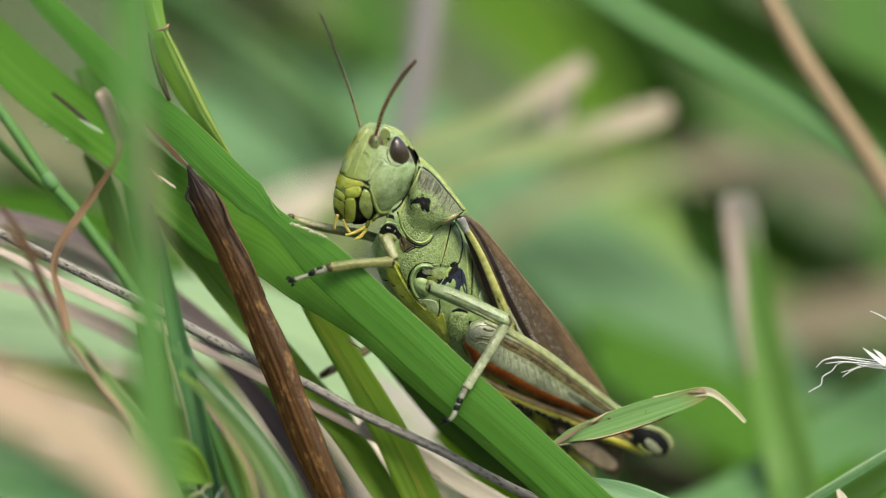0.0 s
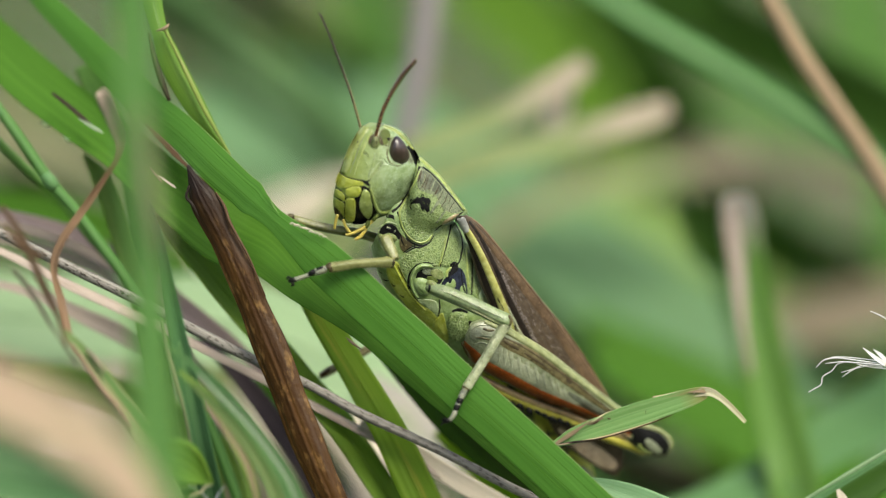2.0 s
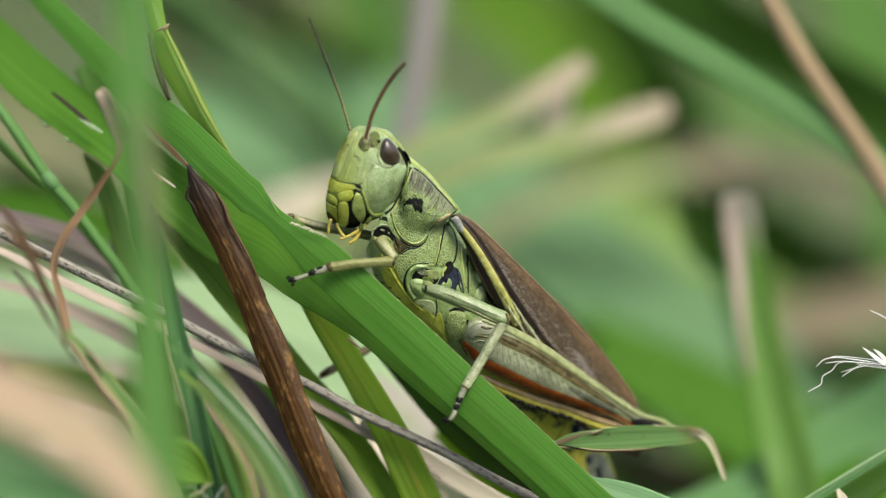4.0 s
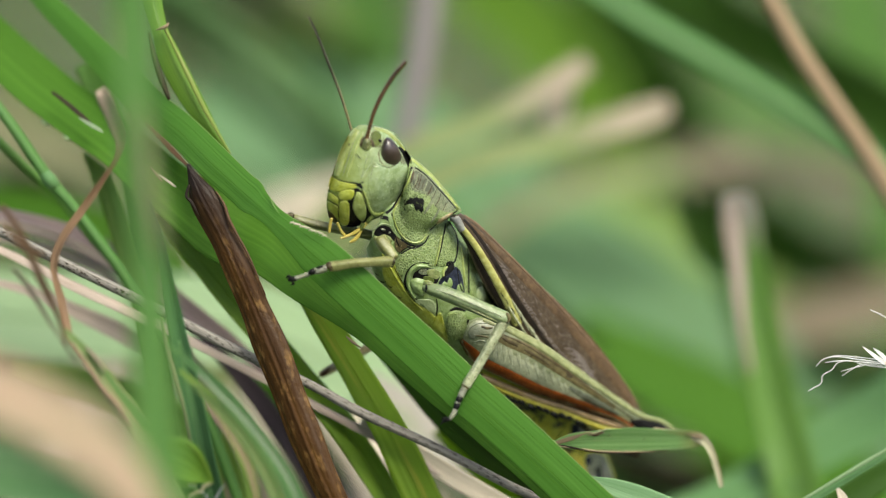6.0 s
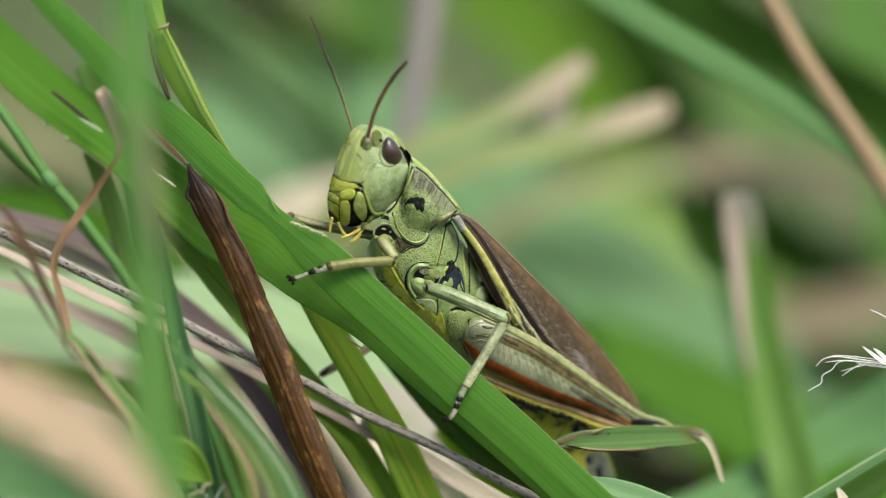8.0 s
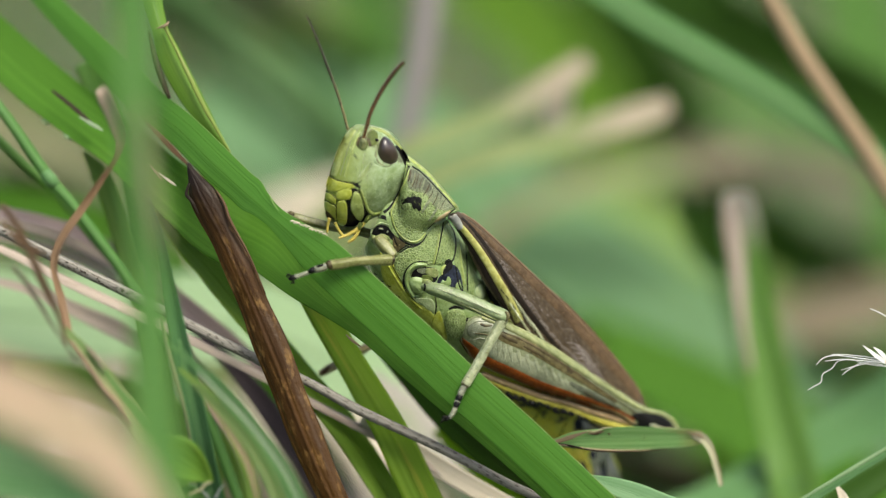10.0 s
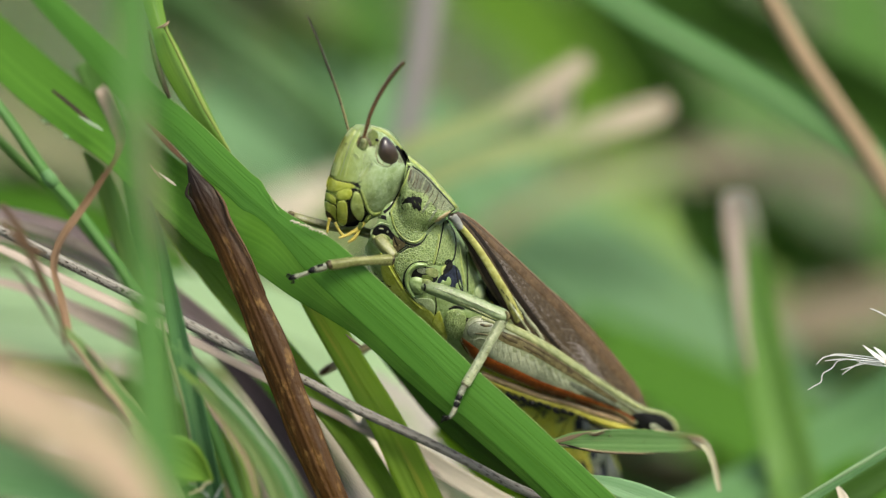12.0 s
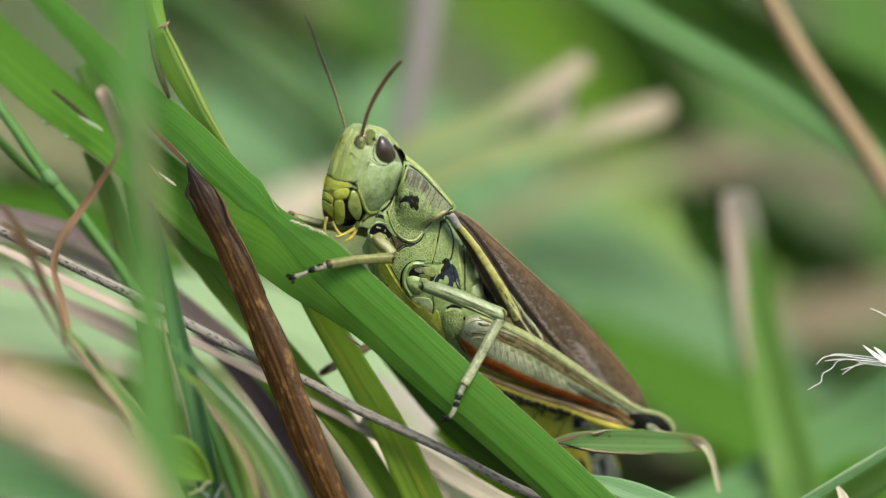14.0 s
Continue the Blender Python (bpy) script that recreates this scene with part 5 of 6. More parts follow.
for a, b in (((649, 380, 4.6), (641, 392, 4.4)), ((634, 393, 4.2), (630, 405, 3.8))):
    part("palp_base", rod([(on_body(*a[:2], -1.6), a[2] * STEP), (on_body((a[0] + b[0]) / 2, (a[1] + b[1]) / 2, -1.65), a[2] * 0.9 * STEP), (on_body(*b[:2], -1.6), b[2] * 0.8 * STEP)], 5, 12), HOLLOW, head, "dark olive base of the palp")


def feeler(rows, material, label, joints, s0, s1):
    """A jointed feeler: beads on a thin tapering rod."""
    a = spline(rows, 24)
    n = len(a) - 1
    path = []
    for i in range(joints * 4 + 1):
        x, y, r = a[min(n, round(i / (joints * 4) * n))]
        f = (0.72, 1.0, 1.08, 1.0)[i % 4]
        path.append((on_body(x, y, s0 + (s1 - s0) * i / (joints * 4)), r * f * STEP))
    base = path[0][0]
    return part("antenna", rod(path, 1, 10), material, hopper, label, Matrix.Translation(base))


antenna_near = feeler([(637, 246, 3.6), (644, 218, 3.6), (651, 195, 3.8), (667, 162, 4.1), (687, 131, 4.2), (708, 107, 3.4)], ANTENNA, "dark brown antenna ringed with tan joints", 25, -1.9, -2.8)
antenna_far = feeler([(611, 232, 2.8), (602, 200, 2.7), (590, 162, 2.6), (571, 112, 2.5), (551, 62, 2.3), (535, 27, 1.7)], ANTENNA_DARK, "thin blackish antenna with pale joints", 35, 0.8, 0.8)

# thorax
thorax = part("thorax", skinned(loft(THORAX_ROWS)), GREEN, hopper)
pronotum_core = loft([(716, 271, 700, 366, 1.7, 0), (727, 281, 698, 392, 2.35, 0), (751, 301, 700, 412, 2.65, 0), (781, 333, 728, 416, 2.7, 0), (804, 361, 748, 400, 2.6, 0), (808, 369, 775, 384, 2.3, 0)])
pronotum = part("pronotum", skinned(pronotum_core), GREEN_PIT, hopper)
part("side_lobe", plate([(714, 296), (735, 300), (760, 322), (788, 348), (800, 366), (784, 380), (764, 394), (749, 411), (740, 424), (727, 429), (710, 423), (694, 404), (686, 375), (700, 343), (709, 318)], 0.22, 0.25, smooth=5), GREEN_PIT, pronotum, "pitted green side lobe")
part("shoulder", plate([(715, 292), (732, 297), (750, 308), (770, 327), (790, 348), (801, 364), (784, 372), (765, 366), (757, 354), (748, 342), (733, 338), (716, 328)], 0.05, 0.8), OLIVE, pronotum, "wrinkled grey-olive shoulder")
part("shoulder_patch", plate([(722, 300), (732, 301), (748, 315), (760, 330), (752, 340), (740, 332), (728, 332), (720, 320)], 0.02, 0.5), SHOULDER_GREY, pronotum, "grey patch on the shoulder")
part("black_mark", plate([(704, 353), (708, 348), (713, 350), (716, 345), (722, 348), (727, 344), (732, 347), (737, 346), (742, 352), (740, 361), (741, 370), (736, 373), (731, 367), (728, 371), (724, 364), (722, 358), (715, 356), (710, 359), (706, 361)], 0.015, 0, smooth=2), BLACK, pronotum, "jagged black mark on the side lobe")
part("mark_island", plate([(708, 360), (715, 358), (721, 361), (722, 367), (716, 370), (710, 367)], 0.05, 0.4, smooth=2), GREEN_PIT, pronotum, "speckled green island in the mark")
part("tan_corner", band([(764, 392, 2), (774, 385, 4.5), (784, 378, 4), (792, 372, 2)], 0.03), LEG_TAN, pronotum, "tan hind corner of the side lobe")
part("black_mark", seams([[(705, 362, 0.6), (706, 366, 1.0), (709, 370, 0.5)], [(722, 348, 0.8), (726, 341, 0.9), (730, 345, 0.6)]], 0.015), BLACK, pronotum)
part("green_dot", seams([[(727, 353, 0.3), (729, 356, 0.6), (731, 358, 0.3)], [(735, 357, 0.3), (737, 360, 0.5), (737, 363, 0.3)]], 0.015), HOLLOW, pronotum, "green dots in the black mark")
part("dark_wrinkle", seams([[(722, 298, 1), (720, 308, 2.6), (717, 320, 1)], [(730, 302, 0.5), (729, 316, 1.6), (723, 331, 0.5)], [(743, 312, 0.4), (738, 324, 0.9), (737, 334, 0.4)], [(756, 322, 0.4), (751, 334, 1.8), (744, 345, 0.6)], [(770, 337, 0.4), (767, 350, 0.9), (758, 364, 0.4)], [(784, 350, 0.3), (778, 360, 0.8), (774, 370, 0.3)], [(763, 329, 0.3), (759, 341, 0.9), (752, 352, 0.4)], [(777, 343, 0.3), (772, 356, 0.7), (765, 368, 0.3)], [(736, 306, 0.4), (733, 318, 1.2), (729, 333, 0.4)]], 0.01), LINE_BROWN, pronotum, "dark wrinkles down the shoulder")
part("keel", band([(716, 277, 2.2), (732, 289, 2.5), (752, 306.5, 2.5), (772, 329, 2.2), (788, 347.5, 2), (802, 365.5, 1.6)], 0.10), YELLOW_GREEN, pronotum, "pale yellow keel")
part("rim", band([(718, 300, 1.2), (713, 316, 1.4), (703, 338, 1.8), (691, 364, 2.2), (687, 376, 1.8), (694, 401, 1.6), (709, 420, 1.8), (726, 427, 2.0), (739, 422, 1.8), (748, 410, 1.2)], 0.06), YELLOW_GREEN, pronotum, "pale yellow rim of the side lobe")
part("ridge", seams([[(762, 344, 2), (752, 358, 3.4), (742, 374, 2)], [(772, 352, 1.6), (766, 370, 2.4), (754, 390, 1.4)], [(729, 303, 1), (727, 316, 1.8), (722, 328, 1)], [(747, 314, 1), (743, 326, 1.8), (739, 336, 1)]], 0.05), OLIVE, pronotum, "low wrinkles of the side lobe")
part("seam", seams([[(718, 292, 2.6), (713, 312, 1.6), (701, 338, 1.5), (686, 364, 2.2), (674, 375, 3.4)], [(664, 382, 4), (676, 384, 4), (684, 392, 2)], [(684, 374, 1.6), (690, 402, 2), (706, 424, 2.2), (726, 432, 2), (742, 427, 1.8), (751, 413, 1.4)],
                    [(724, 293, 1.8), (738, 302, 1.5), (752, 315, 1.3), (768, 332, 1.2), (784, 349, 1.0), (799, 366, 0.9)], [(752, 404, 0.9), (766, 391, 1), (786, 378, 1.4), (800, 368, 1.4)]]), BLACK, pronotum, "black seams along the collar")
part("flank_plate", plate([(700, 447), (718, 438), (742, 428), (752, 412), (765, 397), (776, 395), (772, 425), (762, 466), (745, 464), (728, 464), (712, 474), (702, 488), (692, 470)], 0.10, 0.5), GREEN_PIT, thorax, "pitted green flank plate")
part("flank_plate", plate([(784, 389), (794, 402), (799, 428), (796, 452), (784, 466), (766, 466), (770, 442), (776, 412)], 0.14, 0.5), GREEN_PIT, thorax)
part("flank_plate", plate([(803, 420), (814, 430), (819, 468), (821, 510), (813, 512), (806, 492), (801, 470), (799, 448)], 0.14, 0.5), GREEN_PIT, thorax)
part("flank_plate", plate([(824, 438), (836, 458), (843, 488), (854, 500), (851, 520), (838, 526), (827, 516), (823, 478)], 0.14, 0.5), GREEN_PIT, thorax)
# shade under the wing, painted as a black band on the flank
part("wing_shade", band([(800, 394, 2.5), (822, 428, 3.5), (846, 470, 4.5), (862, 515, 6), (884, 552, 8)], 0.02), BLACK, thorax, "black band painting the shade under the wing")
part("blue_patch", plate([(784, 471), (797, 466), (808, 475), (814, 498), (815, 516), (800, 512), (786, 502), (769, 502), (772, 489), (784, 480)], 0.04, 0.2), BLUE_BLACK, thorax, "blue-black patch on the flank")
part("green_lobe", plate([(774, 503), (779, 493), (784, 497), (788, 487), (793, 491), (794, 501), (786, 506)], 0.05, smooth=2), GREEN, thorax, "jagged green lobe on the dark patch")
part("green_lobe", plate([(803, 500), (810, 498), (813, 510), (808, 516), (802, 510)], 0.06), GREEN, thorax)
part("hook_ridge", seams([[(784, 467, 1.2), (778, 474, 2.2), (777, 484, 2)], [(808, 430, 1), (811, 460, 1.3), (816, 500, 1.1)], [(772, 412, 1.2), (768, 440, 1.4), (762, 466, 1.2)]], 0.12), YELLOW_GREEN, thorax, "pale ridges between the flank plates")
part("seam", seams([[(780, 391, 1.6), (777, 410, 1.5), (771, 440, 1.5), (764, 467, 1.6)], [(786, 387, 1.3), (798, 408, 1.5), (802, 430, 1.5), (798, 456, 1.7), (786, 469, 2.2)], [(820, 432, 1.0), (822, 470, 1.2), (823, 514, 1.6)], [(802, 470, 1), (806, 496, 1.4), (814, 516, 1.8)],
                    [(748, 470, 1), (728, 464, 1.4), (713, 480, 1.6), (711, 500, 1.4), (722, 522, 1.4)], [(702, 446, 1.4), (716, 437, 1.6), (726, 434, 1)], [(766, 524, 1.2), (768, 540, 1.5), (766, 556, 0.9)], [(768, 552, 0.9), (757, 574, 0.9)],
                    [(700, 488, 0.7), (716, 512, 0.9), (742, 536, 0.8)]]), BLACK, thorax, "black seams between the flank plates")
part("belly_plate", plate([(668, 466), (688, 462), (700, 488), (718, 516), (742, 538), (764, 556), (782, 594), (760, 588), (715, 548), (676, 500)], 0.05, 0.6), YELLOW, thorax, "yellow belly plate")
part("belly_plate", plate([(772, 548), (780, 566), (788, 600), (772, 602), (757, 576)], 0.10), YELLOW, thorax, "golden belly plate")
part("belly_plate", plate([(726, 528), (750, 526), (764, 532), (764, 552), (744, 540)], 0.06), GREEN_PALE, thorax)
part("belly_ridge", band([(668, 446, 1.2), (684, 472, 2.4), (702, 502, 2.8), (724, 530, 2.6), (742, 545, 1.2)], 0.05), YELLOW, thorax, "yellow ridge along the belly")
part("belly_fleck", seams([[(664, 494, 0.5), (670, 497, 1.3), (676, 496, 0.5)], [(680, 502, 0.4), (685, 506, 1.1), (688, 504, 0.4)], [(656, 480, 0.3), (660, 484, 0.9), (664, 484, 0.3)], [(696, 520, 0.3), (701, 524, 0.8), (705, 524, 0.3)]], 0.02), BLACK, thorax, "black flecks on the belly")
part("flank_bulb", plate([(838, 506), (848, 501), (854, 511), (852, 524), (843, 528), (836, 519)], 0.22, 0.7), GREEN_PALE, thorax, "small pale bulb under the wing")
part("coxa_ring", band([(750, 467, 3), (730, 467, 3.6), (717, 482, 4), (716, 502, 3.8), (728, 522, 3.2)], 0.25), GREEN, thorax, "green collar round the leg socket")
# no real recess: the socket's darkness is a flat black plate
part("socket", plate([(726, 478), (742, 471), (764, 472), (772, 482), (766, 498), (748, 498), (724, 494)], 0.02, 0), BLACK, thorax, "black patch painting the shade in the leg socket")
part("socket_fold", plate([(733, 476), (744, 471), (752, 476), (748, 482), (738, 482)], 0.06), OLIVE, thorax, "olive fold in the leg socket")
part("socket_fold", plate([(750, 473), (766, 473), (772, 482), (766, 490), (754, 486), (748, 481)], 0.04), LEG, thorax, "greenish fold in the leg socket")
part("socket_fold", plate([(742, 486), (752, 485), (762, 492), (756, 500), (744, 497)], 0.05), HOLLOW, thorax)
part("socket_line", seams([[(752, 462, 0.8), (735, 462, 1.2), (716, 474, 1.3), (709, 492, 1.3), (712, 512, 1.2), (728, 530, 0.8)]], 0.02), BLACK, thorax, "black line round the socket")
part("blue_patch", plate([(782, 462), (790, 456), (796, 462), (796, 472), (788, 480), (777, 488), (776, 480), (784, 472)], 0.03, 0.2), BLACK, thorax)
part("coxa", plate([(719, 493), (731, 488), (746, 493), (750, 506), (743, 520), (730, 517), (720, 507)], 0.40, 0.8, edge=0.3), GREEN, thorax, "yellow-green hip of the middle leg")
part("hind_coxa", plate([(787, 550), (800, 544), (816, 549), (821, 568), (818, 590), (801, 597), (786, 586), (783, 566)], 0.30, 0.5), GREEN_PIT, thorax, "green hip of the hind leg")
part("hind_coxa_mark", seams([[(790, 545, 2), (803, 541, 3.4), (818, 545, 2.4)], [(823, 560, 3), (824, 578, 3), (820, 592, 3)]], 0.03), BLACK, thorax, "black edge of the hind hip")
# crevice round the fore hip darkened with a black plate
part("coxa_mark", plate([(653, 412), (657, 403), (668, 396), (682, 400), (692, 412), (690, 424), (683, 416), (670, 412), (660, 416)], 0.02, 0), BLACK, thorax, "black patch painting the dark crevice round the fore hip")
part("coxa_ridge", band([(651, 416, 0.8), (655, 403, 1.1), (668, 393.5, 1.2), (684, 397, 1.0)], 0.08), GREEN_PALE, thorax, "pale rim over the fore hip")
# two pale knobs imitate highlights on the black
part("coxa_fold", knob(670, 404, 5, 2.2, 12, 0.16), FEMUR_PALE, thorax, "whitish knob painting a highlight in the hollow")
part("coxa_fold", knob(681, 409, 2, 2.6, 20, 0.14), FEMUR_PALE, thorax)
part("coxa_fold", knob(677, 421, 13, 7.5, 18, 0.3), LEG, thorax, "tan-green fold of the fore hip")
part("coxa_fold", knob(659, 423, 9, 6.5, 60, 0.3), LEG, thorax)
part("neck_plate", plate([(678, 382), (685, 380), (690, 400), (702, 420), (694, 416), (682, 400)], 0.08), GREEN, thorax, "green neck plate")
# shadow behind the fore hip, painted as a brown plate and black lines
part("painted_shadow", plate([(692, 414), (702, 423), (714, 431), (706, 440), (697, 444), (690, 432)], 0.02, 0.3), FEMUR_BROWN, thorax, "brown patch painting the shadow behind the fore hip")
part("painted_shadow_line", seams([[(691, 412, 1), (694, 424, 1.6), (699, 434, 1)], [(698, 446, 0.8), (708, 438, 1.4), (722, 430, 0.8)], [(712, 432, 1), (724, 436, 1.4), (740, 430, 0.9)], [(690, 470, 0.6), (700, 488, 0.8), (712, 506, 0.6)]], 0.02), BLACK, thorax)

# abdomen and wings
abdomen_bm = loft([(872, 520, 800, 620, 2.0, 0.8), (950, 612, 870, 705, 2.0, 0.9), (1010, 692, 935, 775, 1.9, 0.9), (1070, 766, 1005, 830, 1.6, 0.9), (1094, 812, 1046, 852, 1.1, 0.9), (1104, 846, 1080, 862, 0.4, 0.9)], 6, square=2.2)
SKINS.clear()
abdomen = part("abdomen", skinned(abdomen_bm), YELLOW_SPOT, hopper, "yellow abdomen with black marks", Matrix.Translation(on_body(850, 560, 0.8)))
part("grey_segment", plate([(1044, 788), (1076, 786), (1090, 812), (1100, 844), (1084, 856), (1058, 846), (1048, 820)], 0.04, 0.3), BLUE_GREY, abdomen, "greenish grey end segments")
part("segment_edge", seams([[(925, 660, 1), (908, 700, 1.6), (890, 716, 1)], [(965, 700, 1), (948, 734, 1.6), (930, 754, 1)], [(1004, 736, 1), (990, 768, 1.6), (974, 786, 1)], [(1046, 770, 1), (1032, 796, 1.8), (1018, 814, 1)], [(1082, 796, 1), (1066, 820, 1.6), (1052, 834, 1)]], 0.03), HOLLOW, abdomen, "dark edges of the segments")
part("dark_spot", plate([(1016, 738), (1028, 734), (1034, 744), (1030, 756), (1018, 754)], 0.03, 0.2), BLUE_BLACK, abdomen, "blue-black spots")
part("dark_spot", plate([(1044, 794), (1052, 792), (1056, 802), (1048, 806)], 0.03, 0.2), BLUE_BLACK, abdomen)
part("dark_spot", plate([(1064, 810), (1072, 812), (1076, 830), (1070, 842), (1062, 832)], 0.03, 0.2), BLUE_BLACK, abdomen)
part("yellow_patch", plate([(1022, 792), (1034, 790), (1042, 808), (1050, 830), (1042, 838), (1030, 822)], 0.05, 0.4), GOLD, abdomen, "bright yellow patch on the side")
part("dark_spot", plate([(1028, 812), (1034, 810), (1044, 836), (1040, 842), (1032, 828)], 0.08, 0.2), BLUE_BLACK, abdomen)
part("white_spot", plate([(1054, 826), (1062, 820), (1066, 834), (1062, 846), (1055, 842)], 0.05, 0.3), WING_PALE, abdomen, "whitish spot")
part("white_spot", plate([(1074, 800), (1082, 802), (1090, 826), (1084, 834), (1077, 818)], 0.05, 0.3), WING_PALE, abdomen, "whitish spot")
part("white_spot", plate([(1031, 738), (1040, 736), (1044, 748), (1036, 756), (1031, 750)], 0.05, 0.3), WING_PALE, abdomen, "whitish spot")
SKINS.clear()
WING_ROOT = on_body(802, 376, -1.8)
wing_bm = loft([(806, 372, 790, 380, 0.4, -1.9), (836, 389, 815, 420, 0.5, -2.1), (882, 428, 850, 490, 0.55, -2.2), (917, 459, 890, 545, 0.55, -2.3), (994, 530, 945, 620, 0.55, -2.2), (1050, 588, 995, 690, 0.5, -2.1), (1092, 631, 1040, 740, 0.45, -2.0), (1132, 684, 1092, 768, 0.4, -1.9), (1150, 730, 1126, 782, 0.3, -1.8), (1154, 762, 1145, 786, 0.12, -1.8)], 6, square=1.7)
wing = part("forewing", skinned(wing_bm), WING, hopper, "folded brown forewing with a yellow stripe", Matrix.Translation(WING_ROOT))
part("dark_field", band([(812, 383, 2.5), (830, 400, 3.5), (853, 429, 4.5), (878, 465, 5), (899, 498, 5.5), (919, 527, 6), (941, 556, 6), (966, 586, 5), (990, 615, 4), (1012, 645, 2)], 0.02), WING_DARK, wing, "blackish field beside the stripe")
part("warm_border", band([(824, 390, 3), (870, 430, 6), (912, 469, 8), (952, 503, 10), (1000, 546, 12), (1052, 600, 13), (1096, 650, 11), (1132, 696, 6)], 0.02), WING_WARM, wing, "warm brown border of the wing")
part("dark_field", band([(806, 400, 3), (830, 436, 5), (858, 484, 6), (886, 530, 6), (900, 560, 4)], 0.02), WING_DARK, wing)
part("wing_root", band([(788, 381, 6), (797, 383, 8), (806, 393, 7), (812, 402, 5)], 0.22), WING_PALE, wing, "whitish root of the wing")
part("stripe", band([(805, 392, 4.6), (819, 408, 6), (842, 437, 6.8), (866, 473, 7.4), (887, 507, 8.2), (905, 537, 9), (918, 564, 8.4)], 0.10, keep=True), STRIPE, wing, "yellow stripe")
part("stripe_mark", seams([[(884, 508, 0.8), (890, 516, 1)], [(893, 518, 0.8), (899, 528, 1)], [(898, 536, 0.8), (903, 546, 1.1)], [(905, 534, 0.8), (911, 545, 1.1)], [(908, 552, 0.8), (914, 562, 1)]], 0.03), BLACK, wing, "black flecks on the stripe")
part("edge", band([(812, 375, 1.2), (836, 390, 1.6), (882, 429.5, 1.8), (917, 460.5, 2), (994, 531, 2.2), (1050, 589, 2.4), (1092, 632, 2.2), (1134, 685, 1.4), (1156, 735, 0.8)], 0.08), WING_EDGE, wing, "tan leading edge")


def wing_veins():
    """Slender lengthwise veins with rows of pale slanting cross veins between them."""
    rng = random.Random(8)
    bm = bmesh.new()
    top = spline([(826, 398), (880, 446), (992, 550), (1086, 652), (1128, 708)], 8)
    low = spline([(838, 418), (905, 500), (970, 590), (1044, 690), (1098, 750)], 8)
    for f in (0.16, 0.36, 0.55, 0.75, 0.95):
        band([(*(top[i] + (low[i] - top[i]) * f), 0.5 + 0.25 * rng.random()) for i in range(0, len(top), 3)], 0.015, 5, into=bm)
    return bm


def vein_flecks():
    """Short cross veins: a close row beside the dark field, a fan towards the tip, and scattered flecks above."""
    rng = random.Random(9)
    bm = bmesh.new()
    row = spline([(884, 462), (916, 508), (950, 552), (985, 596), (1030, 640), (1076, 690)], 9)
    for i, (x, y) in enumerate(row[:-1]):
        f = i / len(row)
        x, y = x + rng.uniform(-1.5, 1.5), y + rng.uniform(-1.5, 1.5)
        lean, long = rng.uniform(0.5, 1.4), (7 + 10 * f) * rng.uniform(0.5, 1.2)
        band([(x - long * 0.45, y + long * 0.28 * lean, 0.4), (x, y, rng.uniform(1.2, 2.6) * (1.2 - 0.4 * f)), (x + long * 0.55, y + long * 0.5 * lean, 0.3)], 0.012, 3, into=bm)
    line = spline([(846, 424), (900, 478), (950, 532), (1000, 585), (1060, 655)], 8)
    for x, y in line:
        for _ in range(2):
            u, v = x + rng.uniform(-9, 12), y + rng.uniform(-9, 7)
            band([(u - 2, v - 1.5, 0.3), (u, v, rng.uniform(0.5, 1.0)), (u + 2.5, v + 2.5, 0.3)], 0.008, 2, into=bm)
    for k in range(9):
        x, y = 1002 + k * 6, 600 + k * 9
        band([(x, y, 0.8), (x + 16, y + 3, 2.2), (x + 42, y + 22, 0.5)], 0.02, 4, into=bm)
    return bm


part("pale_tip", band([(1030, 718, 4), (1066, 737, 13), (1096, 750, 18), (1124, 762, 16), (1142, 768, 7)], 0.03), WING_TIP, wing, "pale tan translucent tip")
tagged(part("vein_net", wing_veins(), WING_VEIN, wing, "fine greyish veins of the wing"), kind="stuff")
tagged(part("cross_vein", vein_flecks(), WING_LILAC, wing, "lilac-grey slanting cross veins"), kind="stuff")
comb = bmesh.new()
comb_rng = random.Random(4)
for k in range(9):
    x, y = 908 + k * 5.6, 528 + k * 7.6
    j = comb_rng.uniform(-1.5, 1.5)
    band([(x - 3 + j, y - 9, 0.6), (x + 5 + j, y + 3, 1.6), (x + 9 + j, y + 14, 0.7)], 0.12, 3, into=comb)
band([(900, 532, 1.2), (920, 561, 1.8), (943, 593, 1.6), (958, 613, 0.8)], 0.06, 4, into=comb)
tagged(part("vein_comb", comb, COMB_PALE, wing, "whitish comb of veins beside the stripe"), kind="stuff")

# hind leg
SKINS.clear()
HIP = on_body(826, 582, -3.0)
femur_bm = loft([(824, 562, 812, 602, 0.5, -3.0), (846, 556, 838, 636, 0.9, -3.2), (895, 567, 878, 657, 1.1, -3.3), (955, 597, 930, 678, 1.0, -3.3), (1010, 632, 990, 698, 0.85, -3.3), (1052, 660, 1040, 709, 0.7, -3.25), (1103, 693, 1092, 727, 0.55, -3.2), (1135, 712, 1122, 750, 0.55, -3.2), (1162, 718, 1146, 766, 0.65, -3.2), (1186, 731, 1172, 772, 0.6, -3.2), (1198, 748, 1192, 768, 0.3, -3.2)], 6, 36, 2.2)
femur = part("hind_thigh", skinned(femur_bm), FEMUR, hopper, "swollen grey-green hind thigh with a red underside", Matrix.Translation(HIP))
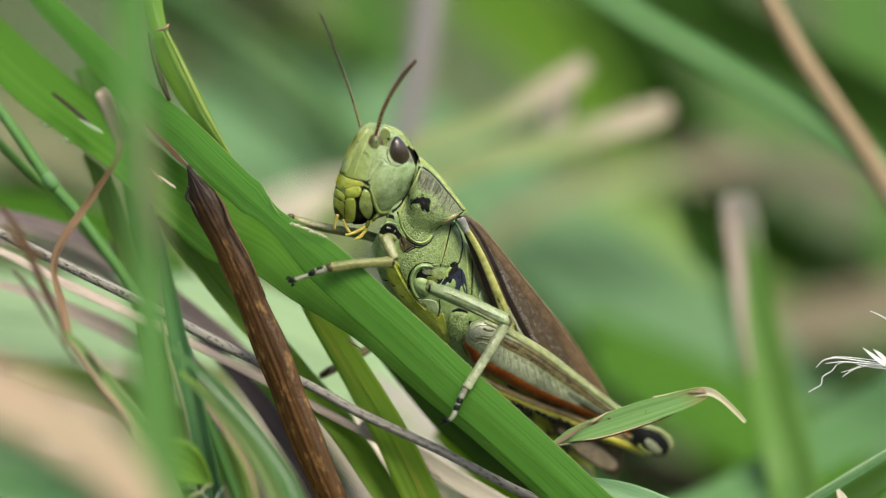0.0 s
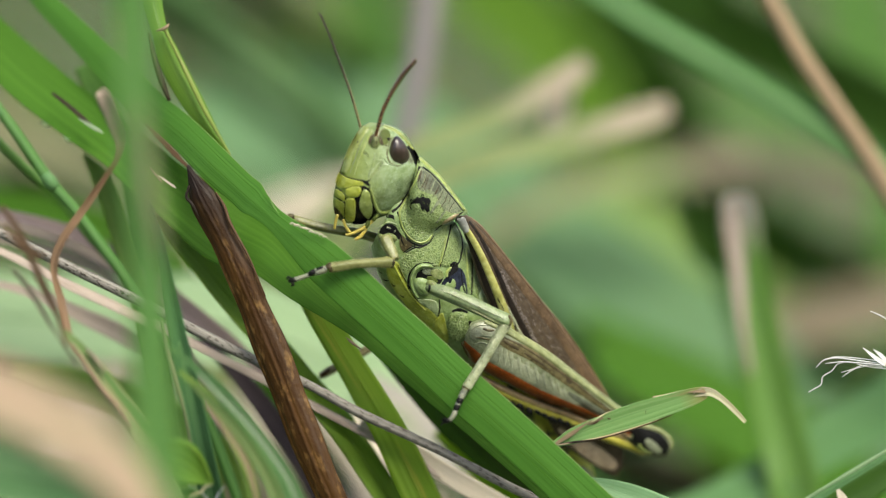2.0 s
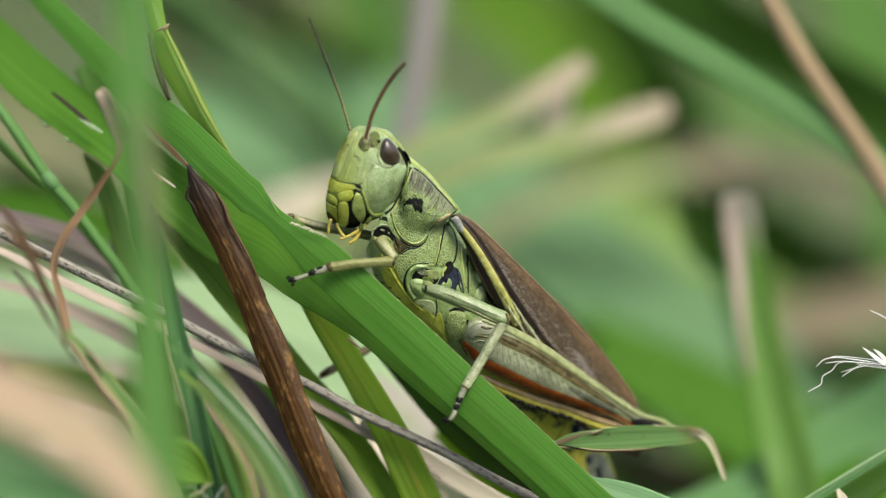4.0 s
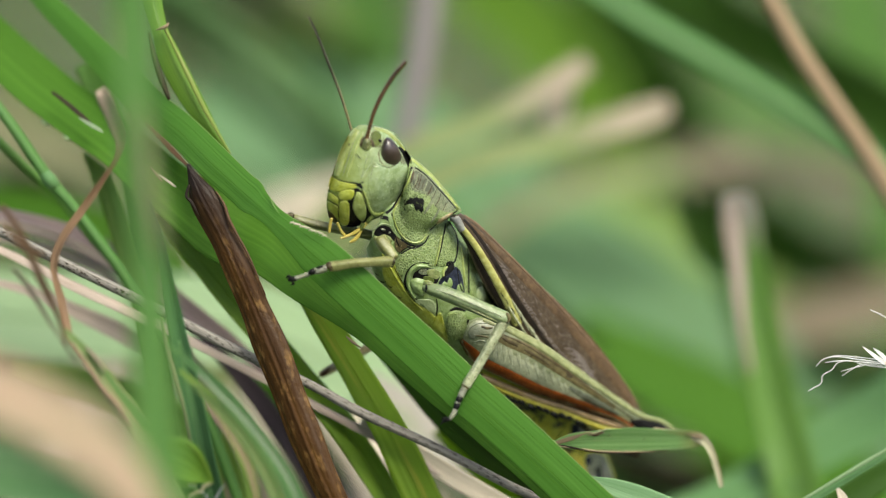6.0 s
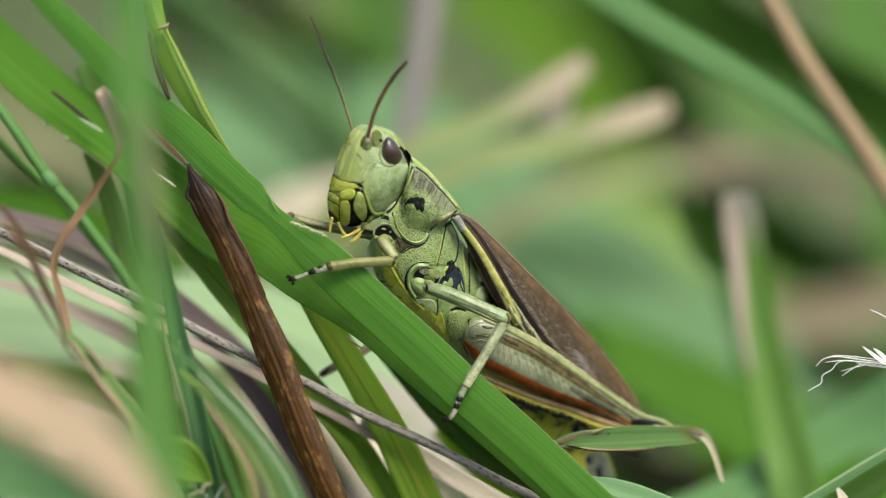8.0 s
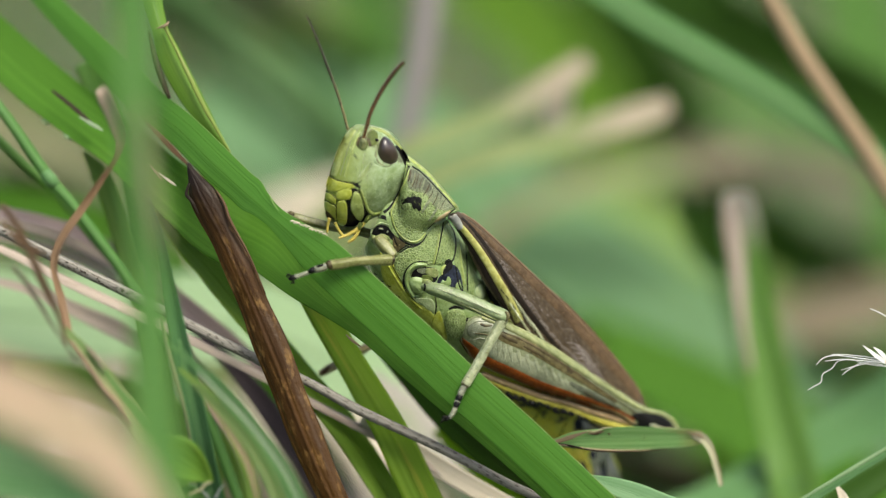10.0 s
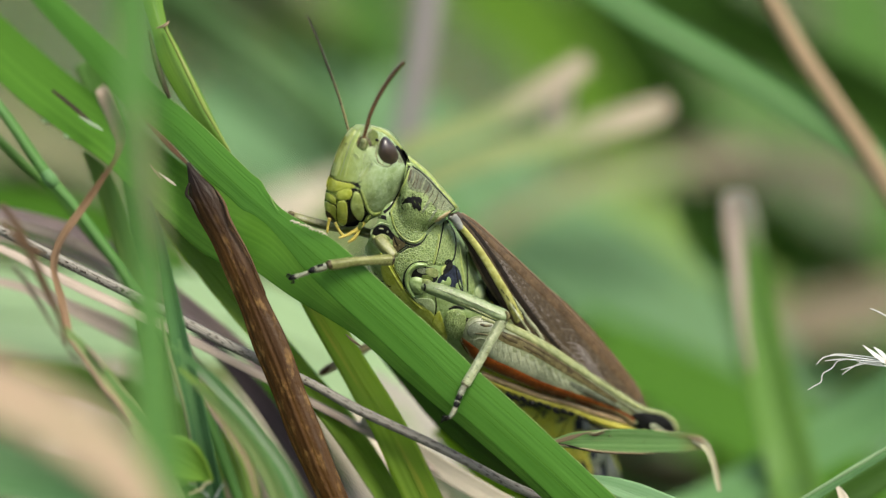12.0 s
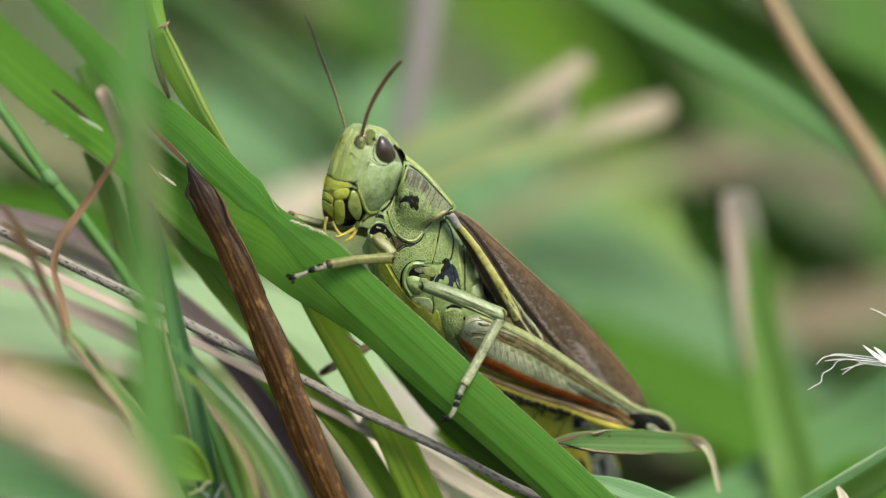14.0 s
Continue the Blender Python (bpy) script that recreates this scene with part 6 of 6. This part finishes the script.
part("underside", band([(812, 598, 4), (832, 618, 10), (857, 637, 10.5), (900, 655, 10.5), (957, 679, 10), (1010, 696, 9), (1060, 712, 7), (1098, 725, 5.4), (1122, 736, 3.6)], 0.045), RED, femur, "orange-red underside")
part("base_plate", plate([(824, 572), (836, 561), (856, 560), (872, 572), (868, 584), (846, 586), (830, 594), (823, 586)], 0.08), FEMUR_PALE, femur, "whitish plate at the root of the thigh")
part("base_mark", seams([[(846, 571, 2), (856, 574, 2.6), (866, 573, 1.6)], [(836, 588, 1.2), (852, 589, 1.8), (868, 593, 1.4)]], 0.05), FEMUR_BROWN, femur, "brown marks")
part("base_mark", seams([[(824, 580, 1), (830, 572, 1.2), (842, 566, 1.0), (858, 566, 0.7)], [(834, 600, 0.8), (846, 596, 1.2), (862, 600, 0.8)]], 0.06), FEMUR_PALE, femur, "whitish rims")
part("brown_band", band([(868, 584, 6), (895, 596, 11), (940, 613, 12), (990, 643, 10), (1040, 674, 7), (1090, 704, 4)], 0.03), FEMUR_BROWN, femur, "brown band under the ridge")
part("pale_field", band([(850, 612, 8), (872, 620, 14), (905, 634, 16), (957, 659, 15), (1000, 679, 10), (1026, 691, 4)], 0.03, keep=True), FEMUR_PALE, femur, "whitish field of the thigh")
part("grey_field", band([(1006, 672, 4), (1040, 690, 8), (1070, 704, 7), (1096, 716, 4)], 0.03), SHOULDER_GREY, femur, "greyish field before the knee")
top = spline([(868, 602), (900, 614), (950, 638), (995, 664), (1020, 684)], 10)
low = spline([(858, 632), (900, 650), (957, 675), (1000, 688), (1026, 697)], 10)
scallop_rng = random.Random(12)
for i in range(1, 37, 3):
    p, q = top[i], low[min(i + 1, 40)]
    w = (6.0 - i * 0.075) * scallop_rng.uniform(0.85, 1.1)
    part("herringbone_ridge", band([(*(p - (q - p) * 0.12), w * 0.75), (*(p + (q - p) * 0.06), w), (*(p + (q - p) * 0.26), w * 0.8), (*(p + (q - p) * 0.62), w * 0.25)], 0.02, 4), FEMUR_PALE, femur)
part("field_edge", band([(868, 640, 1), (910, 658, 1.5), (960, 678, 1.5), (1000, 690, 1.6), (1022, 694, 0.8)], 0.03), FEMUR_PALE, femur, "pale lower edge of the field")
part("dark_line", seams([[(868, 577, 0.8), (930, 603, 1.6), (990, 638, 1.8), (1050, 676, 1.8), (1100, 708, 1.4), (1124, 724, 1.6)], [(884, 590, 2), (896, 596, 4.6), (912, 603, 2.4)], [(922, 608, 1.4), (938, 616, 3.6), (954, 625, 2), (972, 636, 1)], [(958, 686, 1.2), (966, 690, 2.4), (972, 692, 1.2)], [(982, 695, 2), (990, 698, 3), (1000, 701, 2)], [(1030, 686, 1), (1044, 694, 2.2), (1060, 702, 1)], [(1064, 702, 1), (1078, 710, 2.4), (1092, 716, 1)]], 0.04), LINE_BROWN, femur, "dark brown flecks and line under the ridge")
part("upper_ridge", band([(848, 560, 3), (893, 574, 6.5), (955, 604, 7), (1010, 639, 7), (1050, 664, 6.5), (1103, 698, 5.5), (1140, 718, 4), (1168, 724, 3.4), (1186, 733, 3), (1196, 745, 2.4), (1197, 758, 1.6)], 0.16), RIDGE_PALE, femur, "cream-green upper ridge")
part("orange_root", band([(1036, 709, 1.5), (1062, 716, 4.4), (1090, 726, 6), (1110, 735, 4.6), (1122, 741, 2)], 0.07), ORANGE, femur, "orange streak before the knee")
knee = plate([(1116, 727), (1130, 722), (1150, 722), (1170, 727), (1186, 738), (1194, 751), (1190, 764), (1176, 768), (1150, 765), (1124, 757), (1116, 750), (1128, 740)], 0.08, 0.4)
part("knee", knee, BLACK, femur, "black knee")
part("knee_crescent", plate([(1148, 744), (1157, 741), (1170, 749), (1181, 761), (1174, 767), (1161, 761), (1152, 754)], 0.06), FEMUR_PALE, femur, "pale crescent on the knee")
part("knee_crescent", plate([(1134, 754), (1142, 752), (1150, 760), (1164, 766), (1158, 770), (1142, 768)], 0.06), YELLOW_GREEN, femur)
shin = part("hind_shin", rod([(on_body(846, 664, -2.7), 0.00026), (on_body(900, 684, -2.7), 0.00034), (on_body(957, 703, -2.7), 0.00034), (on_body(1010, 718, -2.7), 0.00034), (on_body(1060, 736, -2.8), 0.00038), (on_body(1090, 744, -2.85), 0.00046), (on_body(1122, 752, -2.9), 0.00046), (on_body(1150, 762, -3), 0.0004)], 8, 14), GOLD, hopper, "folded yellow hind shin with black spines", Matrix.Translation(HIP))
part("upper_side", rod([(on_body(850, 659, -2.95), 0.0002), (on_body(900, 678, -2.95), 0.00024), (on_body(957, 697, -2.95), 0.00024), (on_body(1010, 711, -2.95), 0.00024), (on_body(1060, 727, -3.05), 0.00026), (on_body(1118, 742, -3.15), 0.00028)], 8, 12), ORANGE, shin, "tan-orange upper side")
spine_rng = random.Random(3)
for k in range(13):
    f = k / 12
    x, y = 868 + 168 * f + spine_rng.uniform(-3, 3), 686 + 47 * f + spine_rng.uniform(-1.5, 1.5)
    part("spine", rod([(on_body(x - 4, y - 1, -2.95), 0.0001 + 0.00008 * spine_rng.random()), (on_body(x + 2, y + 3, -3.0), 0.00013 + 0.0001 * spine_rng.random()), (on_body(x + 7 + spine_rng.uniform(-2, 3), y + 8 + spine_rng.uniform(-3, 2), -3.05), 0.00005)], 3, 8), BLACK, shin)


# walking legs: thigh from hip to knee, shin from knee to foot
def leg_part(name, rows, material, label, flat=1.0):
    base = on_leg(*rows[0][:3])
    return part(name, rod([(on_leg(x, y, s), r * STEP) for x, y, s, r in rows], 6, 24, flat, 0.16), material, hopper, label, Matrix.Translation(base))


def ring_on(parent, rows, material, name="band", label=""):
    part(name, rod([(on_leg(x, y, s), r * STEP) for x, y, s, r in rows], 4, 14), material, parent, label)


fore_thigh = leg_part("foreleg_thigh", [(660, 424, -2.5, 10), (668, 433, -2.8, 11), (681, 444, -3.2, 9.5), (692, 455, -3.5, 8)], LEG_FORE, "stout yellow-green fore thigh")
fore_shin = leg_part("foreleg_shin", [(693, 456, -3.6, 8), (684, 457, -3.7, 9), (660, 458, -3.7, 7.4), (625, 461, -3.7, 7.4), (598, 466, -3.65, 8.4), (582, 468, -3.6, 8.2)], LEG_FORE, "slender olive-tan fore shin")
ring_on(fore_shin, [(694, 448, -3.7, 2), (696, 457, -3.9, 3), (693, 466, -3.7, 2)], FEMUR_BROWN, "knee_rim", "brown rim of the knee")
ring_on(fore_shin, [(586, 467, -3.62, 8.2), (583, 468, -3.66, 8.7), (580, 470, -3.64, 7.6)], LINE_BROWN, label="dark band")
ring_on(fore_shin, [(578, 470, -3.6, 6.5), (566, 474, -3.6, 6.7), (556, 477, -3.6, 6.0)], FOOT_GREY, "foot")
ring_on(fore_shin, [(558, 475, -3.64, 4.3), (552, 478, -3.68, 5.7), (546, 481, -3.64, 3.4)], BLACK, label="black band")
ring_on(fore_shin, [(572, 467, -3.8, 1.4), (566, 469, -3.84, 2.2), (560, 471, -3.8, 1.4)], BLACK, "joint_mark")
ring_on(fore_shin, [(548, 481, -3.6, 4.0), (535, 486, -3.6, 3.8), (522, 490, -3.55, 4.1)], FOOT_GREY, "foot")
ring_on(fore_shin, [(524, 490, -3.55, 4.3), (516, 492, -3.5, 4.8), (510, 493, -3.5, 2.6)], BLACK, "foot_pad", "black foot pad")
ring_on(fore_shin, [(516, 489, -3.7, 2), (510, 486, -3.6, 2), (507, 490, -3.4, 1)], BLACK, "claw")
ring_on(fore_shin, [(518, 496, -3.7, 2), (520, 500, -3.6, 2), (515, 501, -3.4, 1)], BLACK, "claw")

mid_thigh = leg_part("midleg_thigh", [(744, 504, -3.0, 7), (756, 508, -3.3, 9.5), (778, 514, -3.6, 11.5), (820, 530, -4.1, 12), (860, 547, -4.5, 11.5), (884, 557, -4.7, 12), (892, 561, -4.75, 9)], LEG_MID, "long pale grey-green middle thigh")
ring_on(mid_thigh, [(744, 497, -3.0, 5), (752, 499, -3.2, 6.5), (760, 504, -3.3, 5)], LEG, "trochanter", "second hip joint")
ring_on(mid_thigh, [(758, 511, -3.75, 1.2), (790, 525, -4.1, 1.4), (840, 548, -4.75, 1.4), (880, 566, -5, 1)], RIDGE_PALE, "thigh_ridge", "pale ridge along the thigh")
ring_on(mid_thigh, [(765, 508, -3.85, 0.8), (800, 520, -4.45, 0.9), (850, 541, -5.0, 0.9), (882, 555, -5.2, 0.6)], SHIN_PALE, "thigh_ridge")
ring_on(mid_thigh, [(800, 531, -4.3, 0.3), (830, 544, -4.75, 0.7), (856, 556, -5.0, 0.7), (878, 566, -5.05, 0.4)], LEG, "thigh_groove", "olive groove along the thigh")
ring_on(mid_thigh, [(890, 548, -5.0, 2), (895, 556, -5.1, 3.4), (892, 566, -5.1, 2)], FEMUR_BROWN, "knee_rim", "brown rim of the knee")
ring_on(mid_thigh, [(747, 500, -3.5, 1.5), (748, 507, -3.6, 2), (746, 513, -3.5, 1)], BLACK, "joint_mark")
mid_shin = leg_part("midleg_shin", [(888, 560, -4.75, 8), (881, 572, -4.89, 8.6), (868, 596, -5.18, 7.6), (848, 634, -5.59, 7.4), (830, 666, -5.91, 7.6), (822, 680, -6.03, 7.6)], SHIN_PALE, "whitish speckled middle shin")
ring_on(mid_shin, [(826, 673, -5.97, 7.4), (823, 678, -6.00, 8), (820, 683, -6.08, 7)], FEMUR_BROWN, label="dark band")
ring_on(mid_shin, [(821, 682, -6.07, 5.7), (816, 692, -6.13, 6.0), (812, 702, -6.29, 5.2)], FOOT_GREY, "foot")
ring_on(mid_shin, [(814, 699, -6.24, 5.2), (811, 704, -6.32, 6.0), (809, 708, -6.33, 4.8)], BLACK, label="black band")
ring_on(mid_shin, [(810, 706, -6.30, 4.8), (808, 712, -6.35, 5.2), (806, 717, -6.43, 4.0)], FOOT_GREY, "foot")
ring_on(mid_shin, [(809, 711, -6.35, 5.2), (807, 716, -6.41, 5.5), (805, 721, -6.44, 4.3)], BLACK, label="black band")
ring_on(mid_shin, [(806, 719, -6.41, 4.3), (802, 730, -6.49, 4.5), (795, 740, -6.55, 3.4)], FOOT_GREY, "foot")
ring_on(mid_shin, [(796, 738, -6.57, 3.4), (790, 741, -6.50, 4.0), (784, 743, -6.40, 2.6)], BLACK, "foot_pad", "black foot pad")
ring_on(mid_shin, [(790, 738, -6.67, 1.8), (785, 737, -6.65, 1.8), (782, 741, -6.40, 0.8)], BLACK, "claw")
ring_on(mid_shin, [(786, 743, -6.60, 1.8), (782, 746, -6.50, 1.8), (780, 750, -6.30, 0.8)], BLACK, "claw")
def bristles(parent, a, b, count, seed, reach=6.0, both=True):
    """Short pale spurs along a shin."""
    rng = random.Random(seed)
    for k in range(count):
        f = (k + rng.random() * 0.6) / count
        x, y, s = (a[i] + (b[i] - a[i]) * f for i in range(3))
        d = np.array([b[0] - a[0], b[1] - a[1]])
        d = d / np.hypot(*d)
        side = 1 if (k % 2 or not both) else -1
        n = np.array([-d[1], d[0]]) * side
        x0, y0 = x + n[0] * 5, y + n[1] * 5
        x1, y1 = x0 + (n[0] + d[0] * 1.2) * reach * 0.6, y0 + (n[1] + d[1] * 1.2) * reach * 0.6
        part("spur", rod([(on_leg(x0, y0, s - 0.1), 0.00005), (on_leg((x0 + x1) / 2, (y0 + y1) / 2, s - 0.15), 0.00004), (on_leg(x1, y1, s - 0.15), 0.00001)], 2, 6), FEMUR_PALE, parent)


bristles(mid_shin, (868, 596, -4.9), (822, 680, -6.0), 14, 2)
bristles(fore_shin, (660, 458, -3.7), (584, 468, -3.65), 8, 3, 5.0, False)
far_foot = leg_part("far_foreleg", [(516, 382, 2.4, 6), (524, 385, 2.2, 7.6), (545, 391, 2.0, 7.4), (573, 398, 1.8, 7.4), (605, 404, 1.6, 7.6), (640, 410, 1.4, 8), (690, 424, 0.8, 8)], LEG_FORE, "olive-tan far foreleg reaching over the leaf edge")
ring_on(far_foot, [(519, 382, 2.2, 7), (513, 380, 2.2, 7.4), (509, 380, 2.3, 4)], FEMUR_BROWN, "foot_pad", "brown foot pad")
far_mid = leg_part("far_midleg", [(566, 662, 4.6, 5), (580, 654, 4.4, 7), (600, 643, 4.0, 7), (640, 620, 3.5, 7), (700, 585, 2.6, 7)], LEG_TAN, "dark far middle leg under the leaf")
ring_on(far_mid, [(569, 660, 4.4, 3.6), (575, 657, 4.3, 5.4), (580, 653, 4.2, 4.4), (586, 650, 4.2, 6), (591, 648, 4.1, 4.8), (597, 644, 4.1, 6)], BARK_PALE, "foot", "dark reddish brown foot joints")
# ---- the small leaf under the knee ----
LEAF_FOOT = at(978, 784, -2.2)


def strip_path(rows, lift=0.0):
    """The strip comes towards the lens by 24 degrees as it leaves its foot."""
    return placed([(x, y, -2.3 - lift - max(x - 978, 0) * 0.04 * math.tan(radians(24)), w) for x, y, w in rows])


strip = thing("leaf_strip", LEAF_FOOT, "narrow green leaf strip with brown spots and a curled dry tip", "leaf")
part("blade", ribbon(strip_path([(962, 788, 2), (985, 783, 7), (1015, 780, 14), (1060, 779, 18), (1110, 779, 20), (1160, 780, 20), (1200, 781, 18), (1226, 781, 15), (1244, 781, 11)]), fold(0.10, 16, 4, 0.02), 6, 10, 0.14, 0.22, 21), LEAF_WORN, strip)
part("dry_edge", rod(strip_path([(968, 783, 1.4), (1020, 792, 1.2), (1070, 799, 1.2), (1130, 801, 1), (1160, 801, 0.6)])), STRAW, strip, "dry whitish lower edge")
part("dry_edge", rod(strip_path([(1158, 759, 1), (1175, 763, 2), (1205, 766, 2), (1228, 768, 1)])), STRAW, strip, "dry brown upper edge")
part("dry_edge", rod(strip_path([(1006, 767, 0.6), (1034, 764, 1.3), (1062, 763, 1.3), (1088, 761, 0.6)])), STRAW_DARK, strip, "brown withered edge near the foot")
part("dry_patch", ribbon(strip_path([(1040, 769, 0.8), (1052, 768, 2.6), (1062, 766, 3), (1070, 765, 0.8)]), fold(0.1, 4), 6, 5, 0.20, 0.7, 23, -BACK * 1.0), STRAW_DARK, strip, "whitish dry patch")
part("brown_spot", rod(strip_path([(1048, 771, 0.6), (1057, 770, 1.4), (1066, 767, 0.6)]), 5, 8), BARK_PALE, strip, "brown spot")
part("brown_spot", rod(strip_path([(1076, 769, 0.5), (1079, 771, 1.2), (1081, 773, 0.4)]), 5, 8), BARK_PALE, strip)
# dark underline added as the shadow of the strip's lower edge
part("edge_shadow_line", rod(strip_path([(970, 782, 1.6), (1010, 790, 2), (1060, 800, 1.6), (1130, 802, 1.4), (1180, 801, 0.8)])), BARK, strip, "dark line painting the shadow under the edge")
part("brown_spot", ribbon(strip_path([(1146, 772, 0.5), (1142, 778, 1.6), (1139, 783, 0.5)]), fold(0.1, 4), 6, 4, 0.05, 0.3, 24), BARK, strip, "small dark speck")
part("dry_base", ribbon(strip_path([(968, 786, 0.8), (986, 781, 3), (1010, 774, 3.4), (1034, 766, 1.4), (1050, 763, 0.8)], 0.25), fold(0.1, 4), 6, 6, 0.05, 0.5, 25), STRAW_DARK, strip, "pinkish brown withered base")
part("withered_patch", ribbon(strip_path([(1214, 771, 0.8), (1226, 774, 2), (1236, 777, 2.6), (1244, 781, 1.0)], 0.2), fold(0.1, 4), 6, 6, 0.05, 0.6, 26), STRAW_DARK, strip, "brown withered patch before the tip")
part("torn_edge", rod(strip_path([(1040, 763, 0.5), (1050, 766, 1.2), (1062, 763, 1.6), (1072, 760, 1.0), (1084, 759, 0.5)], 0.2), 5, 8), DRY_TIP, strip, "whitish torn edge")
curl = part("curled_tip", ribbon(strip_path([(1222, 776, 2), (1230, 777, 6), (1242, 781, 8), (1253, 793, 7), (1262, 815, 5.6), (1269, 843, 5), (1274, 868, 3.6)]), fold(0.35, 8), 5, 8, 0.14, 0.15, 22), CURL_TIP, strip, "pale olive dry tip curled downwards", Matrix.Translation(strip_path([(1236, 775, 1)])[0][0]))


# ---- what moves ----
def turned(deg):
    return Matrix.Rotation(radians(deg), 4, BACK)


# seconds; clockwise turn in degrees; grid steps to the right and down
BODY_ROWS = [(0, 3.2, 15.4, 0.2), (2.1, 3.2, 15.4, 0.2), (2.2, -0.2, -3.5, -1.0), (2.3, 0.1, 2.0, -0.8), (2.4, 0.2, 4.5, 0.2), (2.5, 0.25, 5.1, 0.3), (3.0, 0.6, 5.5, 0.4), (3.3, 0.65, 5.8, 0.6), (5.4, 1.05, 7.4, 1.8), (6.5, 1.02, 8.1, 1.5), (8.2, 1.05, 8.9, 1.2), (10.3, 0.25, 4.5, 1.7), (11.0, 0.38, 4.9, 2.1), (12.1, 0.38, 4.9, 2.1), (12.2, 0, 0, 0), (12.6, 0, 0, 0), (13.0, 0.3, 0.4, 0.3), (13.5, 0.24, 1.5, 0.4), (14.0, 0.3, 0.3, 0.3)]
# further turn of wings and abdomen on the body
TAIL_ROWS = [(0, 6.5), (2.1, 6.5), (2.2, 0.0), (2.5, 1.3), (3.0, 1.8), (3.3, 2.0), (5.4, 2.2), (6.5, 2.2), (8.2, 2.2), (10.3, 0.8), (11.0, 0.8), (12.1, 0.7), (12.2, 0), (12.6, 0), (13.0, 0.1), (13.5, 0.2), (14.0, 0.2)]
# whole turn of the hind leg
HIND_ROWS = [(0, 4.9), (2.1, 4.9), (2.2, -0.6), (2.3, 0.4), (2.4, 1.1), (2.5, 1.4), (3.0, 1.9), (3.3, 2.1), (5.4, 2.7), (6.5, 2.6), (8.2, 2.7), (10.3, 0.9), (11.0, 0.9), (12.1, 1.0), (12.2, 0), (12.6, 0), (13.0, 0.7), (13.5, 1.1), (14.0, 1.5)]
# the strip on its foot, its tip on the strip; the strip swings back by the last number
STRIP_ROWS = [(0, -17.6, -15, 24), (2.1, -17.6, -15, 24), (2.2, -5.0, -6, 4), (2.3, -3.4, -4, 0), (2.4, -4.6, -4, 0), (3.2, -5.2, -4, 0), (5.4, 0.0, -1, 0), (6.0, -1.5, -0.5, 0), (6.5, -2.6, -2, 0), (7.0, -4.6, -3, 0), (7.5, -4.4, -3, 0), (8.2, -2.6, -0.5, 0), (10.3, -1.4, 0, 0), (11.0, -0.7, 0, 0), (12.1, 0.5, 0, 0), (12.2, 0, 0, 0), (12.8, 0.6, 0, 0), (14.0, 0.7, 0, 0)]
# a slight turn of the antennae on the head
FEELER_ROWS = [(0, -2.6), (2.1, -2.6), (2.2, -1.2), (2.5, -1.0), (3.2, -0.8), (5.4, -1.3), (8.2, -1.4), (10.3, 0.2), (12.1, 0.1), (14.0, 0)]


def body_pose(turn, dx, dy):
    return Matrix.Translation(PIVOT + RIGHT * (dx * STEP) - UP * (dy * STEP)) @ turned(turn)


def bent_leg(thigh, shin_part, hip, knee_place, foot):
    """Keys a leg whose foot stays put while the body moves."""
    upper, lower = (knee_place - hip).length, (foot - knee_place).length
    thigh_rows, shin_rows = [], []
    for t, turn, dx, dy in BODY_ROWS:
        body = body_pose(turn, dx, dy)
        h = body @ (hip - PIVOT)
        axis = foot - h
        span = min(axis.length, (upper + lower) * 0.999)
        axis.normalize()
        along = (span ** 2 + upper ** 2 - lower ** 2) / (2 * span)
        out = math.sqrt(max(upper ** 2 - along ** 2, 0))
        side = knee_place - h
        side = (side - axis * side.dot(axis)).normalized()
        k = h + axis * along + side * out
        turn_a = (knee_place - hip).rotation_difference(k - h).to_matrix().to_4x4()
        turn_b = (foot - knee_place).rotation_difference(foot - k).to_matrix().to_4x4()
        inverse = body.inverted()
        thigh_rows.append((t, inverse @ Matrix.Translation(h) @ turn_a))
        shin_rows.append((t, inverse @ Matrix.Translation(k) @ turn_b))
    walk(thigh, thigh_rows)
    walk(shin_part, shin_rows)


def motions():
    walk(hopper, [(t, body_pose(*r)) for t, *r in BODY_ROWS])
    for ob in (wing, abdomen):
        walk(ob, [(t, Matrix.Translation(WORLD_OF[ob].translation - PIVOT) @ turned(a)) for t, a in TAIL_ROWS])
    for ob in (antenna_near, antenna_far):
        walk(ob, [(t, Matrix.Translation(WORLD_OF[ob].translation - PIVOT) @ turned(a)) for t, a in FEELER_ROWS])
    for ob in (femur, shin):
        walk(ob, [(t, Matrix.Translation(WORLD_OF[ob].translation - PIVOT) @ turned(a - b[1])) for (t, a), b in zip(HIND_ROWS, BODY_ROWS)])
    for ob in (far_foot, far_mid):
        walk(ob, [(t, body_pose(*r).inverted() @ WORLD_OF[ob]) for t, *r in BODY_ROWS])
    bent_leg(fore_thigh, fore_shin, on_leg(664, 420, -2.5), on_leg(693, 456, -3.6), on_leg(516, 492, -3.5))
    bent_leg(mid_thigh, mid_shin, on_leg(744, 504, -3.0), on_leg(888, 560, -4.75), on_leg(788, 742, -6.4))
    walk(strip, [(t, Matrix.Translation(LEAF_FOOT) @ turned(a) @ Matrix.Rotation(radians(c), 4, UP)) for t, a, b, c in STRIP_ROWS])
    walk(curl, [(t, Matrix.Translation(WORLD_OF[curl].translation - LEAF_FOOT) @ turned(b)) for t, a, b, c in STRIP_ROWS])


motions()
